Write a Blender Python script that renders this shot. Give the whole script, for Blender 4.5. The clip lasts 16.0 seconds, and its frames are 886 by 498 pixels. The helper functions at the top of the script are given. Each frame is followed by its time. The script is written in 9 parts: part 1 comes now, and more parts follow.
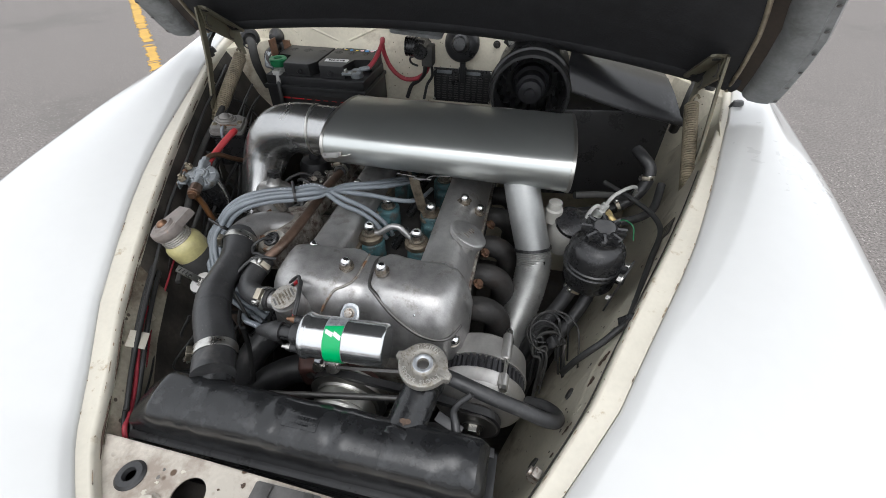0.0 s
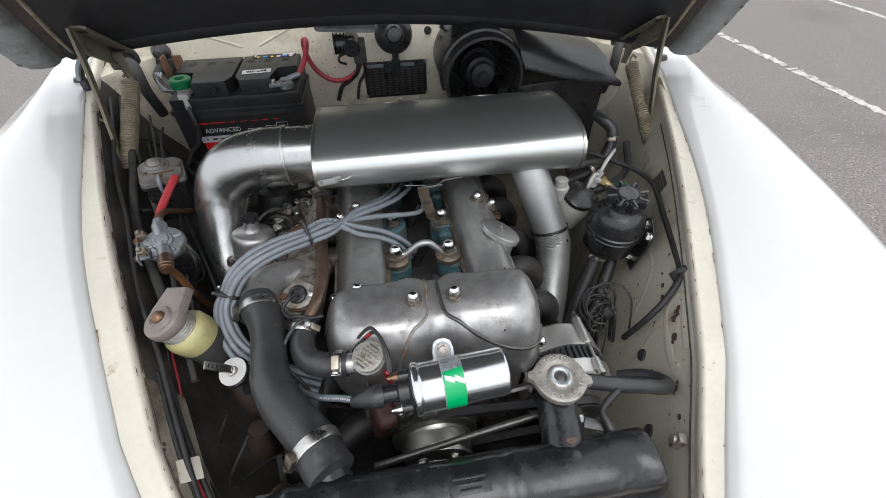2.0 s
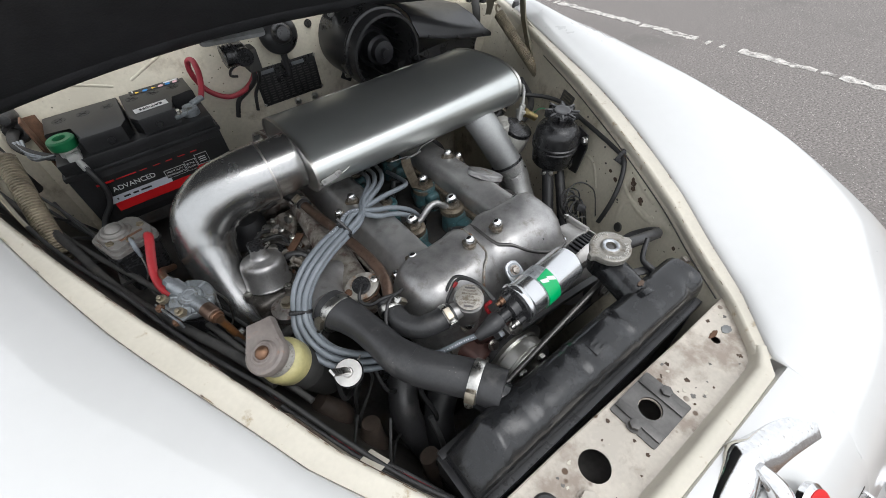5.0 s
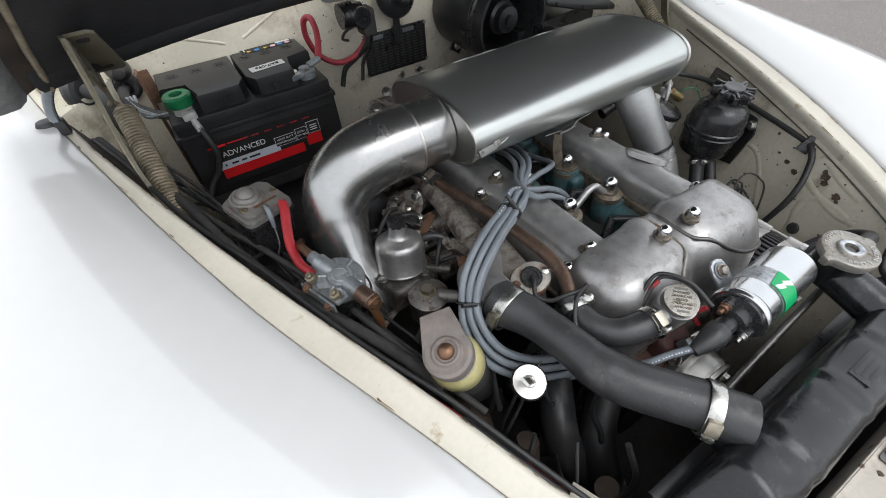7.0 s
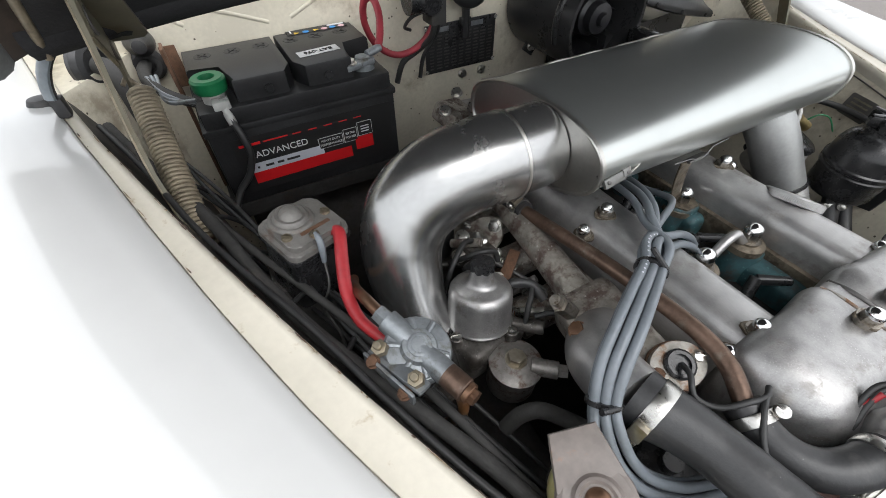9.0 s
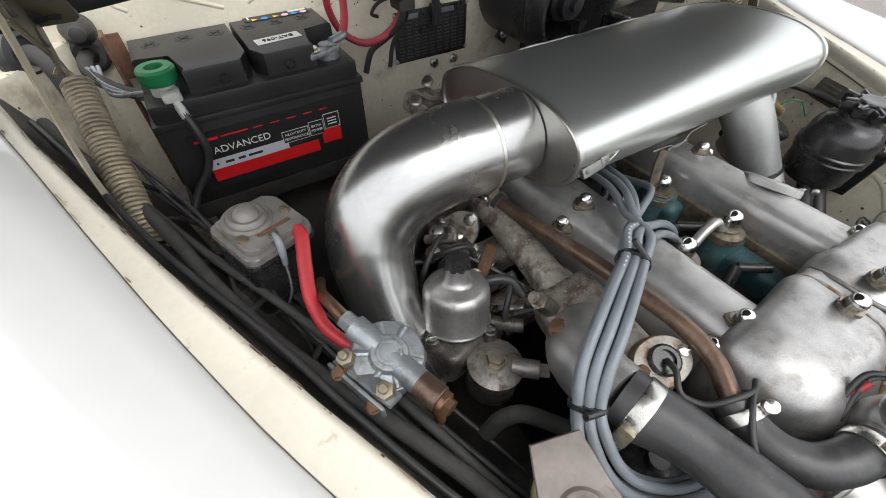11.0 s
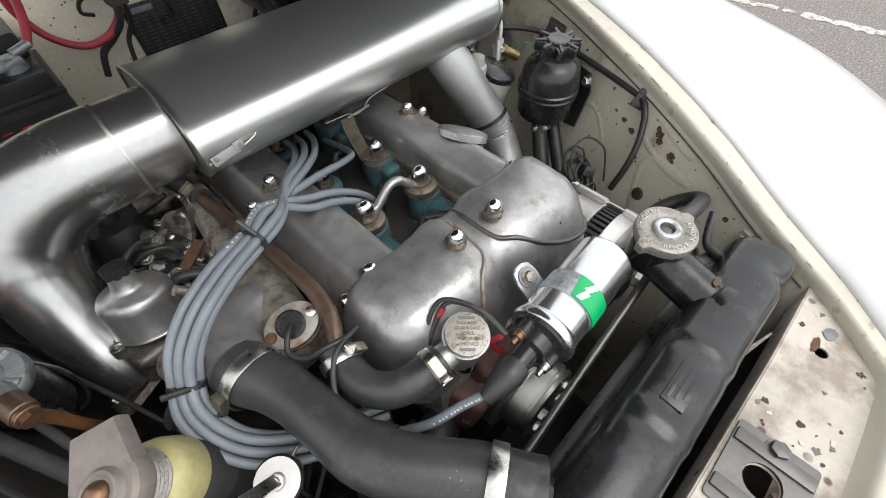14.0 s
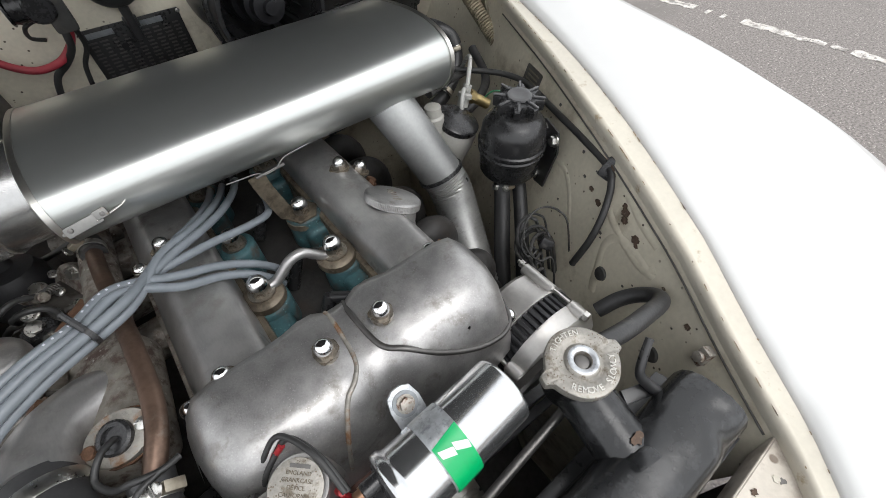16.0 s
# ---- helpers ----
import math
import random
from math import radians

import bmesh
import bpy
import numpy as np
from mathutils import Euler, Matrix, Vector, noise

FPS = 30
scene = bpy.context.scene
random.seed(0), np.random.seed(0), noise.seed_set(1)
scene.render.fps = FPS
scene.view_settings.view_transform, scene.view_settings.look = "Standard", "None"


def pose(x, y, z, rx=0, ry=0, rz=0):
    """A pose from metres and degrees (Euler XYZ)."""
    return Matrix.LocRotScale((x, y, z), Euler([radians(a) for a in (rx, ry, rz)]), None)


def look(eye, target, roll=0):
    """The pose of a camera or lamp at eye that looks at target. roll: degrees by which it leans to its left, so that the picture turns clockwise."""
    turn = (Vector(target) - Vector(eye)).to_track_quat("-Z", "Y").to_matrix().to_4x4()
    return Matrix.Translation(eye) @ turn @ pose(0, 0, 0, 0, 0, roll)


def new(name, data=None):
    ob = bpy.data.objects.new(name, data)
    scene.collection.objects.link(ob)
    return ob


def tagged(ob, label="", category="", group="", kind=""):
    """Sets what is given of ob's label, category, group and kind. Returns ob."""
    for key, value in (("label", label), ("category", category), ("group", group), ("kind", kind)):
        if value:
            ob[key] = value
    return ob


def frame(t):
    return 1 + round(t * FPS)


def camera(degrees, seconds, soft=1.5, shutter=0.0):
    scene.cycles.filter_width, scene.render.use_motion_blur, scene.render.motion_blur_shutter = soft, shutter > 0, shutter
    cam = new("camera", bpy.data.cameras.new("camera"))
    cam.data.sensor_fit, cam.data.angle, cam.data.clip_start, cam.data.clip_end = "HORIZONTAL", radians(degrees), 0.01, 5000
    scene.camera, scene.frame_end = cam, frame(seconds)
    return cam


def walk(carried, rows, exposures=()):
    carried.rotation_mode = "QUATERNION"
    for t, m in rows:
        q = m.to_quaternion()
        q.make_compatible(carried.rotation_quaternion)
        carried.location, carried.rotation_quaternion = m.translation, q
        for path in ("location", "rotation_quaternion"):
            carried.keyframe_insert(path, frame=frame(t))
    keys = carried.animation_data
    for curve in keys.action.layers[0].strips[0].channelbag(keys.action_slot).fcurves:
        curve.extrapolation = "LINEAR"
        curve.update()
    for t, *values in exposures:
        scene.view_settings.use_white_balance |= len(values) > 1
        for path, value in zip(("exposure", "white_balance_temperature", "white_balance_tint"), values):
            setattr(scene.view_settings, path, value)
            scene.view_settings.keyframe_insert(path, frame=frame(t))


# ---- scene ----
cam = camera(94.3, 16.0, soft=0.9)
METRES, EYE, TILT, LEAN, TURN = 1.5, 1.4, -42.0, 0.0, 12.3
SIDE = 0.202
ROWS = [
    (0.0, 0.0, 0.0, 0.0, -0.0, -0.0, 0.0),
    (0.5, -0.027, 0.0154, -0.0018, -3.77, -0.3, 3.19),
    (1.0, -0.0728, 0.0322, 0.0167, -7.67, -1.17, 6.61),
    (1.5, -0.1247, 0.0435, 0.0307, -11.65, -2.48, 10.28),
    (2.0, -0.1526, 0.049, 0.0457, -16.07, -4.15, 14.34),
    (2.5, -0.1773, 0.06, 0.0593, -21.09, -6.09, 18.67),
    (3.0, -0.2137, 0.0698, 0.0709, -26.66, -8.33, 23.01),
    (3.5, -0.2507, 0.0599, 0.0731, -32.34, -10.83, 26.98),
    (6.0, -0.3625, 0.1142, 0.1007, -40.74, -16.38, 33.96),
    (6.5, -0.38, 0.1617, 0.1179, -37.69, -14.85, 32.63),
    (7.0, -0.3811, 0.2021, 0.133, -34.8, -13.41, 30.85),
    (7.5, -0.3761, 0.2458, 0.1415, -32.68, -12.3, 29.1),
    (8.0, -0.3735, 0.2805, 0.1511, -31.68, -11.78, 27.9),
    (8.5, -0.3709, 0.3045, 0.1701, -31.84, -11.55, 27.06),
    (11.0, -0.3559, 0.3232, 0.1696, -35.87, -13.98, 27.75),
    (11.5, -0.3462, 0.2905, 0.145, -37.24, -15.74, 29.32),
    (12.0, -0.3265, 0.267, 0.1227, -39.51, -18.06, 31.17),
    (12.5, -0.2973, 0.2458, 0.1004, -42.47, -20.61, 33.08),
    (13.0, -0.2695, 0.2287, 0.0839, -45.48, -22.95, 34.76),
    (13.5, -0.2463, 0.2165, 0.0737, -47.46, -24.39, 35.82),
    (14.0, -0.2369, 0.2004, 0.0734, -47.73, -24.44, 36.13),
    (14.5, -0.2226, 0.1896, 0.0724, -46.08, -23.32, 35.6),
    (15.0, -0.1833, 0.1811, 0.0575, -43.9, -22.1, 34.52),
    (15.5, -0.1528, 0.177, 0.0499, -42.18, -20.73, 33.58),
    (16.0, -0.1294, 0.1812, 0.055, -41.64, -19.7, 33.17),
]
walk(cam, [(t, pose(SIDE, 0, EYE, TILT, LEAN, TURN) @ pose(METRES * x, METRES * y, METRES * z, 90 + pitch, roll, yaw)) for t, x, y, z, yaw, pitch, roll in ROWS],
     exposures=[(0.0, 0.79, 6300, 10), (3.0, 0.85, 6300, 10), (6.0, 0.75, 6300, 10), (8.0, 0.91, 6320, 10), (11.0, 1.25, 6500, 10), (12.5, 1.16, 6500, 10), (14.0, 1.08, 6500, 10), (16.0, 0.97, 6450, 10)])

# ---------------------------------------------------------------- world and light
world = bpy.data.worlds.new("overcast_sky")
scene.world = world
world.use_nodes = True
wn = world.node_tree.nodes
sky = wn.new("ShaderNodeTexSky")
sky.sky_type = "NISHITA"
sky.sun_disc = False
sky.sun_elevation = radians(62)
sky.sun_rotation = radians(167)
sky.dust_density = 4.0
soften = wn.new("ShaderNodeHueSaturation")
soften.inputs["Saturation"].default_value = 0.16
world.node_tree.links.new(sky.outputs[0], soften.inputs["Color"])
cloud = wn.new("ShaderNodeMix")
cloud.data_type = "RGBA"
cloud.inputs["Factor"].default_value = 0.65
cloud.inputs["B"].default_value = (6.1, 6.2, 6.3, 1)
world.node_tree.links.new(soften.outputs[0], cloud.inputs["A"])
world.node_tree.links.new(cloud.outputs["Result"], wn["Background"].inputs[0])
wn["Background"].inputs[1].default_value = 0.15
sun_data = bpy.data.lights.new("sun", "SUN")
sun_data.energy = 0.4
sun_data.angle = radians(40)
sun_data.color = (1.0, 0.985, 0.965)
sun = new("sun", sun_data)
sun.matrix_world = look((0.6, -2.2, 6.0), (0, 0.4, 0.9))


# ---------------------------------------------------------------- materials
def nodes_of(name):
    m = bpy.data.materials.new(name)
    m.use_nodes = True
    return m, m.node_tree.nodes, m.node_tree.links


def surface(name, color, rough=0.5, metal=0.0, vary=0.12, scale=30.0, bump=0.1, fine=300.0, stain=None, stain_amount=0.0,
            stain_scale=8.0, coat=0.0, waves=0.0, rough_vary=0.12, per_object=0.0, spec=0.5, detail_stretch=None, speck=None, speck_scale=60.0, speck_size=0.1):
    """A worn surface: base colour varied at two scales, optional stains of their own shape, specks, and fine relief."""
    m, n, l = nodes_of(name)
    b = n["Principled BSDF"]
    co = n.new("ShaderNodeTexCoord")
    src = co.outputs["Object"]
    if detail_stretch:
        mp = n.new("ShaderNodeMapping")
        mp.inputs["Scale"].default_value = detail_stretch
        l.new(src, mp.inputs["Vector"])
        grain_src = mp.outputs[0]
    else:
        grain_src = src
    big = n.new("ShaderNodeTexNoise")
    big.inputs["Scale"].default_value = scale
    big.inputs["Detail"].default_value = 5
    l.new(src, big.inputs["Vector"])
    small = n.new("ShaderNodeTexNoise")
    small.inputs["Scale"].default_value = fine
    small.inputs["Detail"].default_value = 3
    l.new(grain_src, small.inputs["Vector"])
    ramp = n.new("ShaderNodeMapRange")
    ramp.inputs["From Min"].default_value = 0.3
    ramp.inputs["From Max"].default_value = 0.7
    ramp.inputs["To Min"].default_value = 1 - vary
    ramp.inputs["To Max"].default_value = 1 + vary
    mixn = n.new("ShaderNodeMath")
    mixn.operation = "ADD"
    half = n.new("ShaderNodeMath")
    half.operation = "MULTIPLY_ADD"
    half.inputs[1].default_value = 0.45
    half.inputs[2].default_value = -0.225
    l.new(small.outputs[0], half.inputs[0])
    l.new(big.outputs[0], mixn.inputs[0])
    l.new(half.outputs[0], mixn.inputs[1])
    l.new(mixn.outputs[0], ramp.inputs[0])
    vm = n.new("ShaderNodeVectorMath")
    vm.operation = "SCALE"
    vm.inputs[0].default_value = color
    l.new(ramp.outputs[0], vm.inputs["Scale"])
    out = vm.outputs[0]
    if per_object:
        oi = n.new("ShaderNodeObjectInfo")
        mr = n.new("ShaderNodeMapRange")
        mr.inputs["To Min"].default_value = 1 - per_object
        mr.inputs["To Max"].default_value = 1 + per_object
        l.new(oi.outputs["Random"], mr.inputs[0])
        v2 = n.new("ShaderNodeVectorMath")
        v2.operation = "SCALE"
        l.new(out, v2.inputs[0])
        l.new(mr.outputs[0], v2.inputs["Scale"])
        out = v2.outputs[0]
    rough_in = None
    if stain:
        st = n.new("ShaderNodeTexNoise")
        st.inputs["Scale"].default_value = stain_scale
        st.inputs["Detail"].default_value = 8
        st.inputs["Roughness"].default_value = 0.65
        l.new(src, st.inputs["Vector"])
        sr = n.new("ShaderNodeMapRange")
        sr.inputs["From Min"].default_value = 0.62 - 0.3 * stain_amount
        sr.inputs["From Max"].default_value = 0.72 - 0.2 * stain_amount
        l.new(st.outputs[0], sr.inputs[0])
        mx = n.new("ShaderNodeMix")
        mx.data_type = "RGBA"
        l.new(sr.outputs[0], mx.inputs["Factor"])
        l.new(out, mx.inputs["A"])
        mx.inputs["B"].default_value = (*stain, 1)
        out = mx.outputs["Result"]
        rough_in = sr.outputs[0]
    if speck:
        vo = n.new("ShaderNodeTexVoronoi")
        vo.inputs["Scale"].default_value = speck_scale
        l.new(src, vo.inputs["Vector"])
        cut = n.new("ShaderNodeMapRange")
        cut.inputs["From Min"].default_value = speck_size
        cut.inputs["From Max"].default_value = speck_size * 0.7
        l.new(vo.outputs["Distance"], cut.inputs[0])
        sel = n.new("ShaderNodeTexNoise")
        sel.inputs["Scale"].default_value = speck_scale * 0.23
        l.new(src, sel.inputs["Vector"])
        gate = n.new("ShaderNodeMapRange")
        gate.inputs["From Min"].default_value = 0.46
        gate.inputs["From Max"].default_value = 0.52
        l.new(sel.outputs[0], gate.inputs[0])
        both = n.new("ShaderNodeMath")
        both.operation = "MULTIPLY"
        l.new(cut.outputs[0], both.inputs[0])
        l.new(gate.outputs[0], both.inputs[1])
        mx2 = n.new("ShaderNodeMix")
        mx2.data_type = "RGBA"
        l.new(both.outputs[0], mx2.inputs["Factor"])
        l.new(out, mx2.inputs["A"])
        mx2.inputs["B"].default_value = (*speck, 1)
        out = mx2.outputs["Result"]
    l.new(out, b.inputs["Base Color"])
    rr = n.new("ShaderNodeMapRange")
    rr.inputs["To Min"].default_value = max(0.02, rough - rough_vary)
    rr.inputs["To Max"].default_value = min(1.0, rough + rough_vary)
    l.new(mixn.outputs[0], rr.inputs[0])
    if rough_in is not None and metal > 0.3:
        ad = n.new("ShaderNodeMath")
        ad.operation = "MULTIPLY_ADD"
        ad.inputs[1].default_value = 0.25
        l.new(rough_in, ad.inputs[0])
        l.new(rr.outputs[0], ad.inputs[2])
        l.new(ad.outputs[0], b.inputs["Roughness"])
    else:
        l.new(rr.outputs[0], b.inputs["Roughness"])
    b.inputs["Metallic"].default_value = metal
    b.inputs["Specular IOR Level"].default_value = spec
    if coat:
        b.inputs["Coat Weight"].default_value = coat
        b.inputs["Coat Roughness"].default_value = 0.04
        b.inputs["Coat IOR"].default_value = 1.7
    if bump:
        bp = n.new("ShaderNodeBump")
        bp.inputs["Strength"].default_value = bump
        bp.inputs["Distance"].default_value = 0.0015
        l.new(mixn.outputs[0], bp.inputs["Height"])
        last = bp
        if waves:
            wv = n.new("ShaderNodeTexNoise")
            wv.inputs["Scale"].default_value = 11
            wv.inputs["Detail"].default_value = 2
            l.new(src, wv.inputs["Vector"])
            bw = n.new("ShaderNodeBump")
            bw.inputs["Strength"].default_value = waves
            bw.inputs["Distance"].default_value = 0.01
            l.new(wv.outputs[0], bw.inputs["Height"])
            l.new(bp.outputs[0], bw.inputs["Normal"])
            last = bw
        l.new(last.outputs[0], b.inputs["Normal"])
    return m


M = {}
M["white_paint"] = surface("old_white_paint", (0.60, 0.60, 0.588), 0.3, 0, 0.02, 2.0, 0.0, 40, coat=1.0, rough_vary=0.06)
M["cream"] = surface("cream_paint", (0.565, 0.525, 0.425), 0.45, 0, 0.12, 9, 0.14, 160, stain=(0.33, 0.285, 0.215), stain_amount=0.27,
                     stain_scale=9, speck=(0.06, 0.045, 0.03), speck_scale=70, speck_size=0.13)
M["cream_lip"] = surface("cream_lip_paint", (0.565, 0.528, 0.445), 0.38, 0, 0.07, 12, 0.08, 160, stain=(0.33, 0.26, 0.16), stain_amount=0.05, stain_scale=40)
M["cream_worn"] = surface("worn_cream_paint", (0.52, 0.475, 0.41), 0.5, 0, 0.12, 14, 0.3, 200, stain=(0.30, 0.25, 0.205), stain_amount=0.42,
                          stain_scale=17, speck=(0.10, 0.06, 0.035), speck_scale=45, speck_size=0.2)
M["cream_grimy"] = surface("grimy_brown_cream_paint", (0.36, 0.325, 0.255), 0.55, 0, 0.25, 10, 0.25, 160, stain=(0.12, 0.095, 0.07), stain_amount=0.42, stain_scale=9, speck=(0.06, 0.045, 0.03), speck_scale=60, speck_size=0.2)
# also colours the block that stands for shade under the slam panel
M["bay_dark"] = surface("grimy_metal_and_gap_shade", (0.078, 0.073, 0.069), 0.7, 0.1, 0.4, 14, 0.4, 120, stain=(0.075, 0.06, 0.045), stain_amount=0.2)
M["steel_brushed"] = surface("brushed_stainless_steel", (0.54, 0.56, 0.545), 0.29, 0.88, 0.03, 5, 0.0, 40, rough_vary=0.015)
M["steel_pipe"] = surface("polished_stainless_tube", (0.43, 0.43, 0.425), 0.26, 0.95, 0.08, 7, 0.0, 200, rough_vary=0.02, stain=(0.38, 0.36, 0.335), stain_amount=0.06, stain_scale=9)
M["steel_end"] = surface("stainless_end_plate", (0.56, 0.55, 0.52), 0.36, 1, 0.08, 14, 0.06, 260)
M["latch_steel"] = surface("dull_pressed_steel", (0.21, 0.208, 0.2), 0.46, 0.9, 0.15, 60, 0.1, 300, stain=(0.2, 0.15, 0.1), stain_amount=0.15, stain_scale=60)
M["seal_grey"] = surface("weathered_bluish_rubber", (0.19, 0.215, 0.235), 0.45, 0.0, 0.2, 40, 0.15, 200)
M["washer_grime"] = surface("oily_brown_washer", (0.14, 0.115, 0.085), 0.6, 0.4, 0.35, 120, 0.4, 400)
M["alloy_polished"] = surface("polished_cast_aluminium", (0.37, 0.363, 0.357), 0.37, 0.80, 0.16, 70, 0.22, 640, rough_vary=0.08, stain=(0.27, 0.258, 0.24), stain_amount=0.2,
                              stain_scale=42, speck=(0.44, 0.43, 0.42), speck_scale=420, speck_size=0.24, waves=0.06)
M["alloy_dull"] = surface("dull_aluminium_cover", (0.40, 0.393, 0.386), 0.38, 0.78, 0.12, 60, 0.12, 620, rough_vary=0.07, stain=(0.28, 0.268, 0.25), stain_amount=0.22, stain_scale=24, detail_stretch=(1.0, 0.3, 1.0), speck=(0.44, 0.43, 0.42), speck_scale=380, speck_size=0.16, waves=0.05)
M["alloy_rough"] = surface("raw_cast_aluminium", (0.35, 0.325, 0.285), 0.46, 0.68, 0.3, 40, 0.85, 190, stain=(0.14, 0.10, 0.085), stain_amount=0.5, stain_scale=58, speck=(0.52, 0.49, 0.45), speck_scale=140, speck_size=0.2)
M["alloy_flange"] = surface("bare_alloy_flange", (0.31, 0.295, 0.265), 0.5, 0.55, 0.25, 90, 0.7, 300, stain=(0.24, 0.13, 0.07), stain_amount=0.4, stain_scale=75)
M["ledge_bronze"] = surface("oily_bronze_coloured_ledge", (0.15, 0.125, 0.092), 0.48, 0.5, 0.35, 60, 0.5, 260, stain=(0.07, 0.055, 0.04), stain_amount=0.4, stain_scale=50)
M["nut_old"] = surface("dulled_brassy_nut", (0.30, 0.26, 0.19), 0.42, 0.85, 0.25, 110, 0.25, 420, stain=(0.15, 0.09, 0.06), stain_amount=0.25, stain_scale=120, per_object=0.2)
M["cast_grimy"] = surface("oily_dark_alloy_casting", (0.115, 0.107, 0.098), 0.42, 0.6, 0.35, 45, 0.5, 240, stain=(0.045, 0.038, 0.032), stain_amount=0.4, stain_scale=40, speck=(0.26, 0.25, 0.235), speck_scale=180, speck_size=0.16)
M["cap_metal"] = surface("worn_plated_cap", (0.32, 0.305, 0.275), 0.46, 0.55, 0.2, 110, 0.5, 360, stain=(0.20, 0.175, 0.14), stain_amount=0.36, stain_scale=110, speck=(0.16, 0.13, 0.10), speck_scale=420, speck_size=0.3)
M["bowl_lid"] = surface("rust_freckled_bowl_lid", (0.25, 0.235, 0.22), 0.45, 0.6, 0.25, 60, 0.4, 300, stain=(0.12, 0.075, 0.055), stain_amount=0.35, stain_scale=80)
M["zinc"] = surface("zinc_casting", (0.28, 0.30, 0.315), 0.5, 0.75, 0.2, 60, 0.45, 300, stain=(0.15, 0.14, 0.12), stain_amount=0.28, stain_scale=50)
M["grey_box"] = surface("dusty_grey_die_casting", (0.165, 0.157, 0.146), 0.55, 0.25, 0.2, 60, 0.35, 340, stain=(0.12, 0.09, 0.07), stain_amount=0.22, stain_scale=55)
M["coil_can"] = surface("drawn_metal_can", (0.62, 0.63, 0.64), 0.17, 0.95, 0.05, 20, 0.0, 500, rough_vary=0.03)
M["galvanised"] = surface("spangled_galvanised_steel", (0.47, 0.49, 0.51), 0.42, 0.7, 0.2, 160, 0.15, 420, stain=(0.26, 0.27, 0.29), stain_amount=0.3, stain_scale=120)
M["cap_letter"] = surface("raised_plated_letters", (0.60, 0.585, 0.55), 0.36, 0.6, 0.1, 60, 0.1, 300)
M["chrome"] = surface("chrome", (0.72, 0.72, 0.72), 0.09, 1, 0.08, 140, 0.05, 400, rough_vary=0.05, stain=(0.38, 0.35, 0.31), stain_amount=0.12, stain_scale=160)
M["nut_plated"] = surface("grimy_plated_nut", (0.30, 0.275, 0.24), 0.34, 0.9, 0.25, 140, 0.2, 420, stain=(0.13, 0.10, 0.07), stain_amount=0.3, stain_scale=120)
M["bolt"] = surface("plated_bolt", (0.55, 0.54, 0.51), 0.3, 1, 0.15, 80, 0.1, 400, per_object=0.15)
M["rust_bolt"] = surface("rusty_bolt", (0.13, 0.07, 0.042), 0.75, 0.4, 0.3, 120, 0.5, 500)
M["rusty_plated"] = surface("rust_freckled_plating", (0.42, 0.39, 0.35), 0.45, 0.7, 0.2, 80, 0.4, 300, stain=(0.14, 0.07, 0.04), stain_amount=0.42, stain_scale=110)
M["brass"] = surface("tarnished_brass", (0.40, 0.31, 0.15), 0.42, 0.9, 0.2, 70, 0.2, 300)
M["copper"] = surface("tarnished_copper_pipe", (0.155, 0.102, 0.076), 0.42, 0.75, 0.3, 30, 0.3, 250, stain=(0.23, 0.19, 0.155), stain_amount=0.2, stain_scale=40)
M["copper_bright"] = surface("copper_union", (0.20, 0.115, 0.072), 0.42, 0.8, 0.2, 60, 0.2, 250)
M["heater_black"] = surface("scuffed_black_sheet", (0.022, 0.022, 0.024), 0.34, 0, 0.2, 14, 0.25, 160, stain=(0.07, 0.07, 0.072), stain_amount=0.12, stain_scale=18, rough_vary=0.12, waves=0.06)
M["rust_bay"] = surface("dark_brown_primer", (0.049, 0.036, 0.028), 0.6, 0, 0.4, 20, 0.3, 150)
M["cap_scuffed"] = surface("scuffed_grey_plastic", (0.09, 0.09, 0.092), 0.45, 0, 0.2, 60, 0.2, 300)
M["rust_patch"] = surface("dark_brown_rust", (0.075, 0.048, 0.033), 0.8, 0, 0.4, 200, 0.5, 500, stain=(0.25, 0.21, 0.16), stain_amount=0.2, stain_scale=150)
M["chip_brown"] = surface("worn_brown_edge", (0.22, 0.165, 0.105), 0.7, 0, 0.4, 150, 0.3, 500)
M["wing_dark"] = surface("dark_wing_panel", (0.062, 0.055, 0.047), 0.6, 0, 0.4, 12, 0.3, 160, stain=(0.022, 0.02, 0.018), stain_amount=0.45, stain_scale=8)
M["clamp_gold"] = surface("yellowed_plated_steel", (0.40, 0.36, 0.29), 0.4, 1, 0.2, 90, 0.15, 300)
M["grimy_black"] = surface("grimy_black_casting", (0.034, 0.034, 0.036), 0.5, 0.1, 0.3, 30, 0.3, 200, stain=(0.05, 0.045, 0.04), stain_amount=0.2)
M["black_gloss"] = surface("black_gloss_enamel", (0.027, 0.027, 0.028), 0.3, 0, 0.2, 18, 0.15, 200, stain=(0.06, 0.058, 0.055), stain_amount=0.08, stain_scale=20, rough_vary=0.1)
M["black_tank"] = surface("black_painted_brass_tank", (0.014, 0.0145, 0.0155), 0.22, 0, 0.3, 45, 0.3, 130, stain=(0.035, 0.036, 0.038), stain_amount=0.22, stain_scale=34, rough_vary=0.1, waves=0.12)
M["black_plastic"] = surface("black_moulded_plastic", (0.019, 0.019, 0.020), 0.27, 0, 0.15, 30, 0.12, 300)
M["battery_black"] = surface("dusty_black_battery_case", (0.024, 0.024, 0.025), 0.38, 0, 0.3, 12, 0.12, 300, stain=(0.022, 0.021, 0.020), stain_amount=0.1, stain_scale=9, spec=0.3)
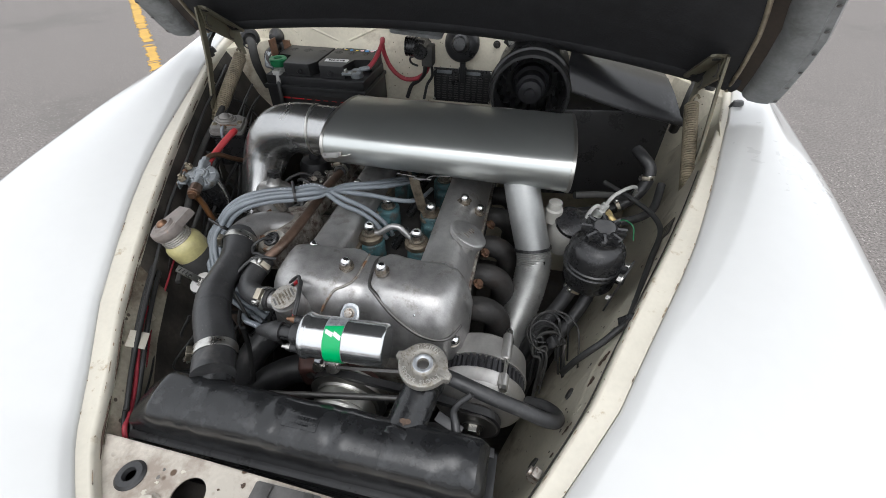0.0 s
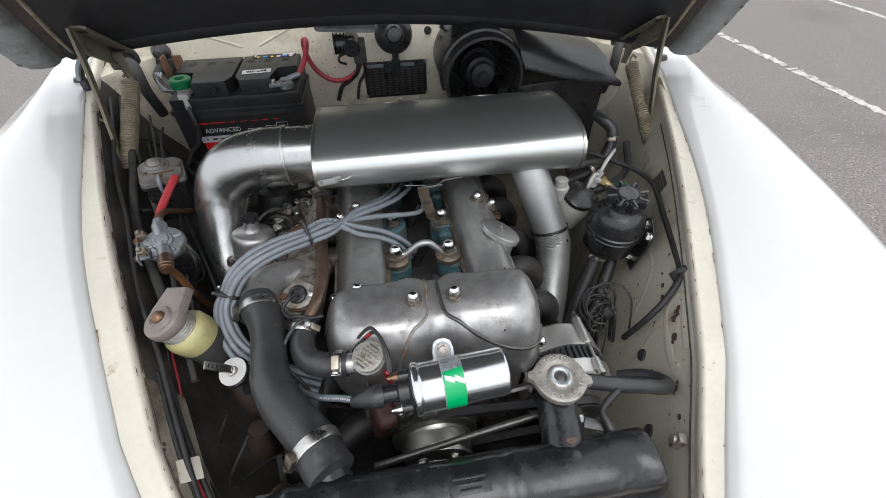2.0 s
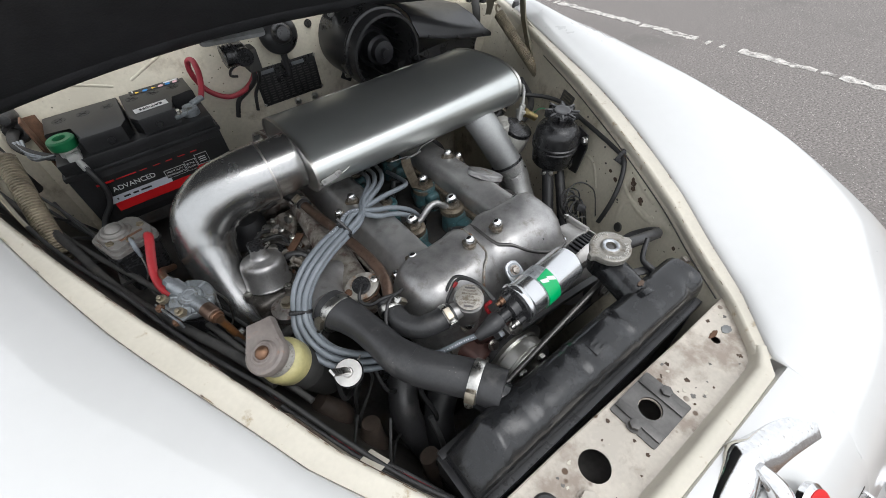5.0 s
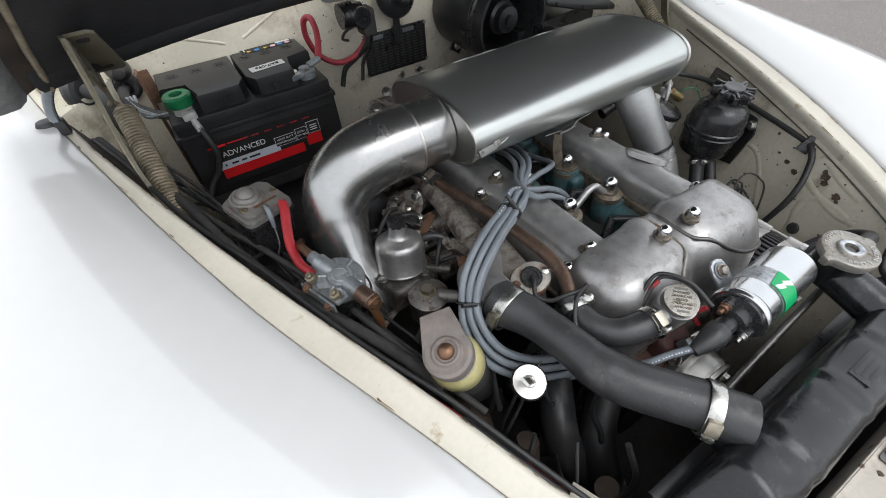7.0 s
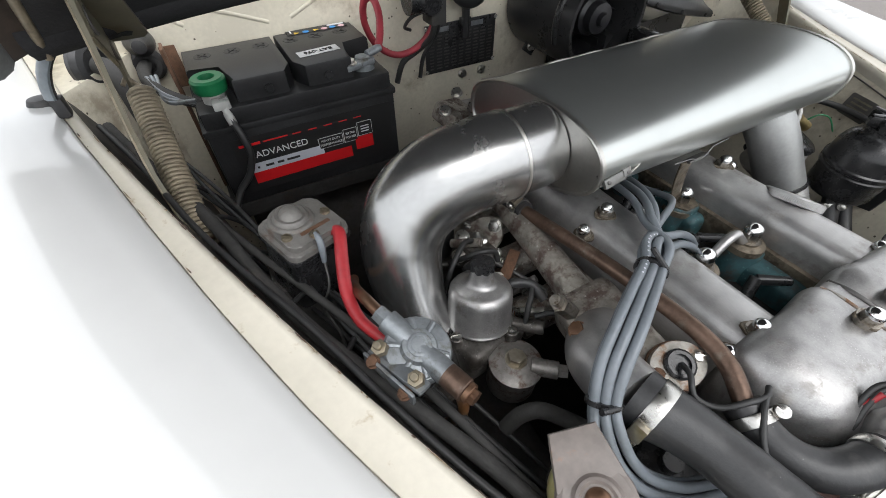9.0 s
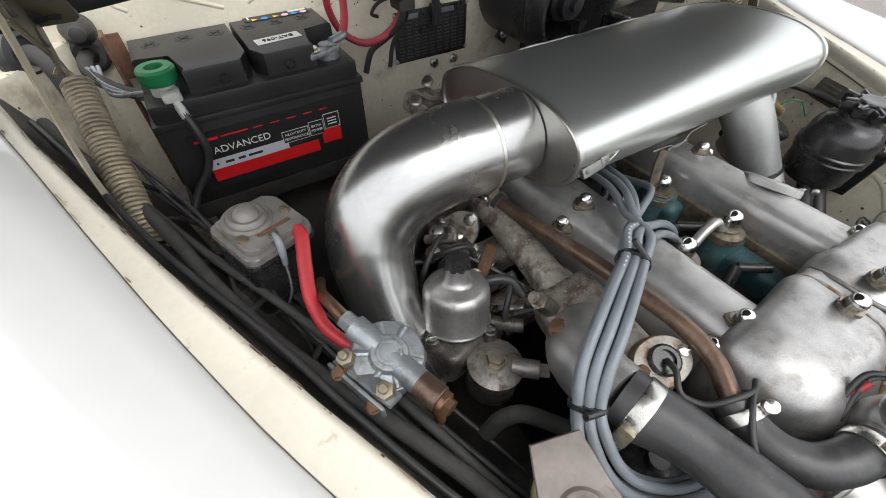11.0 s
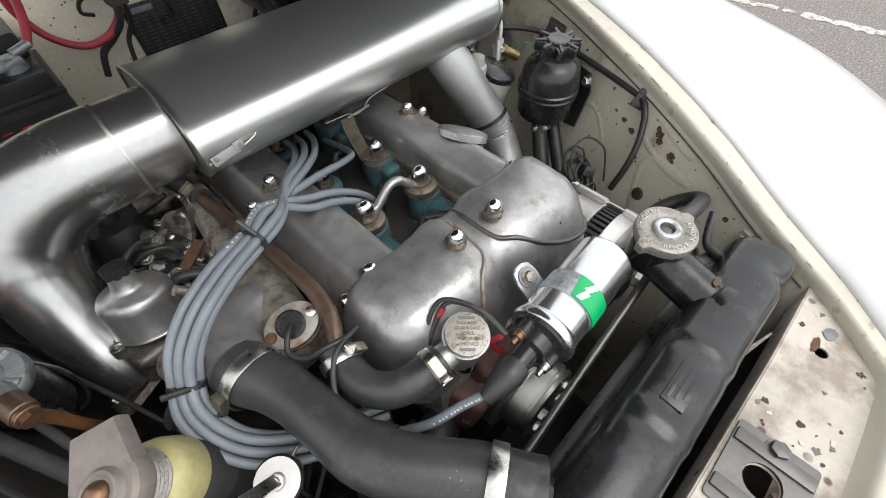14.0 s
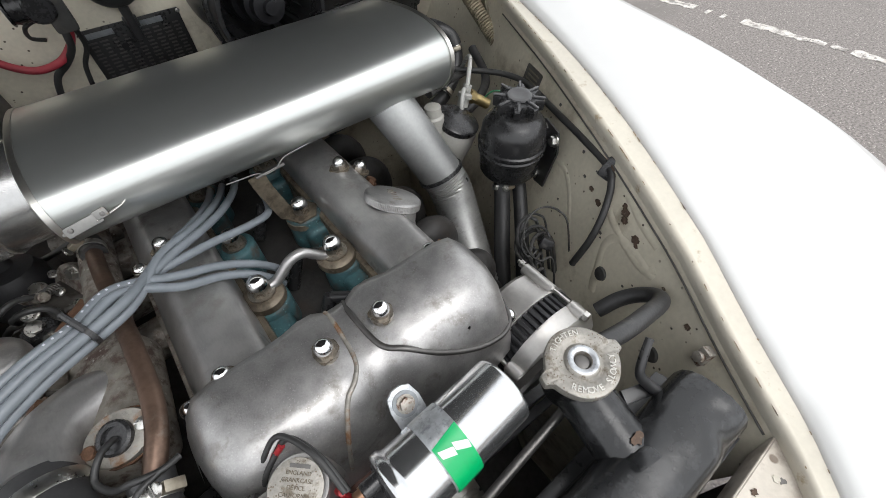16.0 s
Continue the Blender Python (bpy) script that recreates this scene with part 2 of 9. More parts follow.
M["rubber"] = surface("black_rubber_hose", (0.030, 0.030, 0.031), 0.40, 0, 0.3, 26, 0.3, 300, stain=(0.062, 0.060, 0.058), stain_amount=0.22, stain_scale=30, rough_vary=0.1, speck=(0.10, 0.098, 0.095), speck_scale=120, speck_size=0.10)
M["hose_black"] = surface("matt_black_hose", (0.014, 0.014, 0.015), 0.5, 0, 0.3, 30, 0.25, 240, stain=(0.035, 0.033, 0.03), stain_amount=0.2, stain_scale=30)
M["rubber_dull"] = surface("perished_rubber", (0.038, 0.037, 0.035), 0.75, 0, 0.3, 30, 0.4, 200, stain=(0.08, 0.07, 0.06), stain_amount=0.15)
M["pad"] = surface("black_insulation_pad", (0.024, 0.024, 0.026), 0.8, 0, 0.3, 30, 0.8, 240)
M["bonnet_edge"] = surface("dirty_grey_bonnet_flange", (0.20, 0.205, 0.205), 0.5, 0.1, 0.25, 18, 0.3, 160, stain=(0.08, 0.08, 0.075), stain_amount=0.3)
M["olive"] = surface("grimy_olive_cream_hinge", (0.15, 0.138, 0.098), 0.5, 0.1, 0.2, 20, 0.2, 200, stain=(0.12, 0.09, 0.05), stain_amount=0.15)
M["spring"] = surface("tan_painted_spring", (0.26, 0.22, 0.155), 0.5, 0.2, 0.3, 40, 0.2, 200, stain=(0.12, 0.095, 0.065), stain_amount=0.3, stain_scale=30, per_object=0.05)
M["teal"] = surface("teal_painted_head_casting", (0.038, 0.096, 0.107), 0.55, 0.1, 0.35, 45, 0.5, 200, stain=(0.06, 0.055, 0.048), stain_amount=0.42, stain_scale=42, speck=(0.09, 0.19, 0.20), speck_scale=160, speck_size=0.2)
M["cast_iron"] = surface("oily_cast_iron", (0.027, 0.0255, 0.0245), 0.62, 0.2, 0.4, 40, 0.9, 170, stain=(0.034, 0.026, 0.022), stain_amount=0.3, stain_scale=25)
M["red_oxide"] = surface("reddish_brown_casting", (0.081, 0.037, 0.030), 0.6, 0.2, 0.3, 30, 0.5, 150)
M["rusty_dark"] = surface("dark_rusty_pipe", (0.050, 0.030, 0.022), 0.62, 0.2, 0.4, 30, 0.4, 170, stain=(0.10, 0.05, 0.03), stain_amount=0.25, stain_scale=30)
M["red_wire"] = surface("red_insulation", (0.36, 0.026, 0.032), 0.38, 0, 0.15, 40, 0.08, 300)
M["red_wire_dirty"] = surface("dirty_red_insulation", (0.34, 0.035, 0.05), 0.5, 0, 0.2, 40, 0.1, 300)
M["grey_cable"] = surface("blue_grey_silicone_cable", (0.165, 0.185, 0.205), 0.38, 0, 0.1, 50, 0.05, 300)
M["black_cable"] = surface("black_wire", (0.027, 0.027, 0.027), 0.5, 0, 0.25, 40, 0.1, 300)
M["loom"] = surface("cloth_taped_loom", (0.039, 0.038, 0.036), 0.8, 0, 0.3, 60, 0.6, 260, stain=(0.09, 0.08, 0.07), stain_amount=0.15)
M["green"] = surface("green_plastic", (0.01, 0.15, 0.055), 0.4, 0, 0.15, 40, 0.1, 300)
M["green_label"] = surface("green_label_film", (0.0, 0.36, 0.11), 0.35, 0, 0.05, 40, 0.0, 300)
M["white_label"] = surface("white_label", (0.70, 0.70, 0.70), 0.5, 0, 0.06, 40, 0.0, 300)
M["silver_label"] = surface("silver_grey_label", (0.55, 0.57, 0.62), 0.5, 0, 0.04, 40, 0.0, 300)
M["red_label"] = surface("red_label", (0.62, 0.012, 0.015), 0.45, 0, 0.05, 40, 0.0, 300)
M["blue_dot"] = surface("blue_label", (0.03, 0.22, 0.55), 0.5, 0, 0.05, 40, 0.0, 300)
M["yellow_dot"] = surface("yellow_label", (0.75, 0.52, 0.05), 0.5, 0, 0.05, 40, 0.0, 300)
M["pink_dot"] = surface("pink_label", (0.70, 0.45, 0.48), 0.5, 0, 0.05, 40, 0.0, 300)
M["ink"] = surface("printed_ink", (0.015, 0.015, 0.015), 0.5, 0, 0.05, 40, 0.0, 300)
M["amber"] = surface("aged_translucent_bottle", (0.40, 0.36, 0.17), 0.35, 0, 0.2, 30, 0.1, 200)
M["amber_tube"] = surface("orange_brown_fuel_tube", (0.155, 0.070, 0.026), 0.4, 0, 0.3, 40, 0.1, 250, stain=(0.05, 0.035, 0.025), stain_amount=0.3, stain_scale=40)
M["milky"] = surface("milky_plastic", (0.36, 0.35, 0.32), 0.4, 0, 0.12, 30, 0.1, 200, stain=(0.28, 0.24, 0.18), stain_amount=0.1)
M["clear_plastic"] = surface("cloudy_clear_plastic", (0.42, 0.42, 0.40), 0.3, 0, 0.15, 30, 0.1, 200)
M["cap_grey"] = surface("grey_brown_plastic_cap", (0.18, 0.155, 0.14), 0.5, 0, 0.2, 40, 0.2, 200, stain=(0.28, 0.15, 0.08), stain_amount=0.12, stain_scale=40)
M["alt_alloy"] = surface("alternator_alloy", (0.54, 0.525, 0.505), 0.42, 0.85, 0.1, 40, 0.2, 240)
M["fins"] = surface("laminated_steel", (0.039, 0.039, 0.042), 0.5, 0.4, 0.2, 40, 0.2, 240)
M["steel_dark"] = surface("dark_worn_steel", (0.14, 0.135, 0.13), 0.42, 0.85, 0.2, 30, 0.2, 200)
M["flex_duct"] = surface("ribbed_foil_duct", (0.35, 0.35, 0.34), 0.4, 0.75, 0.15, 40, 0.15, 260, stain=(0.2, 0.19, 0.18), stain_amount=0.25, stain_scale=30)
M["downpipe"] = surface("silver_painted_duct", (0.33, 0.335, 0.33), 0.42, 0.7, 0.12, 24, 0.15, 260, stain=(0.2, 0.2, 0.19), stain_amount=0.15)
M["white_line"] = surface("worn_white_road_paint", (0.50, 0.475, 0.44), 0.85, 0, 0.3, 30, 0.5, 120, stain=(0.20, 0.185, 0.17), stain_amount=0.42, stain_scale=14, speck=(0.18, 0.165, 0.155), speck_scale=45, speck_size=0.3)
M["yellow_line"] = surface("worn_yellow_road_paint", (0.55, 0.33, 0.07), 0.8, 0, 0.15, 8, 0.4, 60)
M["asphalt"] = surface("grey_asphalt", (0.175, 0.158, 0.147), 0.88, 0, 0.5, 75.0, 1.0, 240, stain=(0.142, 0.13, 0.12), stain_amount=0.3, stain_scale=0.7, speck=(0.40, 0.37, 0.34), speck_scale=60, speck_size=0.24, rough_vary=0.08)


# ---------------------------------------------------------------- mesh helpers
def obj(name, bm, material, parent=None, label="", sharp=35):
    me = bpy.data.meshes.new(name)
    bmesh.ops.recalc_face_normals(bm, faces=bm.faces)
    bm.to_mesh(me)
    bm.free()
    for p in me.polygons:
        p.use_smooth = True
    me.set_sharp_from_angle(angle=radians(sharp))
    me.materials.append(M[material])
    ob = new(name, me)
    if parent:
        ob.parent = parent
        ob.matrix_parent_inverse = parent.matrix_world.inverted()
    if label:
        ob["label"] = label
    return ob


def part(name, bm, material, parent, label="", sharp=35):
    return obj(name, bm, material, parent, label, sharp)


def thing(name, label, category, at=(0, 0, 0), group="", kind=""):
    ob = new(name)
    ob.empty_display_size = 0.02
    ob.matrix_world = Matrix.Translation(at)
    bpy.context.view_layer.update()
    return tagged(ob, label, category, group, kind)


def axis_frame(p0, p1):
    a, b = Vector(p0), Vector(p1)
    q = (b - a).to_track_quat("Z", "Y")
    return Matrix.Translation(a) @ q.to_matrix().to_4x4()


def lathe(bm, p0, p1, profile, n=32, squash=(1, 1)):
    """Turned shape: profile rows (along, radius) from p0 in the direction of p1."""
    m = axis_frame(p0, p1)
    rings = []
    for z, r in profile:
        if r < 1e-6:
            rings.append([bm.verts.new(m @ Vector((0, 0, z)))])
        else:
            rings.append([bm.verts.new(m @ Vector((r * squash[0] * math.cos(2 * math.pi * i / n), r * squash[1] * math.sin(2 * math.pi * i / n), z))) for i in range(n)])
    for a, b in zip(rings[:-1], rings[1:]):
        for i in range(n):
            j = (i + 1) % n
            if len(a) == 1 and len(b) == 1:
                continue
            if len(a) == 1:
                bm.faces.new((a[0], b[i], b[j]))
            elif len(b) == 1:
                bm.faces.new((a[i], a[j], b[0]))
            else:
                bm.faces.new((a[i], a[j], b[j], b[i]))
    for ring in (rings[0], rings[-1]):
        if len(ring) > 2:
            bm.faces.new(ring)
    return bm


def collar(bm, p0, p1, profile, n=32):
    """A turned ring: a closed profile (along, radius) swept round the axis."""
    m = axis_frame(p0, p1)
    rings = [[bm.verts.new(m @ Vector((r * math.cos(2 * math.pi * i / n), r * math.sin(2 * math.pi * i / n), z))) for i in range(n)] for z, r in profile]
    for a, b in zip(rings, rings[1:] + rings[:1]):
        for i in range(n):
            j = (i + 1) % n
            bm.faces.new((a[i], a[j], b[j], b[i]))
    return bm


def rod(bm, p0, p1, r, n=16, r1=None, bev=0.0):
    h = (Vector(p1) - Vector(p0)).length
    r1 = r if r1 is None else r1
    if bev:
        return lathe(bm, p0, p1, [(0, 0), (0, r - bev), (bev, r), (h - bev, r1), (h, r1 - bev), (h, 0)], n)
    return lathe(bm, p0, p1, [(0, 0), (0, r), (h, r1), (h, 0)], n)


def spline(points, steps=6):
    """Catmull-Rom through the points."""
    p = [Vector(v) for v in points]
    p = [p[0] * 2 - p[1]] + p + [p[-1] * 2 - p[-2]]
    out = []
    for i in range(1, len(p) - 2):
        a, b, c, d = p[i - 1:i + 3]
        for k in range(steps):
            t = k / steps
            out.append(0.5 * ((2 * b) + (c - a) * t + (2 * a - 5 * b + 4 * c - d) * t * t + (3 * b - a - 3 * c + d) * t ** 3))
    out.append(p[-2])
    return out


def tube(bm, points, radius, n=12, steps=6, smooth=True, closed_ends=True):
    """A round tube along a curve; radius is a number or one number a given point."""
    path = spline(points, steps) if smooth else [Vector(v) for v in points]
    if isinstance(radius, (int, float)):
        radii = [radius] * len(path)
    else:
        radii = [float(v) for v in np.interp(np.linspace(0, len(radius) - 1, len(path)), range(len(radius)), radius)]
    tangents = []
    for i in range(len(path)):
        a, b = path[max(i - 1, 0)], path[min(i + 1, len(path) - 1)]
        tangents.append((b - a).normalized() if (b - a).length > 1e-9 else Vector((0, 0, 1)))
    up = tangents[0].orthogonal().normalized()
    rings = []
    for p, t, r in zip(path, tangents, radii):
        up = (up - t * up.dot(t)).normalized()
        side = t.cross(up)
        rings.append([bm.verts.new(p + r * (math.cos(2 * math.pi * i / n) * up + math.sin(2 * math.pi * i / n) * side)) for i in range(n)])
    for a, b in zip(rings[:-1], rings[1:]):
        for i in range(n):
            j = (i + 1) % n
            bm.faces.new((a[i], a[j], b[j], b[i]))
    if closed_ends:
        bm.faces.new(rings[0])
        bm.faces.new(rings[-1])
    return bm


def box(bm, centre, size, bevel=0.0, turn=None, segments=2):
    r = bmesh.ops.create_cube(bm, size=1.0)
    m = Matrix.Translation(centre) @ (turn.to_4x4() if turn else Matrix.Identity(4)) @ Matrix.Diagonal((*size, 1))
    bmesh.ops.transform(bm, matrix=m, verts=r["verts"])
    if bevel:
        edges = list({e for v in r["verts"] for e in v.link_edges})
        bmesh.ops.bevel(bm, geom=edges, offset=bevel, segments=segments, affect="EDGES", profile=0.6)
    return bm


def prism(bm, outline, m, depth, bevel=0.0):
    """A flat outline in the xy plane of m, thickened by depth along its z."""
    lower = [bm.verts.new(m @ Vector((x, y, 0))) for x, y in outline]
    upper = [bm.verts.new(m @ Vector((x, y, depth))) for x, y in outline]
    n = len(outline)
    faces = [bm.faces.new(lower[::-1]), bm.faces.new(upper)]
    for i in range(n):
        j = (i + 1) % n
        faces.append(bm.faces.new((lower[i], lower[j], upper[j], upper[i])))
    if bevel:
        top = [e for e in faces[1].edges]
        bmesh.ops.bevel(bm, geom=top, offset=bevel, segments=2, affect="EDGES", profile=0.6)
    return bm


def rounded(w, h, r, k=5):
    pts = []
    for cx, cy, a0 in ((w / 2 - r, h / 2 - r, 0), (-w / 2 + r, h / 2 - r, 90), (-w / 2 + r, -h / 2 + r, 180), (w / 2 - r, -h / 2 + r, 270)):
        for i in range(k + 1):
            a = radians(a0 + 90 * i / k)
            pts.append((cx + r * math.cos(a), cy + r * math.sin(a)))
    return pts


def circle(r, k=24):
    return [(r * math.cos(2 * math.pi * i / k), r * math.sin(2 * math.pi * i / k)) for i in range(k)]


def loft(bm, sections, closed=True, caps=True):
    """A skin over sections, lists of points of equal length."""
    rows = [[bm.verts.new(Vector(p)) for p in s] for s in sections]
    n = len(rows[0])
    for a, b in zip(rows[:-1], rows[1:]):
        for i in range(n if closed else n - 1):
            j = (i + 1) % n
            bm.faces.new((a[i], a[j], b[j], b[i]))
    if caps and closed:
        bm.faces.new(rows[0])
        bm.faces.new(rows[-1])
    return bm


def shell(bm, rows, thick):
    """An open skin over rows of points, thickened."""
    loft(bm, rows, closed=False)
    bmesh.ops.recalc_face_normals(bm, faces=bm.faces)
    bmesh.ops.solidify(bm, geom=bm.faces[:], thickness=thick)
    return bm


def B():
    return bmesh.new()


def hexagon(r):
    return circle(r, 6)


def along(p, d, z=(0, 0, 1)):
    """A pose at p whose z axis points along d."""
    return Matrix.Translation(p) @ Vector(d).to_track_quat("Z", "Y").to_matrix().to_4x4()


def words(name, text, m, size, material, parent, label=""):
    cu = bpy.data.curves.new(name, "FONT")
    cu.body = text
    cu.size = size
    cu.extrude = 0.0004
    cu.align_x, cu.align_y = "CENTER", "CENTER"
    tmp = new(name, cu)
    bpy.context.view_layer.update()
    me = bpy.data.meshes.new_from_object(tmp.evaluated_get(bpy.context.evaluated_depsgraph_get()))
    bpy.data.objects.remove(tmp)
    me.transform(m)
    me.materials.clear()
    me.materials.append(M[material])
    ob = new(name, me)
    ob.parent = parent
    ob.matrix_parent_inverse = parent.matrix_world.inverted()
    if label:
        ob["label"] = label
    return ob


# ---------------------------------------------------------------- ground
g = B()
N = 24
for i in range(N + 1):
    for j in range(N + 1):
        u, v = (i / N) * 2 - 1, (j / N) * 2 - 1
        g.verts.new((260 * u * abs(u) ** 1.5, 260 * v * abs(v) ** 1.5, 0))
g.verts.ensure_lookup_table()
for i in range(N):
    for j in range(N):
        a = i * (N + 1) + j
        g.faces.new([g.verts[k] for k in (a, a + N + 1, a + N + 2, a + 1)])
tagged(obj("ground", g, "asphalt"), "grey worn asphalt of a car park", "ground", kind="structure")


def road_line(name, a, b, width, material, label, worn):
    """A painted line with ragged edges; worn: stretches (from, to, share kept)."""
    rng = random.Random(len(label) + int(10 * abs(a[0])))
    a, b = Vector(a), Vector(b)
    d = (b - a).normalized()
    s = Vector((-d.y, d.x, 0))
    bm = B()
    length, step = (b - a).length, 0.03
    left = right = 0.0
    pair = None
    for k in range(int(length / step)):
        x = k * step
        keep = 0.97
        for f, t, share in worn:
            if f <= x < t:
                keep = share
        left += (rng.uniform(-1, 1) * width * 0.32 - left) * 0.7
        right += (rng.uniform(-1, 1) * width * 0.32 - right) * 0.7
        p = a + d * x
        now = (bm.verts.new(p + s * (width / 2 + left)), bm.verts.new(p - s * (width / 2 + right)))
        if pair and rng.random() < keep:
            bm.faces.new((*pair, now[1], now[0]))
        pair = now
    for v in [v for v in bm.verts if not v.link_faces]:
        bm.verts.remove(v)
    ext = bmesh.ops.extrude_face_region(bm, geom=bm.faces[:])
    for v in ext["geom"]:
        if isinstance(v, bmesh.types.BMVert):
            v.co.z += 0.004
    return tagged(obj(name, bm, material), label, "road marking", kind="structure")


road_line("parking_line", (3.74, -6, 0.0005), (3.50, 7.4, 0.0005), 0.085, "white_line", "worn white painted parking line on asphalt",
          [(7.38, 7.62, 0.15), (7.62, 7.80, 0.35), (8.25, 8.3, 0.4), (9.2, 9.3, 0.5), (9.9, 10.0, 0.3), (10.7, 10.75, 0.3), (10.75, 13.4, 0.0)])
road_line("parking_line_far", (5.62, -6, 0.0005), (5.84, 9, 0.0005), 0.085, "white_line", "worn white painted parking line on asphalt", [(6.5, 7.1, 0.4)])
road_line("yellow_line", (-3.02, 3.07, 0.0005), (-9.2, 9.30, 0.0005), 0.105, "yellow_line", "worn blotchy yellow painted line on asphalt", [(0.0, 0.35, 0.75), (0.35, 0.62, 0.25), (0.62, 1.5, 0.9), (1.5, 1.8, 0.5)])


# ---------------------------------------------------------------- car body
def table(rows):
    xs, ys = [r[0] for r in rows], [r[1] for r in rows]
    return lambda v: float(np.interp(v, xs, ys))


def smooth_table(rows, reach=0.06):
    line = table(rows)
    return lambda v: sum(line(v + reach * k / 4) for k in range(-4, 5)) / 9


half_width = table([(-0.3, 0.150), (-0.02, 0.150), (0.03, 0.153), (0.045, 0.166), (0.06, 0.181), (0.08, 0.201), (0.10, 0.220), (0.12, 0.236), (0.19, 0.276), (0.27, 0.322), (0.34, 0.352), (0.43, 0.392), (0.55, 0.446),
                    (0.65, 0.488), (0.75, 0.527), (0.9, 0.583), (1.0, 0.615), (1.15, 0.655), (1.4, 0.70)])
edge_z = table([(-0.25, 0.50), (-0.185, 0.60), (-0.175, 0.69), (-0.15, 0.780), (-0.11, 0.840), (-0.07, 0.875), (-0.03, 0.898), (0.0, 0.907), (0.03, 0.910), (0.12, 0.911), (0.19, 0.921), (0.27, 0.94), (0.34, 0.958), (0.43, 0.976), (0.6, 1.0), (0.75, 1.018), (0.9, 1.04), (1.15, 1.065), (1.4, 1.08)])
crest_z = smooth_table([(-0.25, 0.65), (-0.15, 0.74), (0.0, 0.848), (0.09, 0.894), (0.25, 0.957), (0.45, 0.995), (0.6, 1.009), (0.75, 1.025), (1.1, 1.044), (1.4, 1.043)])
crest_x = smooth_table([(-0.25, 0.67), (0.0, 0.665), (0.2, 0.665), (0.4, 0.675), (0.6, 0.696), (0.8, 0.708), (1.0, 0.72), (1.3, 0.736)])
LEANS = 0.022


def body(x, y, z):
    return (x, y, z - LEANS * x)


lip_width = smooth_table([(0.03, 0.024), (0.10, 0.026), (0.20, 0.034), (0.5, 0.040), (0.9, 0.016), (1.4, 0.014)])
car = thing("car_body", "white saloon car front with its bonnet raised, cream engine bay", "car", (0, 0.5, 0))
ys = [-0.25 + 0.05 * i for i in range(6)] + [0.02 + 0.01 * i for i in range(17)] + [0.21 + 0.03 * i for i in range(40)]
for side, word in ((1, "fender_right"), (-1, "fender_left")):
    rows = []
    for y in ys:
        e, z0, zc, xc = half_width(y), edge_z(y), crest_z(y), crest_x(y)
        c = min(1.0, max(0.0, (y - 0.01) / 0.05))
        lw = lip_width(y)
        run = [(e + lw, z0 + 0.009 - 0.019 * c), (e + lw + 0.0007, z0 + 0.0095 - 0.0055 * c), (e + lw + 0.0035, z0 + 0.010 - 0.003 * c), (e + 0.056, z0 + 0.010)]
        for k in range(1, 7):
            t = k / 7
            x = e + 0.056 + (xc - e - 0.056) * t
            run.append((x, z0 + 0.009 + (zc - z0 - 0.009) * t ** 1.3 + 0.012 * math.sin(math.pi * t)))
        run += [(xc, zc + 0.001), (xc + 0.018, zc - 0.006), (xc + 0.035, zc - 0.016), (xc + 0.065, zc - 0.045), (xc + 0.088, zc - 0.09), (xc + 0.102, zc - 0.15), (xc + 0.108, min(zc - 0.25, 0.7)), (xc + 0.102, 0.5), (xc + 0.09, 0.38), (xc + 0.08, 0.27)]
        rows.append([body(side * x, y, z) for x, z in run])
    bm = B()
    shell(bm, rows, 0.0015)
    part(word, bm, "white_paint", car, "glossy white painted front wing", 60)
    # rolled cream lip round the opening
    bm = B()
    rows = []
    for y in [v for v in ys if 0.025 < v < 1.22]:
        e, z0 = half_width(y), edge_z(y)
        run = [(e + 0.002, z0 - 0.022), (e, z0 - 0.006), (e + 0.001, z0 + 0.001), (e + 0.005, z0 + 0.004), (e + 0.008, z0 + 0.004), (e + 0.011, z0 + 0.003), (e + lip_width(y) - 0.002, z0 + 0.0045), (e + lip_width(y) - 0.0005, z0 - 0.006)]
        rows.append([body(side * x, y, z) for x, z in run])
    shell(bm, rows, 0.0015)
    part("gutter_lip", bm, "cream_lip", car, "cream painted gutter lip of the bonnet opening", 60)
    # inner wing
    # left side: cream strip at the front top, dark panel below and behind
    for word, i0, i1, tone in ((("inner_wing", 0, 105, "cream"),) if side > 0 else (("inner_wing", 0, 24, "cream_grimy"), ("inner_wing_lower", 0, 24, "wing_dark"), ("inner_wing_rear", 23, 105, "wing_dark"))):
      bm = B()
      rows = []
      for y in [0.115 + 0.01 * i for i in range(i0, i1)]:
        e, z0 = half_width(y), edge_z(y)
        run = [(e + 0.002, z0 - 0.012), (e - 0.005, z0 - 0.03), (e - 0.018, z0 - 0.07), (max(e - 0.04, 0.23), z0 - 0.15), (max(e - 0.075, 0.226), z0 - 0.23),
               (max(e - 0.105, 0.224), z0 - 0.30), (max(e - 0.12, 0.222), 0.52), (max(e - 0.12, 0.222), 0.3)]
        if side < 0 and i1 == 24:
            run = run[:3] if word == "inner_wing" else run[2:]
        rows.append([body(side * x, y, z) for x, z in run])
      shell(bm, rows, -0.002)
      part(word, bm, tone, car, "cream painted inner wing panel, stained and speckled" if tone != "wing_dark" else "dark inner wing panel", 50)

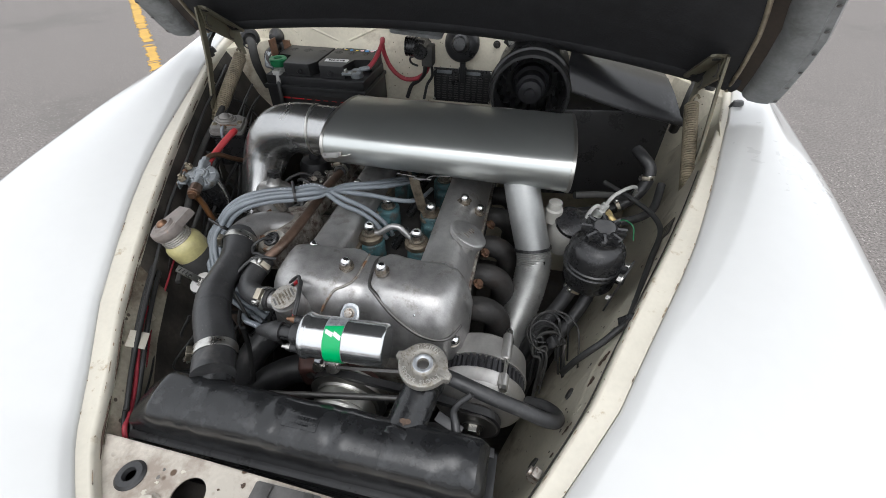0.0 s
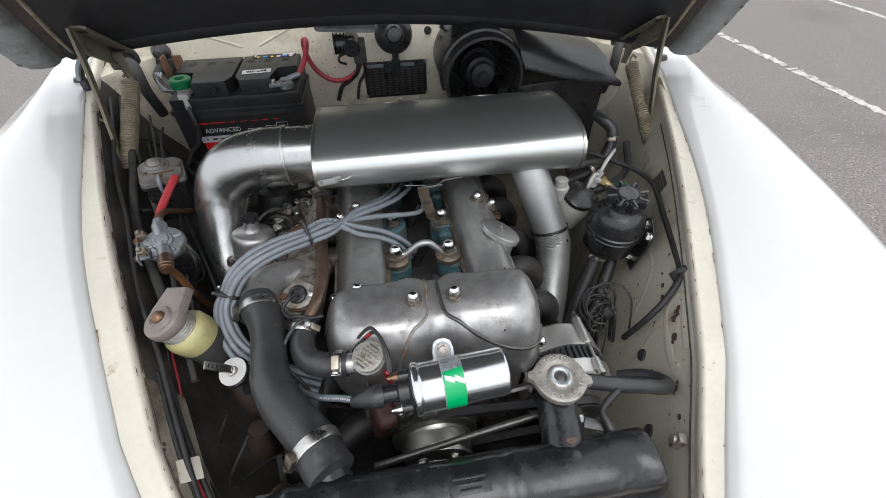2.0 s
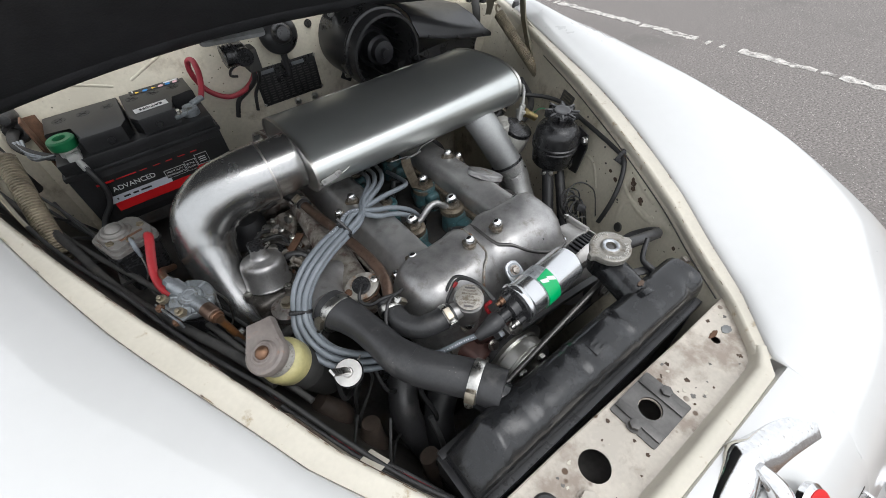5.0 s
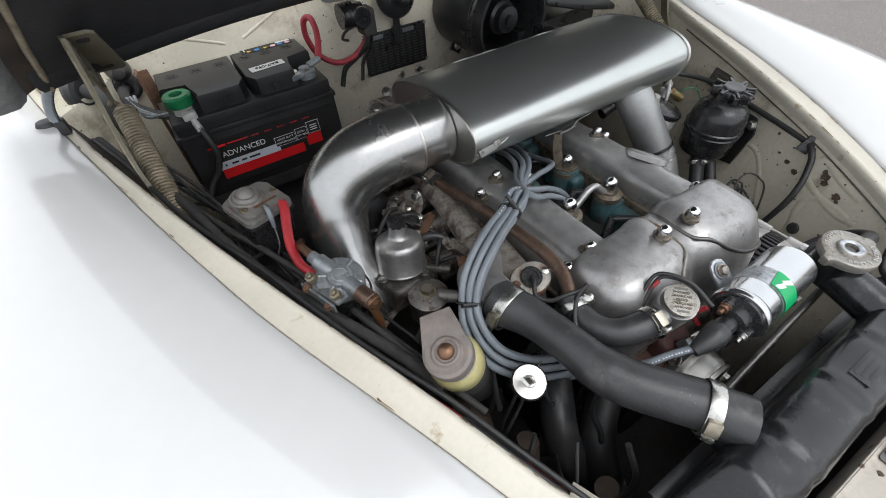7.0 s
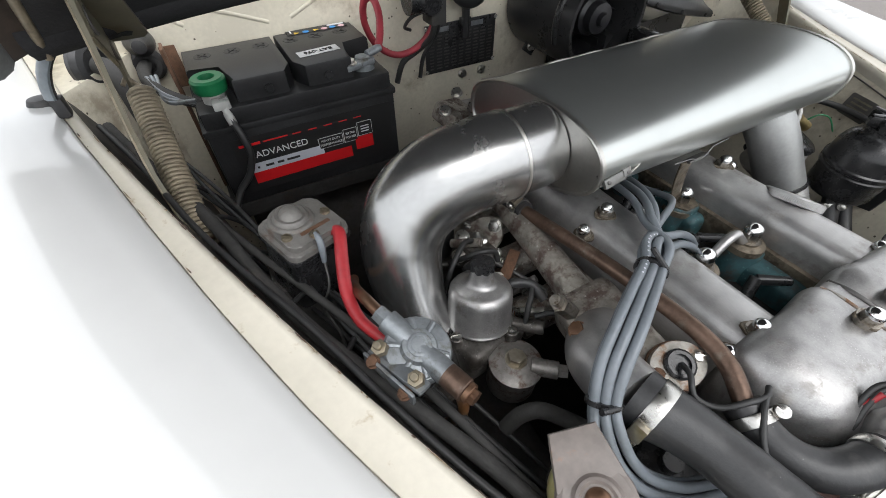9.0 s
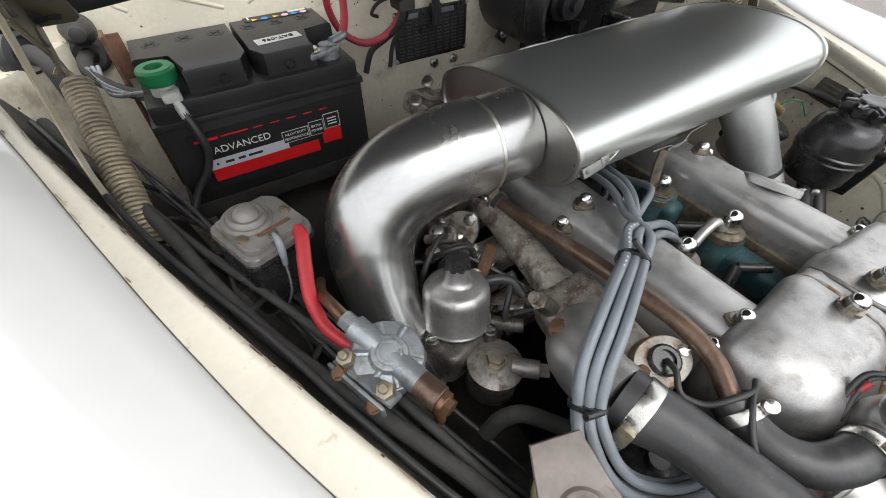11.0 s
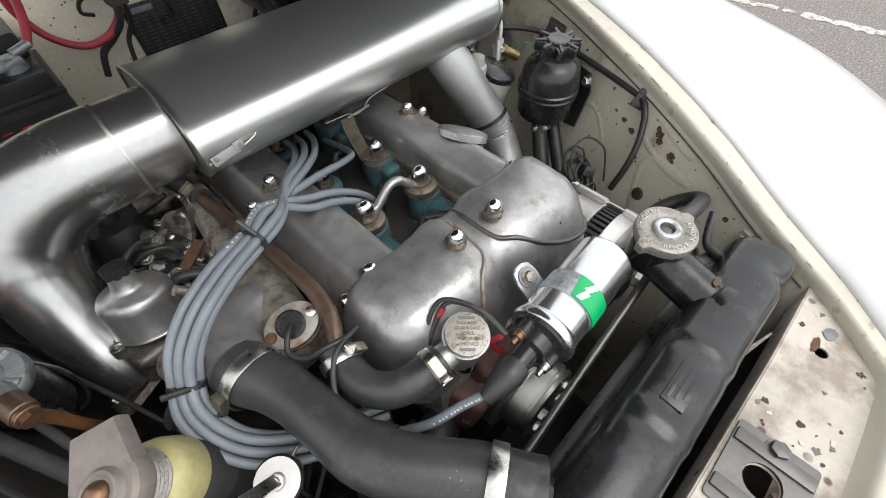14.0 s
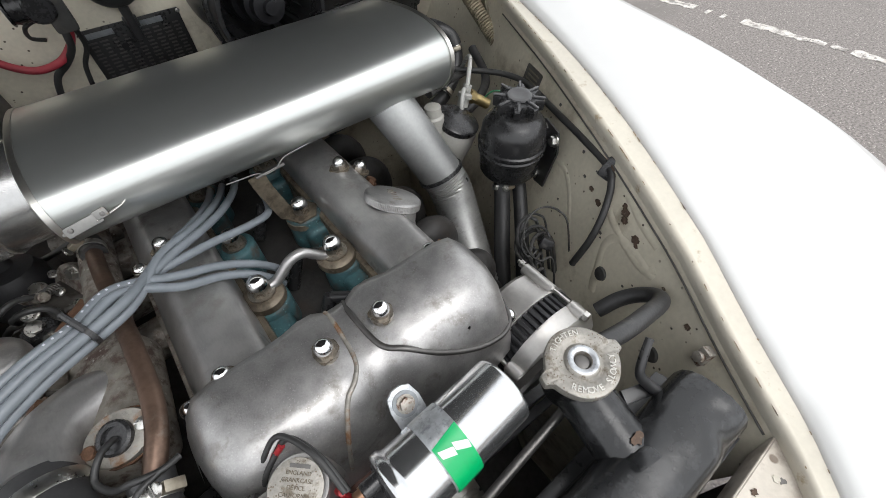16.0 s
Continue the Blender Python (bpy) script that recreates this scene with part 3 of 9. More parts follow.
# chips worn along the rolled edges of the lips
rng = random.Random(44)
for side in (1, -1):
    for k in range(64):
        y = rng.uniform(0.06, 0.98)
        e, z0 = half_width(y), edge_z(y)
        ln, w = 0.0012 + 0.008 * rng.random() ** 2.2, rng.uniform(0.0003, 0.0008)
        slope = Vector((half_width(y + 0.01) - half_width(y - 0.01), 0.02, edge_z(y + 0.01) - edge_z(y - 0.01)))
        run = Vector((side * slope.x, slope.y, slope.z)).normalized()
        inner = rng.random() < 0.75
        p = Vector(body(side * (e + (0.0026 if inner else lip_width(y) - 0.003)), y, z0 + (0.0028 if inner else 0.0048)))
        bm = B()
        outline = [(ln * math.cos(a) * rng.uniform(0.7, 1.1), w * math.sin(a) * rng.uniform(0.6, 1.3)) for a in np.linspace(0, 2 * math.pi, 13)[:-1]]
        nrm = Vector((-side * 0.35 if inner else 0, 0, 1))
        across = run.cross(nrm).normalized()
        up_v = across.cross(run).normalized()
        up_v = up_v if up_v.z > 0 else -up_v
        m = Matrix(((*run, 0), (*up_v.cross(run), 0), (*up_v, 0), (0, 0, 0, 1))).transposed()
        m.translation = p + up_v * 0.0006
        prism(bm, outline, m, 0.0004)
        part("paint_chip", bm, "chip_brown" if rng.random() < 0.8 else "rust_patch", car, "brown chip in the lip paint")

# rusty broken line under the edge of the left lip
y = 0.10
while y < 0.86:
    ln = rng.uniform(0.02, 0.09)
    bm = B()
    tube(bm, [body(-(half_width(v) - 0.0004), v, edge_z(v) - 0.0075 + 0.0012 * math.sin(60 * v)) for v in np.linspace(y, y + ln, 6)], [0.0002, 0.0012, 0.0016, 0.0011, 0.0014, 0.0002], 6, 3)
    part("rust_line", bm, "rust_patch", car, "rusty chipped edge of the lip")
    y += ln + rng.uniform(0.002, 0.05) * (0.4 if y < 0.35 else 1.3)

# details pressed into and worn on the right inner wing
def wing_at(y, drop):
    """A point on the right inner wing, drop metres below its lip."""
    e, z0 = half_width(y), edge_z(y)
    inset = float(np.interp(drop, [0.012, 0.03, 0.07, 0.15, 0.23], [0.0, 0.005, 0.018, 0.04, 0.075]))
    return Vector(body(max(e - inset, 0.232), y, z0 - drop))


def wing_normal(y, drop):
    a, b = wing_at(y + 0.01, drop) - wing_at(y - 0.01, drop), wing_at(y, drop + 0.01) - wing_at(y, drop - 0.005)
    nrm = a.cross(b).normalized()
    return nrm if nrm.x < 0 else -nrm


bm = B()
tube(bm, [wing_at(y, 0.020) + wing_normal(y, 0.02) * 0.0004 for y in [0.125 + 0.04 * k for k in range(17)]], 0.0011, 6, 3)
part("seam", bm, "bay_dark", car, "dark seam below the lip", 80)
for pts, r in (([(0.300, 0.028), (0.335, 0.030), (0.372, 0.026), (0.386, 0.045), (0.375, 0.062), (0.335, 0.066), (0.300, 0.060), (0.288, 0.045)], 0.004),
               ([(0.285, 0.055), (0.325, 0.060), (0.350, 0.070), (0.362, 0.095), (0.355, 0.125), (0.345, 0.155)], 0.0045), ([(0.42, 0.15), (0.45, 0.11), (0.48, 0.09), (0.52, 0.10)], 0.003)):
    bm = B()
    tube(bm, [wing_at(*p) - wing_normal(*p) * (r * 4.2 - 0.0009) for p in pts], r * 4.2, 40, 5)
    part("pressed_rib", bm, "cream", car, "", 80)
rng = random.Random(31)


def blotch(y, drop, r, material, name, label=""):
    """A flat worn patch with a ragged outline on the inner wing."""
    p, nrm = wing_at(y, drop), wing_normal(y, drop)
    m = along(p + nrm * 0.0008, nrm)
    bm = B()
    prism(bm, [(r * k * math.cos(a), 0.8 * r * k * math.sin(a)) for a, k in ((a, rng.uniform(0.68, 1.08)) for a in np.linspace(0, 2 * math.pi, 23)[:-1])], m, 0.0005)
    part(name, bm, material, car, label)


for y, d, r in ((0.357, 0.040, 0.0105), (0.353, 0.047, 0.008), (0.362, 0.036, 0.006), (0.328, 0.048, 0.009), (0.323, 0.052, 0.005), (0.262, 0.050, 0.007), (0.268, 0.047, 0.004), (0.257, 0.053, 0.003), (0.405, 0.024, 0.008), (0.398, 0.027, 0.006), (0.40, 0.068, 0.008), (0.42, 0.066, 0.006), (0.225, 0.04, 0.006)):
    blotch(y, d, r * 0.78, "rust_patch", "rust_patch", "brown rust patch")
for y, d in ((0.425, 0.045), (0.44, 0.065), (0.375, 0.09), (0.372, 0.094), (0.31, 0.10), (0.27, 0.075), (0.236, 0.06), (0.54, 0.035), (0.55, 0.06), (0.575, 0.09), (0.47, 0.13), (0.46, 0.045), (0.35, 0.12), (0.30, 0.085)):
    blotch(y, d, rng.uniform(0.0015, 0.0034), "bay_dark", "paint_chip")
p, nrm = wing_at(0.195, 0.033), wing_normal(0.195, 0.033)
bm = B()
box(bm, p + nrm * 0.006, (0.010, 0.012, 0.022), 0.0015, Euler((0, radians(12), radians(-25))).to_matrix())
prism(bm, circle(0.0058, 14), along(p + nrm * 0.011, nrm), 0.004, 0.0008)
part("rusty_clip", bm, "rusty_plated", car, "plated captive nut clip, partly rusted")
for y, d in ((0.345, 0.125), (0.235, 0.105)):
    p, nrm = wing_at(y, d), wing_normal(y, d)
    bm = B()
    lathe(bm, p, p + nrm, [(0, 0), (0, 0.010), (0.003, 0.009), (0.004, 0.004), (0.004, 0)], 18)
    part("rubber_plug", bm, "rubber_dull", car)
p, nrm = wing_at(0.625, 0.05), wing_normal(0.625, 0.05)
bm = B()
prism(bm, rounded(0.05, 0.034, 0.003, 2), along(p + nrm * 0.0014, nrm), 0.001)
tagp = part("identity_plate", bm, "bay_dark", car, "dark brown metal plate with worn lettering")
bm = B()
for k in range(4):
    box(bm, (0, 0.010 - 0.0065 * k, 0.0013), (0.036 - 0.004 * (k % 2), 0.0025, 0.0004))
bmesh.ops.transform(bm, matrix=along(p + nrm * 0.0014, nrm), verts=bm.verts)
part("lettering_bar", bm, "olive", tagp)

# front panel across the nose
bm = B()
rows = []
for k in range(13):
    x = -0.176 + 0.352 * k / 12
    rows.append([body(x, *yz) for yz in ((0.018, 0.905), (0.012, 0.917), (0.0, 0.9175), (-0.03, 0.908), (-0.07, 0.885), (-0.11, 0.85), (-0.15, 0.79), (-0.175, 0.70), (-0.185, 0.55), (-0.17, 0.30))])
shell(bm, rows, 0.0015)
part("nose_panel", bm, "white_paint", car, "white painted nose panel", 60)

# slam panel with its holes cut through
bm = B()


def loop(points):
    vs = [bm.verts.new((x, y, 0.897 - LEANS * x)) for x, y in points]
    return [bm.edges.new((vs[i], vs[(i + 1) % len(vs)])) for i in range(len(vs))]


edges = loop([(-0.242, 0.128), (-0.222, 0.100), (-0.203, 0.080), (-0.184, 0.061), (-0.168, 0.047), (-0.15, 0.040), (0.0, 0.038), (0.15, 0.040), (0.168, 0.047), (0.184, 0.061), (0.203, 0.080), (0.222, 0.100), (0.240, 0.120), (0.12, 0.1205), (0.0, 0.124), (-0.12, 0.127)])
for cx, cy, r in ((-0.102, 0.090, 0.0185), (0.003, 0.089, 0.0135), (-0.177, 0.094, 0.007), (0.160, 0.089, 0.0062)):
    edges += loop([(cx + x, cy + y) for x, y in circle(r, 24)])
bmesh.ops.triangle_fill(bm, use_beauty=True, edges=edges)
ext = bmesh.ops.extrude_face_region(bm, geom=bm.faces[:])
bmesh.ops.translate(bm, vec=(0, 0, 0.002), verts=[v for v in ext["geom"] if isinstance(v, bmesh.types.BMVert)])
slam = part("slam_panel", bm, "cream_worn", car, "cream front cross panel with stained and chipped paint", 30)
bm = B()
rim = [(-0.241, 0.1285), (-0.12, 0.1275), (0.0, 0.1245), (0.12, 0.121), (0.239, 0.1205)]
shell(bm, [[(x, y + dy, z - LEANS * x) for dy, z in ((-0.006, 0.8994), (-0.002, 0.8996), (0.0, 0.898), (0.0008, 0.894), (0.0006, 0.866))] for x, y in rim], 0.0015)
part("panel_edge", bm, "cream_worn", slam)
# added solid block: its dark colour gives the shade seen through the holes
bm = B()
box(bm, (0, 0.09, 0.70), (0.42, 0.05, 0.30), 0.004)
part("panel_shade_block", bm, "bay_dark", slam, "dark block standing in for the shade below the panel")
bm = B()
fl = [(-0.176, 0.053), (-0.163, 0.0445), (-0.148, 0.0405), (-0.1, 0.0395), (0.0, 0.039), (0.1, 0.0395), (0.148, 0.0405), (0.163, 0.0445), (0.176, 0.053)]
rows = []
for x, y in fl:
    nx, ny = (x * 0.35, -1) if abs(x) < 0.155 else (math.copysign(0.75, x), -0.8)
    ln = math.hypot(nx, ny)
    nx, ny = nx / ln, ny / ln
    span = 1.0 if abs(x) < 0.155 else 0.62
    rows.append([body(x + nx * d * span, y + ny * d * span, 0.899 + h * (0.9 + 0.1 * (span > 0.9))) for d, h in ((-0.003, -0.001), (0.000, 0.003), (0.003, 0.013), (0.005, 0.018), (0.009, 0.0205), (0.015, 0.020), (0.024, 0.0195), (0.026, 0.010))])
shell(bm, rows, 0.0012)
part("front_gutter_lip", bm, "cream_lip", car, "cream rolled lip round the front of the opening", 60)
# firewall
bm = B()
box(bm, (0, 1.165, 0.725), (1.32, 0.02, 0.83), 0.003)
part("firewall", bm, "cream", car, "cream painted bulkhead with dark specks")
for side in (1, -1):
    bm = B()
    corner = [(side * 0.66, 1.0), (side * 0.66, 1.155), (side * 0.545, 1.155), (side * 0.64, 1.015)]
    prism(bm, corner if side > 0 else corner[::-1], Matrix.Translation((0, 0, 0.6)), 0.445 - LEANS * side * 0.6, 0.004)
    part("corner_gusset", bm, "cream", car, "cream bulkhead corner panel")
    # rear scuttle behind the opening
bm = B()
shell(bm, [[body(x, y, z) for y, z in ((1.156, 1.118), (1.160, 1.130), (1.175, 1.132), (1.30, 1.14), (1.42, 1.15))] for x in [-0.72 + 1.44 * k / 10 for k in range(11)]], 0.002)
part("scuttle", bm, "white_paint", car, "white scuttle panel behind the bonnet", 50)
bm = B()
box(bm, (0, 0.64, 0.30), (1.1, 1.06, 0.02), 0.002)
part("undertray", bm, "bay_dark", car, "grimy dark floor of the engine bay")

# front wheels, hidden in the wings
for side in (1, -1):
    bm = B()
    lathe(bm, (side * 0.60, 0.46, 0.318), (side * 0.80, 0.46, 0.318), [(0, 0.20), (0, 0.27), (0.02, 0.305), (0.05, 0.318), (0.13, 0.318), (0.16, 0.305), (0.18, 0.27), (0.18, 0.20)], 40)
    wheel = part("front_wheel", bm, "rubber", car, "black road tyre")
    bm = B()
    lathe(bm, (side * 0.63, 0.46, 0.318), (side * 0.80, 0.46, 0.318), [(0, 0), (0, 0.20), (0.14, 0.20), (0.12, 0.15), (0.10, 0.06), (0.13, 0.05), (0.135, 0)], 32)
    part("rim", bm, "steel_dark", wheel)

# raised bonnet, hinged at the rear and leaning over the bay
OPEN = radians(40)
UPB, OUT = Vector((0, -math.cos(OPEN), math.sin(OPEN))), Vector((0, math.sin(OPEN), math.cos(OPEN)))


def bonnet_half(v):
    return half_width(1.0 - v) + 0.062 + 0.025 * min(1.0, v / 0.2)


def bonnet_point(x, v, proud):
    """A point of the bonnet: across, up from the hinge line, and out from its underside."""
    crown = 0.075 * (1 - (x / 0.70) ** 2)
    back = 0.165 * (1 - (x / 0.66) ** 2) * (1 - v / 1.05)
    p = Vector((x, 0.925 + back, 1.098 - 0.018 * x + 0.022 * (1 - (x / 0.66) ** 2))) + UPB * v + OUT * (crown * min(1, v / 0.25) * 0.6 + proud)
    return body(*p)


def bonnet_skin(margin, proud, lo, hi, nv=14, nu=23):
    rows = []
    for i in range(nv + 1):
        v = lo + (hi - lo) * i / nv
        w = max(0.06, bonnet_half(v) - margin)
        rows.append([bonnet_point(w * (-1 + 2 * k / (nu - 1)), v, proud) for k in range(nu)])
    return rows


bm = B()
shell(bm, bonnet_skin(0.0, 0.020, 0.0, 0.97), 0.002)
bonnet = part("bonnet", bm, "white_paint", car, "raised white bonnet with a black lined underside", 60)
bm = B()
shell(bm, bonnet_skin(0.085, 0.0, 0.004, 0.90), 0.004)
part("lining", bm, "pad", bonnet, "black quilted insulation pad", 60)
for side in (1, -1):
    bm = B()
    rows = []
    for i in range(15):
        v = 0.965 * i / 14
        w = bonnet_half(v)
        rows.append([bonnet_point(side * (w - inset), v, proud) for inset, proud in ((0.0, 0.020), (-0.002, 0.010), (0.002, 0.001), (0.012, -0.002), (0.014, -0.006), (0.03, -0.010), (0.047, -0.011), (0.056, -0.006), (0.060, 0.002))])
    shell(bm, rows, 0.002)
    flange_b = part("edge_flange", bm, "bonnet_edge", bonnet, "dirty grey-green folded bonnet edge", 40)
    bm = B()
    shell(bm, [[bonnet_point(side * (bonnet_half(0.90 * i / 14) - inset), 0.90 * i / 14, proud) for inset, proud in ((0.056, 0.002), (0.070, 0.006), (0.09, 0.004))] for i in range(15)], 0.002)
    part("inner_channel", bm, "rust_bay", bonnet, "dark brown channel inside the bonnet edge", 60)
    bm = B()
    tube(bm, [bonnet_point(side * (bonnet_half(v) - 0.084), v, -0.004) for v in [0.93 * i / 20 for i in range(21)]], 0.0042, 8, 2)
    part("edge_cord", bm, "spring", bonnet, "tan twisted cord along the pad", 60)
    for k in range(16):
        v = 0.015 + 0.055 * k
        p = Vector(bonnet_point(side * (bonnet_half(v) - 0.007), v, -0.003))
        bm = B()
        lathe(bm, p, p - OUT, [(0, 0), (0, 0.0035), (0.001, 0.003), (0.0015, 0)], 10)
        part("spot_weld", bm, "bay_dark", flange_b)
bm = B()
shell(bm, [[bonnet_point(x, v, pr) for v, pr in ((-0.004, 0.018), (-0.006, 0.004), (0.004, -0.007), (0.022, -0.009), (0.034, -0.004), (0.038, 0.004))] for x in [-0.60 + 1.2 * i / 24 for i in range(25)]], 0.002)
part("rear_flange", bm, "pad", bonnet, "black rear bonnet flange", 60)


# ---------------------------------------------------------------- small repeated pieces
SHARED = {}


def world_of(o):
    if o.parent is None:
        return o.matrix_basis.copy()
    return world_of(o.parent) @ o.matrix_parent_inverse @ o.matrix_basis


def place(parent, name, make, material, p, d=(0, 0, 1), label="", spin=0.0, scale=1.0, sharp=35):
    """A shared mesh set at p with its axis along d, as a part of parent."""
    key = (make, material)
    m = along(p, d) @ Matrix.Rotation(radians(spin), 4, "Z") @ Matrix.Diagonal((scale, scale, scale, 1))
    if key not in SHARED:
        bm = B()
        make(bm)
        o = obj(name, bm, material, None, label, sharp)
        SHARED[key] = o.data
    else:
        o = new(name, SHARED[key])
        if label:
            o["label"] = label
    o.parent = parent
    o.matrix_parent_inverse = world_of(parent).inverted()
    o.matrix_basis = m
    return o


def acorn_hex(bm):
    prism(bm, hexagon(0.0090), Matrix.Identity(4), 0.0075, 0.0009)
    lathe(bm, (0, 0, -0.006), (0, 0, 1), [(0, 0.0), (0, 0.0112), (0.0066, 0.0112), (0.0066, 0.0)], 18)


def acorn_dome(bm):
    lathe(bm, (0, 0, 0.0066), (0, 0, 1), [(0, 0.0083), (0.0020, 0.0082), (0.0045, 0.0074), (0.0066, 0.0056), (0.0080, 0.0030), (0.0085, 0.0)], 22)


def grimy_washer(bm):
    prism(bm, [((0.0125 + 0.0016 * math.sin(3 * a) + 0.0009 * math.sin(7 * a + 1)) * math.cos(a), (0.0125 + 0.0016 * math.sin(3 * a) + 0.0009 * math.sin(7 * a + 1)) * math.sin(a)) for a in np.linspace(0, 2 * math.pi, 25)[:-1]], Matrix.Translation((0, 0, -0.0045)), 0.0026, 0.0006)


def head_nut_hex(bm):
    prism(bm, hexagon(0.0125), Matrix.Translation((0, 0, 0.0)), 0.014, 0.0012)
    lathe(bm, (0, 0, -0.004), (0, 0, 1), [(0, 0.0), (0, 0.0165), (0.0042, 0.0165), (0.0042, 0.0)], 20)


def head_nut_dome(bm):
    lathe(bm, (0, 0, 0.0130), (0, 0, 1), [(0, 0.0121), (0.0035, 0.0119), (0.0075, 0.0103), (0.0105, 0.0072), (0.0122, 0.0035), (0.0126, 0.0)], 24)


def hex_bolt(bm):
    prism(bm, hexagon(0.0075), Matrix.Identity(4), 0.006, 0.001)
    lathe(bm, (0, 0, -0.002), (0, 0, 1), [(0, 0.0), (0, 0.0095), (0.0022, 0.0095), (0.0022, 0.0)], 16)


def slot_screw(bm):
    lathe(bm, (0, 0, 0), (0, 0, 1), [(0, 0.0), (0, 0.0055), (0.0022, 0.005), (0.003, 0.003), (0.003, 0)], 14)
    box(bm, (0, 0, 0.0031), (0.010, 0.0012, 0.0006))


def clamp_on(parent, centre, d, radius, width=0.011, screw_dir=(0, 0, 1)):
    """A worm-drive clamp: band, screw housing and slotted screw."""
    d = Vector(d).normalized()
    c = Vector(centre)
    bm = B()
    collar(bm, c - d * width / 2, c + d, [(0, radius), (0, radius + 0.0012), (0.001, radius + 0.0016), (width - 0.001, radius + 0.0016), (width, radius + 0.0012), (width, radius)], 40)
    band = part("clamp_band", bm, "bolt", parent, "bright stainless clamp band")
    s = Vector(screw_dir)
    s = (s - d * s.dot(d)).normalized()
    t = d.cross(s)
    bm = B()
    m = Matrix((( *t, 0), (*d, 0), (*s, 0), (0, 0, 0, 1))).transposed()
    m.translation = c + s * (radius + 0.004)
    box(bm, (0, 0, 0), (0.016, width * 0.95, 0.007), 0.0012)
    bmesh.ops.transform(bm, matrix=m, verts=bm.verts)
    part("worm_housing", bm, "clamp_gold", band)
    place(band, "clamp_screw", slot_screw, "bolt", c + s * (radius + 0.004) + t * 0.011, t)
    return band


def cable(name, pts, r, material, parent, label="", n=8, steps=6):
    bm = B()
    tube(bm, pts, r, n, steps)
    return part(name, bm, material, parent, label, 60)


# ---------------------------------------------------------------- engine
engine = thing("engine", "twin-cam engine with polished aluminium covers and a teal head", "engine", (0, 0.6, 0.31))
bm = B()
box(bm, (0, 0.72, 0.585), (0.22, 0.60, 0.55), 0.02)
part("block", bm, "cast_iron", engine, "grimy cast iron engine block")
bm = B()
box(bm, (0, 0.70, 0.855), (0.296, 0.58, 0.035), 0.004)
part("cylinder_head", bm, "cast_iron", engine, "dark oily cylinder head")
for side in (-1, 1):
    for y0, y1, zt in ((0.445, 0.545, 0.918), (0.585, 0.66, 0.922), (0.70, 0.78, 0.922), (0.82, 0.9, 0.922)):
        bm = B()
        stud = {0.445: 0.526, 0.585: 0.621}.get(y0, (y0 + y1) / 2)
        box(bm, (side * 0.050, (y0 + y1) / 2, (0.860 + zt - 0.012) / 2), (0.036, y1 - y0, zt - 0.872), 0.014, segments=5)
        rod(bm, (side * 0.0455, stud, 0.850), (side * 0.0455, stud, zt - 0.003), 0.0245, 36, 0.0235, 0.003)
        part("stud_boss", bm, "teal", engine, "teal painted stud boss, worn bare at the top", 50)
    bm = B()
    box(bm, (side * 0.0625, 0.68, 0.895), (0.012, 0.50, 0.045), 0.003)
    part("head_ledge", bm, "ledge_bronze", engine, "stained bronze-coloured ledge")


def cover_profile(cx, w, zb, zt, y, side):
    prof = [(-0.5, 0.0), (-0.5, 0.15), (-0.49, 0.45), (-0.475, 0.70), (-0.45, 0.86), (-0.40, 0.945), (-0.30, 0.985), (0.0, 1.0), (0.11, 0.985), (0.19, 0.935), (0.27, 0.80), (0.34, 0.62), (0.41, 0.45), (0.46, 0.30), (0.5, 0.12), (0.5, 0.0)]
    return [(cx + side * u * w, y, zb + (zt - zb) * v) for u, v in prof]


for side, word in ((-1, "cam_cover_inlet"), (1, "cam_cover_exhaust")):
    bm = B()
    secs = [cover_profile(side * 0.1035, 0.082, 0.895, 0.958 - 0.015 * (0.392 + 0.579 * k / 15 - 0.4), 0.392 + 0.579 * k / 15, side) for k in range(16)]
    loft(bm, secs)
    part(word, bm, "alloy_dull", engine, "dull polished aluminium cam cover", 40)
    bm = B()
    box(bm, (side * 0.1035, 0.685, 0.8965), (0.092, 0.575, 0.006), 0.002)
    part("cover_flange", bm, "alloy_rough", engine)

# front cover, one bright bar across both cam covers
FRONT_X = [-0.157, -0.154, -0.149, -0.142, -0.130, -0.112, -0.09, -0.07, -0.05, -0.035, -0.022, -0.010, 0.010, 0.022, 0.035, 0.05, 0.07, 0.09, 0.112, 0.130, 0.142, 0.149, 0.154, 0.157]


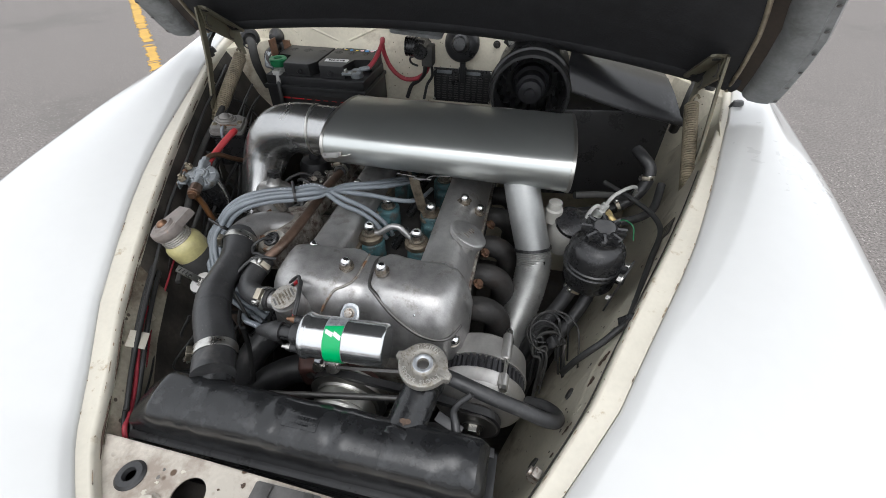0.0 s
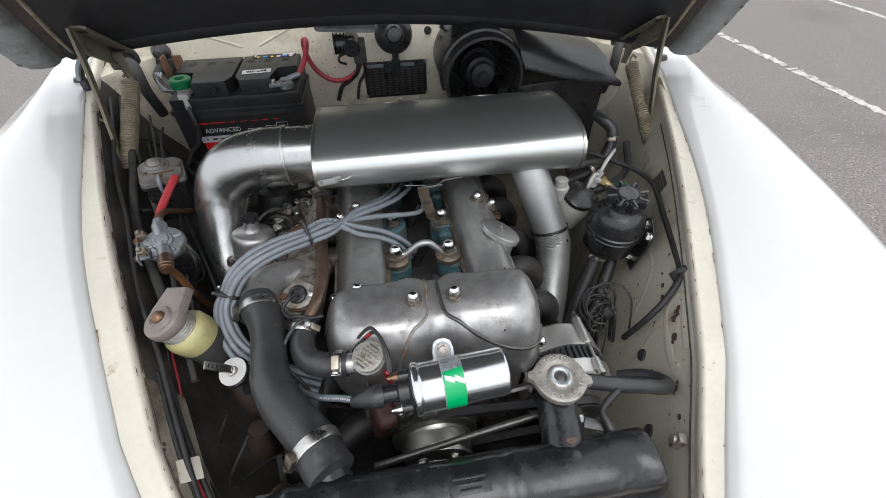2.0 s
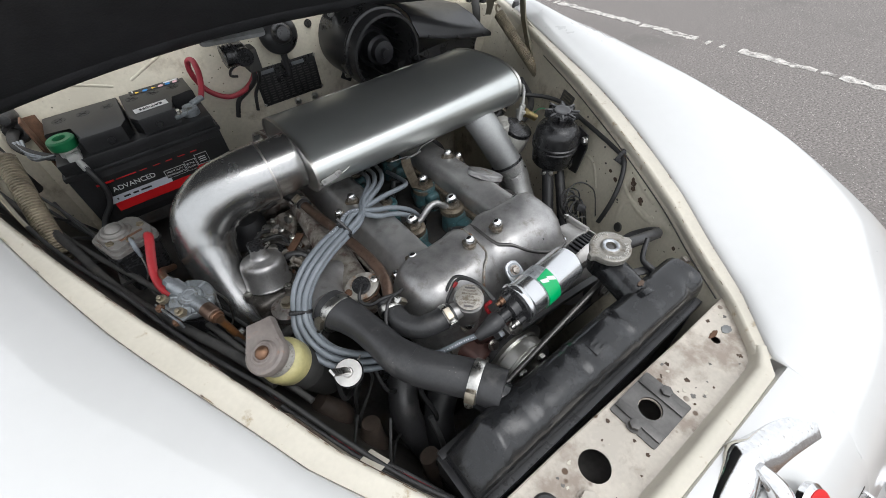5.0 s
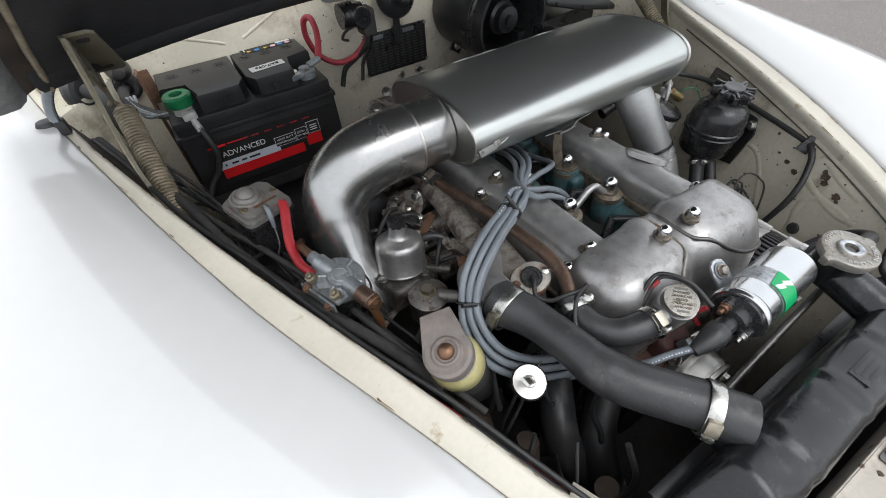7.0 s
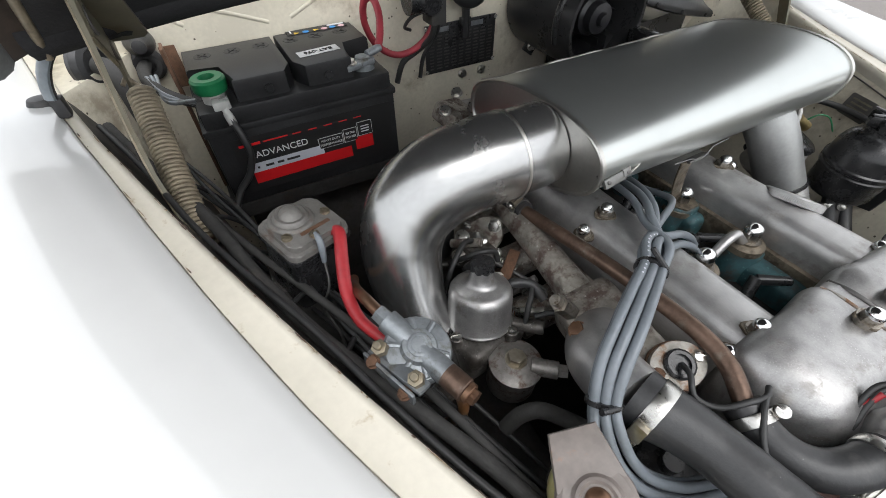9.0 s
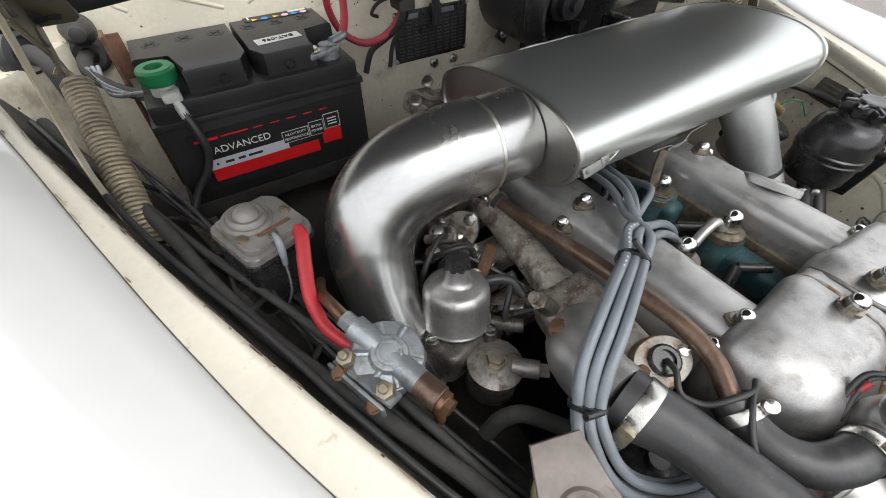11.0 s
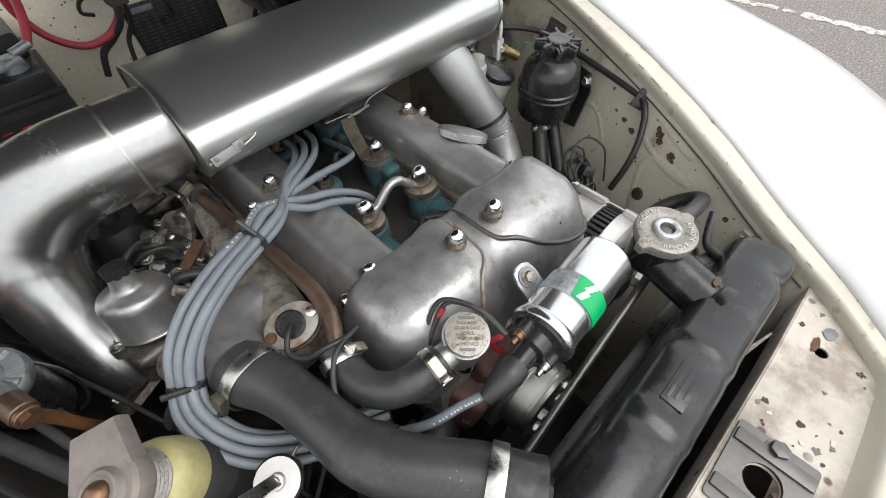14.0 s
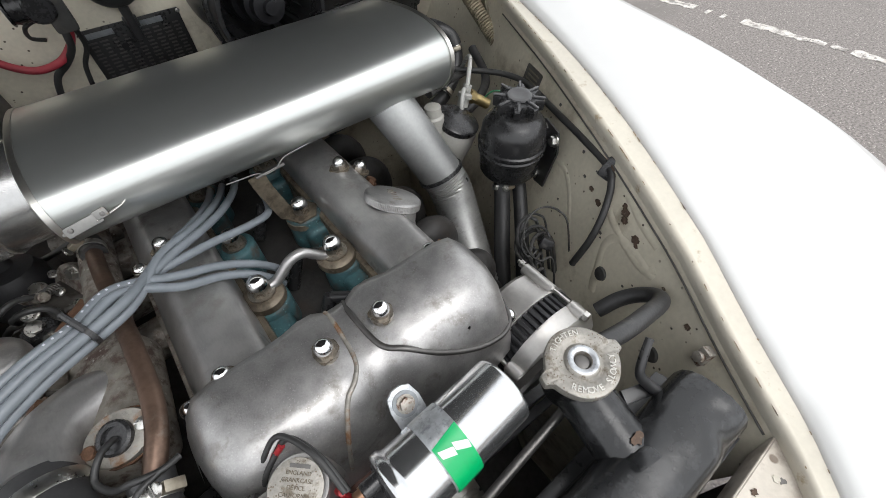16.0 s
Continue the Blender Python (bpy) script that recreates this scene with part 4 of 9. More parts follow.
def front_profile(x):
    a = abs(x)
    g1 = 1 - max(0.0, (a - 0.105) / 0.052) ** 3.4
    dip = 0.008 * math.exp(-(x / 0.02) ** 4)
    flat = min(1.0, max(0.0, 0.5 - x / 0.03))
    top = 0.900 + 0.074 * (0.2 + 0.8 * g1) - dip
    back = 0.428 + 0.010 * g1 + 0.006 * math.exp(-((a - 0.027) / 0.02) ** 2)
    front = 0.375 - 0.048 * g1 + dip
    slope = [(back, 0.882), (back, top - 0.014), (back - 0.004, top - 0.004), (back - 0.013, top), (back - 0.036, top - 0.001), (front + 0.044, top - 0.004), (front + 0.037, top - 0.0085),
             (front + 0.027, top - 0.0155), (front + 0.006, top - 0.054), (front, 0.872), (front + 0.006, 0.85), (front + 0.03, 0.845)]
    boxy = [(back, 0.882), (back, top - 0.014), (back - 0.004, top - 0.004), (back - 0.013, top), (back - 0.036, top - 0.001), (front + 0.042, top - 0.003), (front + 0.034, top - 0.0065),
            (front + 0.026, top - 0.0125), (front + 0.006, top - 0.045), (front, 0.872), (front + 0.006, 0.85), (front + 0.03, 0.845)]
    return [(p[0] + (q[0] - p[0]) * flat, p[1] + (q[1] - p[1]) * flat) for p, q in zip(slope, boxy)]


bm = B()
loft(bm, [[(x, y, z) for y, z in front_profile(x)] for x in FRONT_X])
part("front_cover", bm, "alloy_polished", engine, "bright polished aluminium front cover with pitted ends", 50)


def on_front(x, s):
    prof = front_profile(x)[1:10]
    f = s * (len(prof) - 1)
    i = min(int(f), len(prof) - 2)
    a, b = prof[i], prof[i + 1]
    t = f - i
    return (x, a[0] + (b[0] - a[0]) * t, a[1] + (b[1] - a[1]) * t + 0.0004)


cable("cover_joint", [on_front(*v) for v in ((-0.011, 0.14), (-0.010, 0.3), (-0.013, 0.48), (-0.022, 0.62), (-0.036, 0.75), (-0.052, 0.86), (-0.060, 0.94))], 0.0021, "alloy_flange", engine, "raised joint line", 10, 6)
cable("cover_joint", [on_front(*v) for v in ((0.008, 0.10), (0.006, 0.3), (0.010, 0.50), (0.026, 0.68), (0.052, 0.80), (0.086, 0.86), (0.116, 0.88), (0.136, 0.86), (0.148, 0.80))], 0.0027, "steel_dark", engine, "raised joint line", 10, 6)
bm = B()
box(bm, (0, 0.375, 0.78), (0.24, 0.09, 0.16), 0.015)
part("timing_case", bm, "alloy_rough", engine, "stained alloy timing case")

for p, d in (((-0.133, 0.436, 0.940), (-0.5, 0, 0.87)), ((-0.130, 0.625, 0.935), (-0.5, 0, 0.87)), ((-0.104, 0.436, 0.956), (0, 0, 1)), ((-0.104, 0.626, 0.953), (0, 0, 1)),
             ((0.108, 0.436, 0.950), (0, 0.05, 1)), ((0.108, 0.622, 0.952), (0, 0, 1)), ((0.133, 0.625, 0.932), (0.4, 0, 0.9)), ((0.129, 0.427, 0.941), (0.3, 0, 0.95)),
             ((-0.029, 0.394, 0.975), (-0.05, -0.1, 1)), ((0.025, 0.394, 0.976), (0, -0.1, 1)), ((0.085, 0.360, 0.936), (0, -0.6, 0.8)), ((0.139, 0.354, 0.896), (0.4, -0.45, 0.8)),
             ((-0.104, 0.82, 0.949), (0, 0, 1)), ((0.104, 0.82, 0.949), (0, 0, 1)), ((-0.092, 0.330, 0.900), (0, -0.8, 0.6))):
    d = Vector(d).normalized()
    base = Vector(p) + d * 0.0030
    nut = place(engine, "acorn_nut", acorn_hex, "nut_plated", base, d, "acorn nut with a bright dome", 17 * p[0] * 100, 0.93)
    place(nut, "dome", acorn_dome, "chrome", base, d, "", 17 * p[0] * 100, 0.93)
    place(nut, "washer", grimy_washer, "washer_grime", base + d * 0.0018, d, "grimy stained washer", 900 * p[1], 0.98 if p[1] > 0.4 else 0.82)
for p in ((-0.046, 0.526, 0.931), (0.040, 0.526, 0.930), (-0.044, 0.622, 0.921), (0.043, 0.620, 0.920), (-0.045, 0.74, 0.922), (0.045, 0.74, 0.922)):
    nut = place(engine, "head_nut", head_nut_hex, "nut_plated", p, (0, 0, 1), "large grimy head nut with a chrome dome", 500 * p[0], 0.86)
    place(nut, "dome", head_nut_dome, "chrome", p, (0, 0, 1), "", 500 * p[0], 0.86)
    bm = B()
    lathe(bm, (p[0], p[1], p[2] - 0.014), (p[0], p[1], 2), [(0, 0), (0, 0.0222), (0.008, 0.0218), (0.0105, 0.0190), (0.0115, 0.0150), (0.0115, 0)], 28)
    part("nut_seat", bm, "ledge_bronze", engine, "grimy worn nut seat")
cable("breather_bridge", [(-0.046, 0.526, 0.931), (-0.030, 0.527, 0.931), (-0.019, 0.528, 0.938), (-0.006, 0.529, 0.9475), (0.008, 0.529, 0.948), (0.018, 0.528, 0.939), (0.028, 0.527, 0.931), (0.040, 0.526, 0.931)], 0.0056, "alloy_dull", engine, "bent alloy tube bracket", 12)
# spark plug caps in the valley
for y in (0.475, 0.555, 0.66, 0.77):
    bm = B()
    rod(bm, (-0.015, y, 0.875), (0.01, y + 0.012, 0.915), 0.008, 12, 0.007, 0.001)
    rod(bm, (0.009, y + 0.011, 0.912), (0.034, y - 0.012, 0.918), 0.0065, 12, 0.0055, 0.001)
    part("plug_cap", bm, "black_plastic", engine, "black spark plug cap")
# oil filler
oil = []
bm = B()
lathe(bm, (0.116, 0.530, 0.922), (0.162, 0.545, 1.009), [(0, 0), (0, 0.0335), (0.008, 0.0310), (0.022, 0.0290), (0.022, 0)], 36)
part("filler_neck", bm, "alloy_dull", engine)
bm = B()
ax = axis_frame((0.1265, 0.5345, 0.9425), (0.1725, 0.5495, 1.0295))
n = 200
rings = []
for z, r, k in ((0, 0.0315, 0), (0.001, 0.0335, 0.0003), (0.009, 0.0335, 0.0003), (0.0105, 0.032, 0), (0.0112, 0.029, 0), (0.0118, 0.0, 0)):
    rings.append([bm.verts.new(ax @ Vector(((r + (k if i % 2 else -k)) * math.cos(2 * math.pi * i / n), (r + (k if i % 2 else -k)) * math.sin(2 * math.pi * i / n), z))) for i in range(n)])
for a, b in zip(rings[:-1], rings[1:]):
    for i in range(n):
        bm.faces.new((a[i], a[(i + 1) % n], b[(i + 1) % n], b[i]))
bmesh.ops.remove_doubles(bm, verts=bm.verts, dist=0.00001)
cap = part("oil_cap", bm, "alloy_polished", engine, "round knurled alloy oil filler cap")
bm = B()
for k in range(5):
    box(bm, (-0.014 + 0.007 * k, 0.0, 0.0116), (0.004, 0.011 if k in (0, 3) else 0.007, 0.0008), 0.0002)
bmesh.ops.transform(bm, matrix=ax @ Matrix.Rotation(radians(-35), 4, "Z"), verts=bm.verts)
part("cast_lettering", bm, "alloy_rough", cap, "plain raised bars of a cast mark")

# exhaust manifold, dark and rusty
man = thing("exhaust_manifold", "dark rusty cast iron exhaust manifold", "manifold", (0.2, 0.55, 0.8))
for k, y in enumerate((0.445, 0.525, 0.605, 0.70, 0.78)):
    cable("runner", [(0.145, y, 0.865), (0.172, y, 0.868), (0.192, y + 0.005, 0.852), (0.202, y + 0.01, 0.82), (0.2, y + 0.02, 0.76)], [0.020, 0.021, 0.021, 0.021, 0.021], "cast_iron", man, "dark curved manifold runner", 16)
cable("collector", [(0.205, 0.44, 0.77), (0.207, 0.6, 0.765), (0.207, 0.82, 0.75)], 0.03, "cast_iron", man, "", 16)
for y in (0.485, 0.565, 0.65):
    place(man, "manifold_nut", hex_bolt, "rust_bolt", (0.158, y, 0.885), (0.6, 0, 0.8))

# inlet manifold and water outlet
inlet = thing("inlet_manifold", "stained raw aluminium inlet manifold and water rail", "manifold", (-0.19, 0.6, 0.85))
cable("water_rail", [(-0.170, 0.87, 0.925), (-0.172, 0.76, 0.924), (-0.176, 0.69, 0.922), (-0.182, 0.62, 0.918), (-0.188, 0.565, 0.916)], [0.017, 0.017, 0.018, 0.019, 0.02], "alloy_rough", inlet, "weathered alloy water rail", 18)
bm = B()
box(bm, (-0.196, 0.50, 0.915), (0.07, 0.135, 0.055), 0.018, Euler((0, radians(-14), radians(-6))).to_matrix(), 4)
part("outlet_housing", bm, "alloy_rough", inlet, "corroded raw cast housing", 50)
cable("outlet_elbow", [(-0.190, 0.515, 0.915), (-0.212, 0.510, 0.922), (-0.231, 0.494, 0.932), (-0.240, 0.472, 0.942), (-0.2405, 0.445, 0.949)], [0.03, 0.031, 0.0305, 0.0290, 0.0268], "alloy_dull", inlet, "stained alloy outlet elbow", 32)
fm = along((-0.187, 0.451, 0.944), (-0.18, -0.28, 0.94))
bm = B()
prism(bm, [(x * 1.28, y) for x, y in circle(0.0205, 28)], fm @ Matrix.Rotation(radians(25), 4, "Z"), 0.008, 0.0015)
flange = part("sender_flange", bm, "alloy_flange", inlet, "pitted bare alloy sender flange")
bm = B()
prism(bm, [(x * 1.30 * (1 + 0.02 * math.sin(5 * k)), y * (1.04 + 0.02 * math.sin(3 * k + 1))) for k, (x, y) in enumerate(circle(0.0212, 28))], fm @ Matrix.Rotation(radians(25), 4, "Z") @ Matrix.Translation((0, 0, -0.003)), 0.0042, 0.0008)
part("gasket", bm, "rust_bolt", flange, "rust-brown edge of the gasket")
bm = B()
lathe(bm, fm @ Vector((0, 0, 0.008)), fm @ Vector((0, 0, 1)), [(0, 0), (0, 0.0135), (0.004, 0.0135), (0.0055, 0.0115), (0.0055, 0.0085), (0.0025, 0.009), (0.0025, 0.0)], 24)
part("sender", bm, "black_plastic", flange, "black sender cap")
for sgn in (-1, 1):
    pp = fm @ Matrix.Rotation(radians(25), 4, "Z") @ Vector((sgn * 0.0205, 0, 0.008))
    place(flange, "flange_screw", slot_screw, "rust_bolt" if sgn < 0 else "bolt", pp, (-0.18, -0.28, 0.94))
place(inlet, "sensor", hex_bolt, "copper_bright", (-0.237, 0.521, 0.945), (-0.5, 0.2, 0.8))
bm = B()
rod(bm, (-0.222, 0.545, 0.935), (-0.240, 0.548, 0.958), 0.009, 6)
rod(bm, (-0.240, 0.548, 0.958), (-0.247, 0.549, 0.967), 0.0055, 12)
part("temperature_sender", bm, "nut_plated", inlet, "plated hexagonal sender")
for y in (0.60, 0.68, 0.76, 0.84):
    cable("runner", [(-0.145, y, 0.865), (-0.19, y, 0.862), (-0.235, y + 0.005, 0.853)], [0.024, 0.024, 0.026], "alloy_rough", inlet, "grimy alloy runner", 16)

# copper water pipe and small bypass hose
wp = thing("heater_pipe", "tarnished copper pipe along the cam cover", "pipe", (-0.16, 0.55, 0.93))
cable("pipe", [(-0.172, 0.70, 0.937), (-0.168, 0.645, 0.945), (-0.161, 0.57, 0.954), (-0.156, 0.50, 0.960), (-0.155, 0.455, 0.962), (-0.160, 0.425, 0.960), (-0.172, 0.40, 0.953), (-0.178, 0.383, 0.948)], 0.0082, "copper", wp, "", 14)
cable("rear_hose", [(-0.171, 0.69, 0.938), (-0.176, 0.73, 0.936), (-0.19, 0.775, 0.94), (-0.2, 0.84, 0.94)], 0.0125, "rubber", wp, "black rubber hose end", 14)
clamp_on(wp, (-0.1725, 0.700, 0.9375), (0.05, -1, 0.1), 0.0127, 0.009, (-0.4, 0, 1))
clamp_on(wp, (-0.177, 0.388, 0.950), (-0.2, -1, -0.25), 0.0165, 0.009, (0.9, 0, 0.6))
by = thing("bypass_hose", "bent black rubber bypass hose with clamps", "hose", (-0.16, 0.35, 0.93))
cable("hose", [(-0.174, 0.402, 0.953), (-0.177, 0.380, 0.947), (-0.175, 0.358, 0.946), (-0.164, 0.341, 0.947), (-0.147, 0.331, 0.951), (-0.129, 0.327, 0.954), (-0.118, 0.326, 0.9545)], 0.0155, "rubber", by, "", 18)
clamp_on(by, (-0.127, 0.3265, 0.9542), (1, -0.1, 0.08), 0.0157, 0.0095, (-0.1, -0.45, 1))

# thermostat housing
th = thing("breather_housing", "cast alloy breather housing with a round plate", "housing", (-0.09, 0.33, 0.9))
bm = B()
lathe(bm, (-0.080, 0.345, 0.87), (-0.0915, 0.3215, 0.970), [(0, 0), (0, 0.0195), (0.05, 0.0200), (0.085, 0.0205), (0.098, 0.0210), (0.1, 0.0203), (0.1, 0.0)], 40)
part("body", bm, "alloy_dull", th)
bm = B()
rod(bm, (-0.090, 0.3255, 0.9535), (-0.124, 0.3262, 0.9545), 0.0122, 24, None, 0.0008)
part("spout", bm, "alloy_dull", th)
tm = along((-0.0918, 0.3208, 0.9725), (-0.0115, -0.0235, 0.1))
bm = B()
prism(bm, circle(0.0186, 32), tm, 0.0012, 0.0003)
disc = part("round_plate", bm, "cap_metal", th, "silver plate with small illegible lettering")
turned = tm @ Matrix.Rotation(radians(-18), 4, "Z")
for k, (w, text) in enumerate(((0.014, ""), (0, "ENGLAND"), (0, "CRANKCASE"), (0, "DEVICE"), (0, "CALIFORNIA"), (0, "APPROVED"), (0.013, ""))):
    at = turned @ Matrix.Translation((0, 0.0132 - 0.0044 * k, 0.0013))
    if text:
        words("lettering", text, at, 0.0037, "washer_grime", disc)
    else:
        bm = B()
        box(bm, (0, 0, 0), (w, 0.0026, 0.0005))
        bmesh.ops.transform(bm, matrix=at, verts=bm.verts)
        part("lettering_bar", bm, "steel_dark", disc)

# ---------------------------------------------------------------- air cleaner
ac = thing("air_cleaner", "large flat oval brushed stainless steel air cleaner", "air cleaner", (0.06, 0.72, 1.03))


def oval(x, g1=1.0, n=56, shift=0.0):
    pts = []
    low = 0.050 + 0.010 * (x + 0.157) / 0.444
    for i in range(n):
        a = 2 * math.pi * i / n
        c, s = math.cos(a), math.sin(a)
        yy = 0.1195 * g1 * math.copysign(abs(c) ** 0.84, c)
        zz = (0.048 if s > 0 else low) * g1 * math.copysign(abs(s) ** 0.84, s)
        pts.append((x + shift, 0.729 + yy, 1.026 + zz + 0.010 * yy / 0.12 * (-1)))
    return pts


bm = B()
loft(bm, [oval(-0.155 + 0.440 * k / 12) for k in range(13)])
can = part("canister", bm, "steel_brushed", ac, "brushed stainless canister body", 40)
for x, s in ((-0.155, -1), (0.285, 1)):
    bm = B()
    loft(bm, [oval(x - s * 0.003, 1.0), oval(x - s * 0.003, 1.018), oval(x + s * 0.002, 1.022), oval(x + s * 0.003, 1.005), oval(x + s * 0.0025, 0.985), oval(x, 0.97), oval(x + s * 0.0005, 0.9)])
    part("end_plate", bm, "steel_end", ac, "stainless end plate with a rolled rim", 40)
bm = B()
tube(bm, [(0.283 - 0.436 * k / 14, 0.8305 + 0.0012 * math.sin(5.1 * k), 1.0480 + 0.0006 * (-1) ** k) for k in range(15)], 0.0021, 8, 4)
part("seam", bm, "steel_end", ac, "folded seam")
# spring latch at the corner of the lower edge
lm = Matrix.Translation((-0.126, 0.6105, 1.0320)) @ Euler((radians(-30), radians(-5), radians(4))).to_matrix().to_4x4()
bm = B()
box(bm, (0, 0.001, 0.002), (0.060, 0.0022, 0.013), 0.0009)
bmesh.ops.transform(bm, matrix=lm, verts=bm.verts)
lt = part("latch_plate", bm, "latch_steel", ac, "small stainless spring latch")
bm = B()
box(bm, (-0.012, -0.0025, -0.003), (0.030, 0.0045, 0.010), 0.0018)
box(bm, (0.004, -0.0036, -0.0012), (0.011, 0.0040, 0.0088), 0.0016)
bmesh.ops.transform(bm, matrix=lm, verts=bm.verts)
part("latch_lever", bm, "latch_steel", lt, "folded lever")
cable("latch_wire", [lm @ Vector(p) for p in ((-0.002, -0.004, -0.005), (0.010, -0.003, -0.0045), (0.024, -0.002, -0.002), (0.028, -0.0015, 0.004), (0.0265, -0.0015, 0.0085), (0.012, -0.002, 0.0070))], 0.0011, "bolt", lt)
for x in (-0.022, 0.005):
    place(lt, "rivet", slot_screw, "steel_dark", lm @ Vector((x, -0.0050, -0.002)), lm.to_3x3() @ Vector((0, -1, 0)), "", 0, 0.42)
# folded lower edge with its clip, on a flat strap down to the head nut
cable("lower_seam", [(-0.0190, 0.6180, 1.0005), (-0.0020, 0.6180, 0.9990), (0.0130, 0.6180, 0.9975), (0.0180, 0.6170, 0.9950), (0.0230, 0.6165, 0.9930), (0.0340, 0.6165, 0.9945), (0.0385, 0.6170, 0.9975), (0.0430, 0.6175, 1.0010), (0.0520, 0.6195, 1.0030), (0.0790, 0.6200, 1.0050)], 0.0008, "latch_steel", ac, "bent edge of the mounting clip", 8, 5)
bm = B()
box(bm, (0.028, 0.6215, 0.9925), (0.034, 0.010, 0.003), 0.0008, Euler((radians(-20), radians(-4), 0)).to_matrix())
part("clip_tab", bm, "steel_dark", ac, "dark bent clip tab")
bm = B()
flat = [(0.012, 0.6230, 0.992), (0.014, 0.6235, 0.975), (0.0185, 0.6235, 0.955), (0.0240, 0.6225, 0.932), (0.0285, 0.6215, 0.9195), (0.0400, 0.6205, 0.9185)]
flat = spline([Vector(p) for p in flat], 4)
rows = [[p + Vector((-0.0095, 0, 0)) if p.z > 0.921 else p + Vector((0, -0.009, 0.0)), p + Vector((0.0095, 0, 0.0)) if p.z > 0.921 else p + Vector((0, 0.009, 0.0))] for p in flat]
shell(bm, rows, 0.0022)
prism(bm, hexagon(0.0215), Matrix.Translation((0.043, 0.620, 0.9185)), 0.0022, 0.0005)
part("mounting_strap", bm, "ledge_bronze", ac, "grimy flat steel strap bolted under the head nut", 30)
# left intake pipe, tapering
cl = [(-0.157, 0.700, 1.027), (-0.20, 0.700, 1.027), (-0.245, 0.703, 1.025), (-0.288, 0.708, 1.014), (-0.322, 0.708, 0.988), (-0.340, 0.694, 0.955), (-0.346, 0.668, 0.920), (-0.346, 0.638, 0.888), (-0.342, 0.612, 0.862), (-0.335, 0.597, 0.838)]
bm = B()
tube(bm, [cl[0], (-0.18, 0.70, 1.027), (-0.207, 0.7005, 1.027)], [0.0475, 0.0475, 0.0475], 36, 4)
part("stub_pipe", bm, "steel_pipe", ac, "straight stainless stub pipe", 60)
bm = B()
tube(bm, [(-0.204, 0.7, 1.027)] + cl[2:], [0.0492, 0.0495, 0.0498, 0.049, 0.0455, 0.040, 0.035, 0.031, 0.029], 36, 8)
part("elbow_pipe", bm, "steel_pipe", ac, "polished tapering stainless elbow pipe", 60)
bm = B()
lathe(bm, (-0.2065, 0.70, 1.027), (-0.3, 0.70, 1.027), [(0, 0.0475), (0, 0.0500), (0.0015, 0.0502), (0.003, 0.0495), (0.003, 0.0475)], 40)
part("joint_bead", bm, "steel_end", ac, "weld bead between pipes")
bm = B()
prism(bm, rounded(0.085, 0.05, 0.012), along((-0.333, 0.594, 0.836), (0.25, -0.5, -0.8)), 0.008, 0.001)
part("flange", bm, "alloy_rough", ac, "grimy bolted pipe flange")
for sx in (-0.034, 0.034):
    place(ac, "flange_bolt", hex_bolt, "bolt", (-0.333 + sx, 0.590, 0.842 + sx * 0.2), (-0.25, 0.5, 0.8))
# right outlet duct
bm = B()
tube(bm, [(0.198, 0.668, 1.015), (0.205, 0.650, 0.995), (0.216, 0.628, 0.965), (0.232, 0.606, 0.922), (0.245, 0.589, 0.888)], 0.0315, 28, 6)
part("outlet_duct", bm, "downpipe", ac, "silver painted sheet duct", 60)

fx = thing("flexible_duct", "ribbed silver flexible duct below the air cleaner", "duct", (0.24, 0.54, 0.85))
path = spline([(0.2445, 0.590, 0.889), (0.250, 0.575, 0.865), (0.247, 0.553, 0.83), (0.238, 0.522, 0.795), (0.224, 0.485, 0.762), (0.21, 0.45, 0.735)], 14)
bm = B()
tube(bm, path, [0.0325 if i % 2 else 0.0305 for i in range(len(path))], 24, 1, smooth=False)
part("ribbed_hose", bm, "flex_duct", fx, "", 80)
bm = B()
lathe(bm, (0.243, 0.592, 0.893), (0.249, 0.578, 0.866), [(0, 0.032), (0, 0.0345), (0.005, 0.0345), (0.005, 0.032)], 28)
part("strap", bm, "black_plastic", fx, "black cable tie")
bm = B()
box(bm, (0.263, 0.560, 0.885), (0.010, 0.007, 0.007), 0.001)
part("tie_head", bm, "black_plastic", fx)

# ---------------------------------------------------------------- radiator
rad = thing("radiator", "black painted radiator with a pressed rounded top tank", "radiator", (0, 0.17, 0.31))
RX = [-0.226, -0.224, -0.219] + [-0.212 + 0.0053 * k for k in range(79)] + [0.208, 0.2115, 0.213]


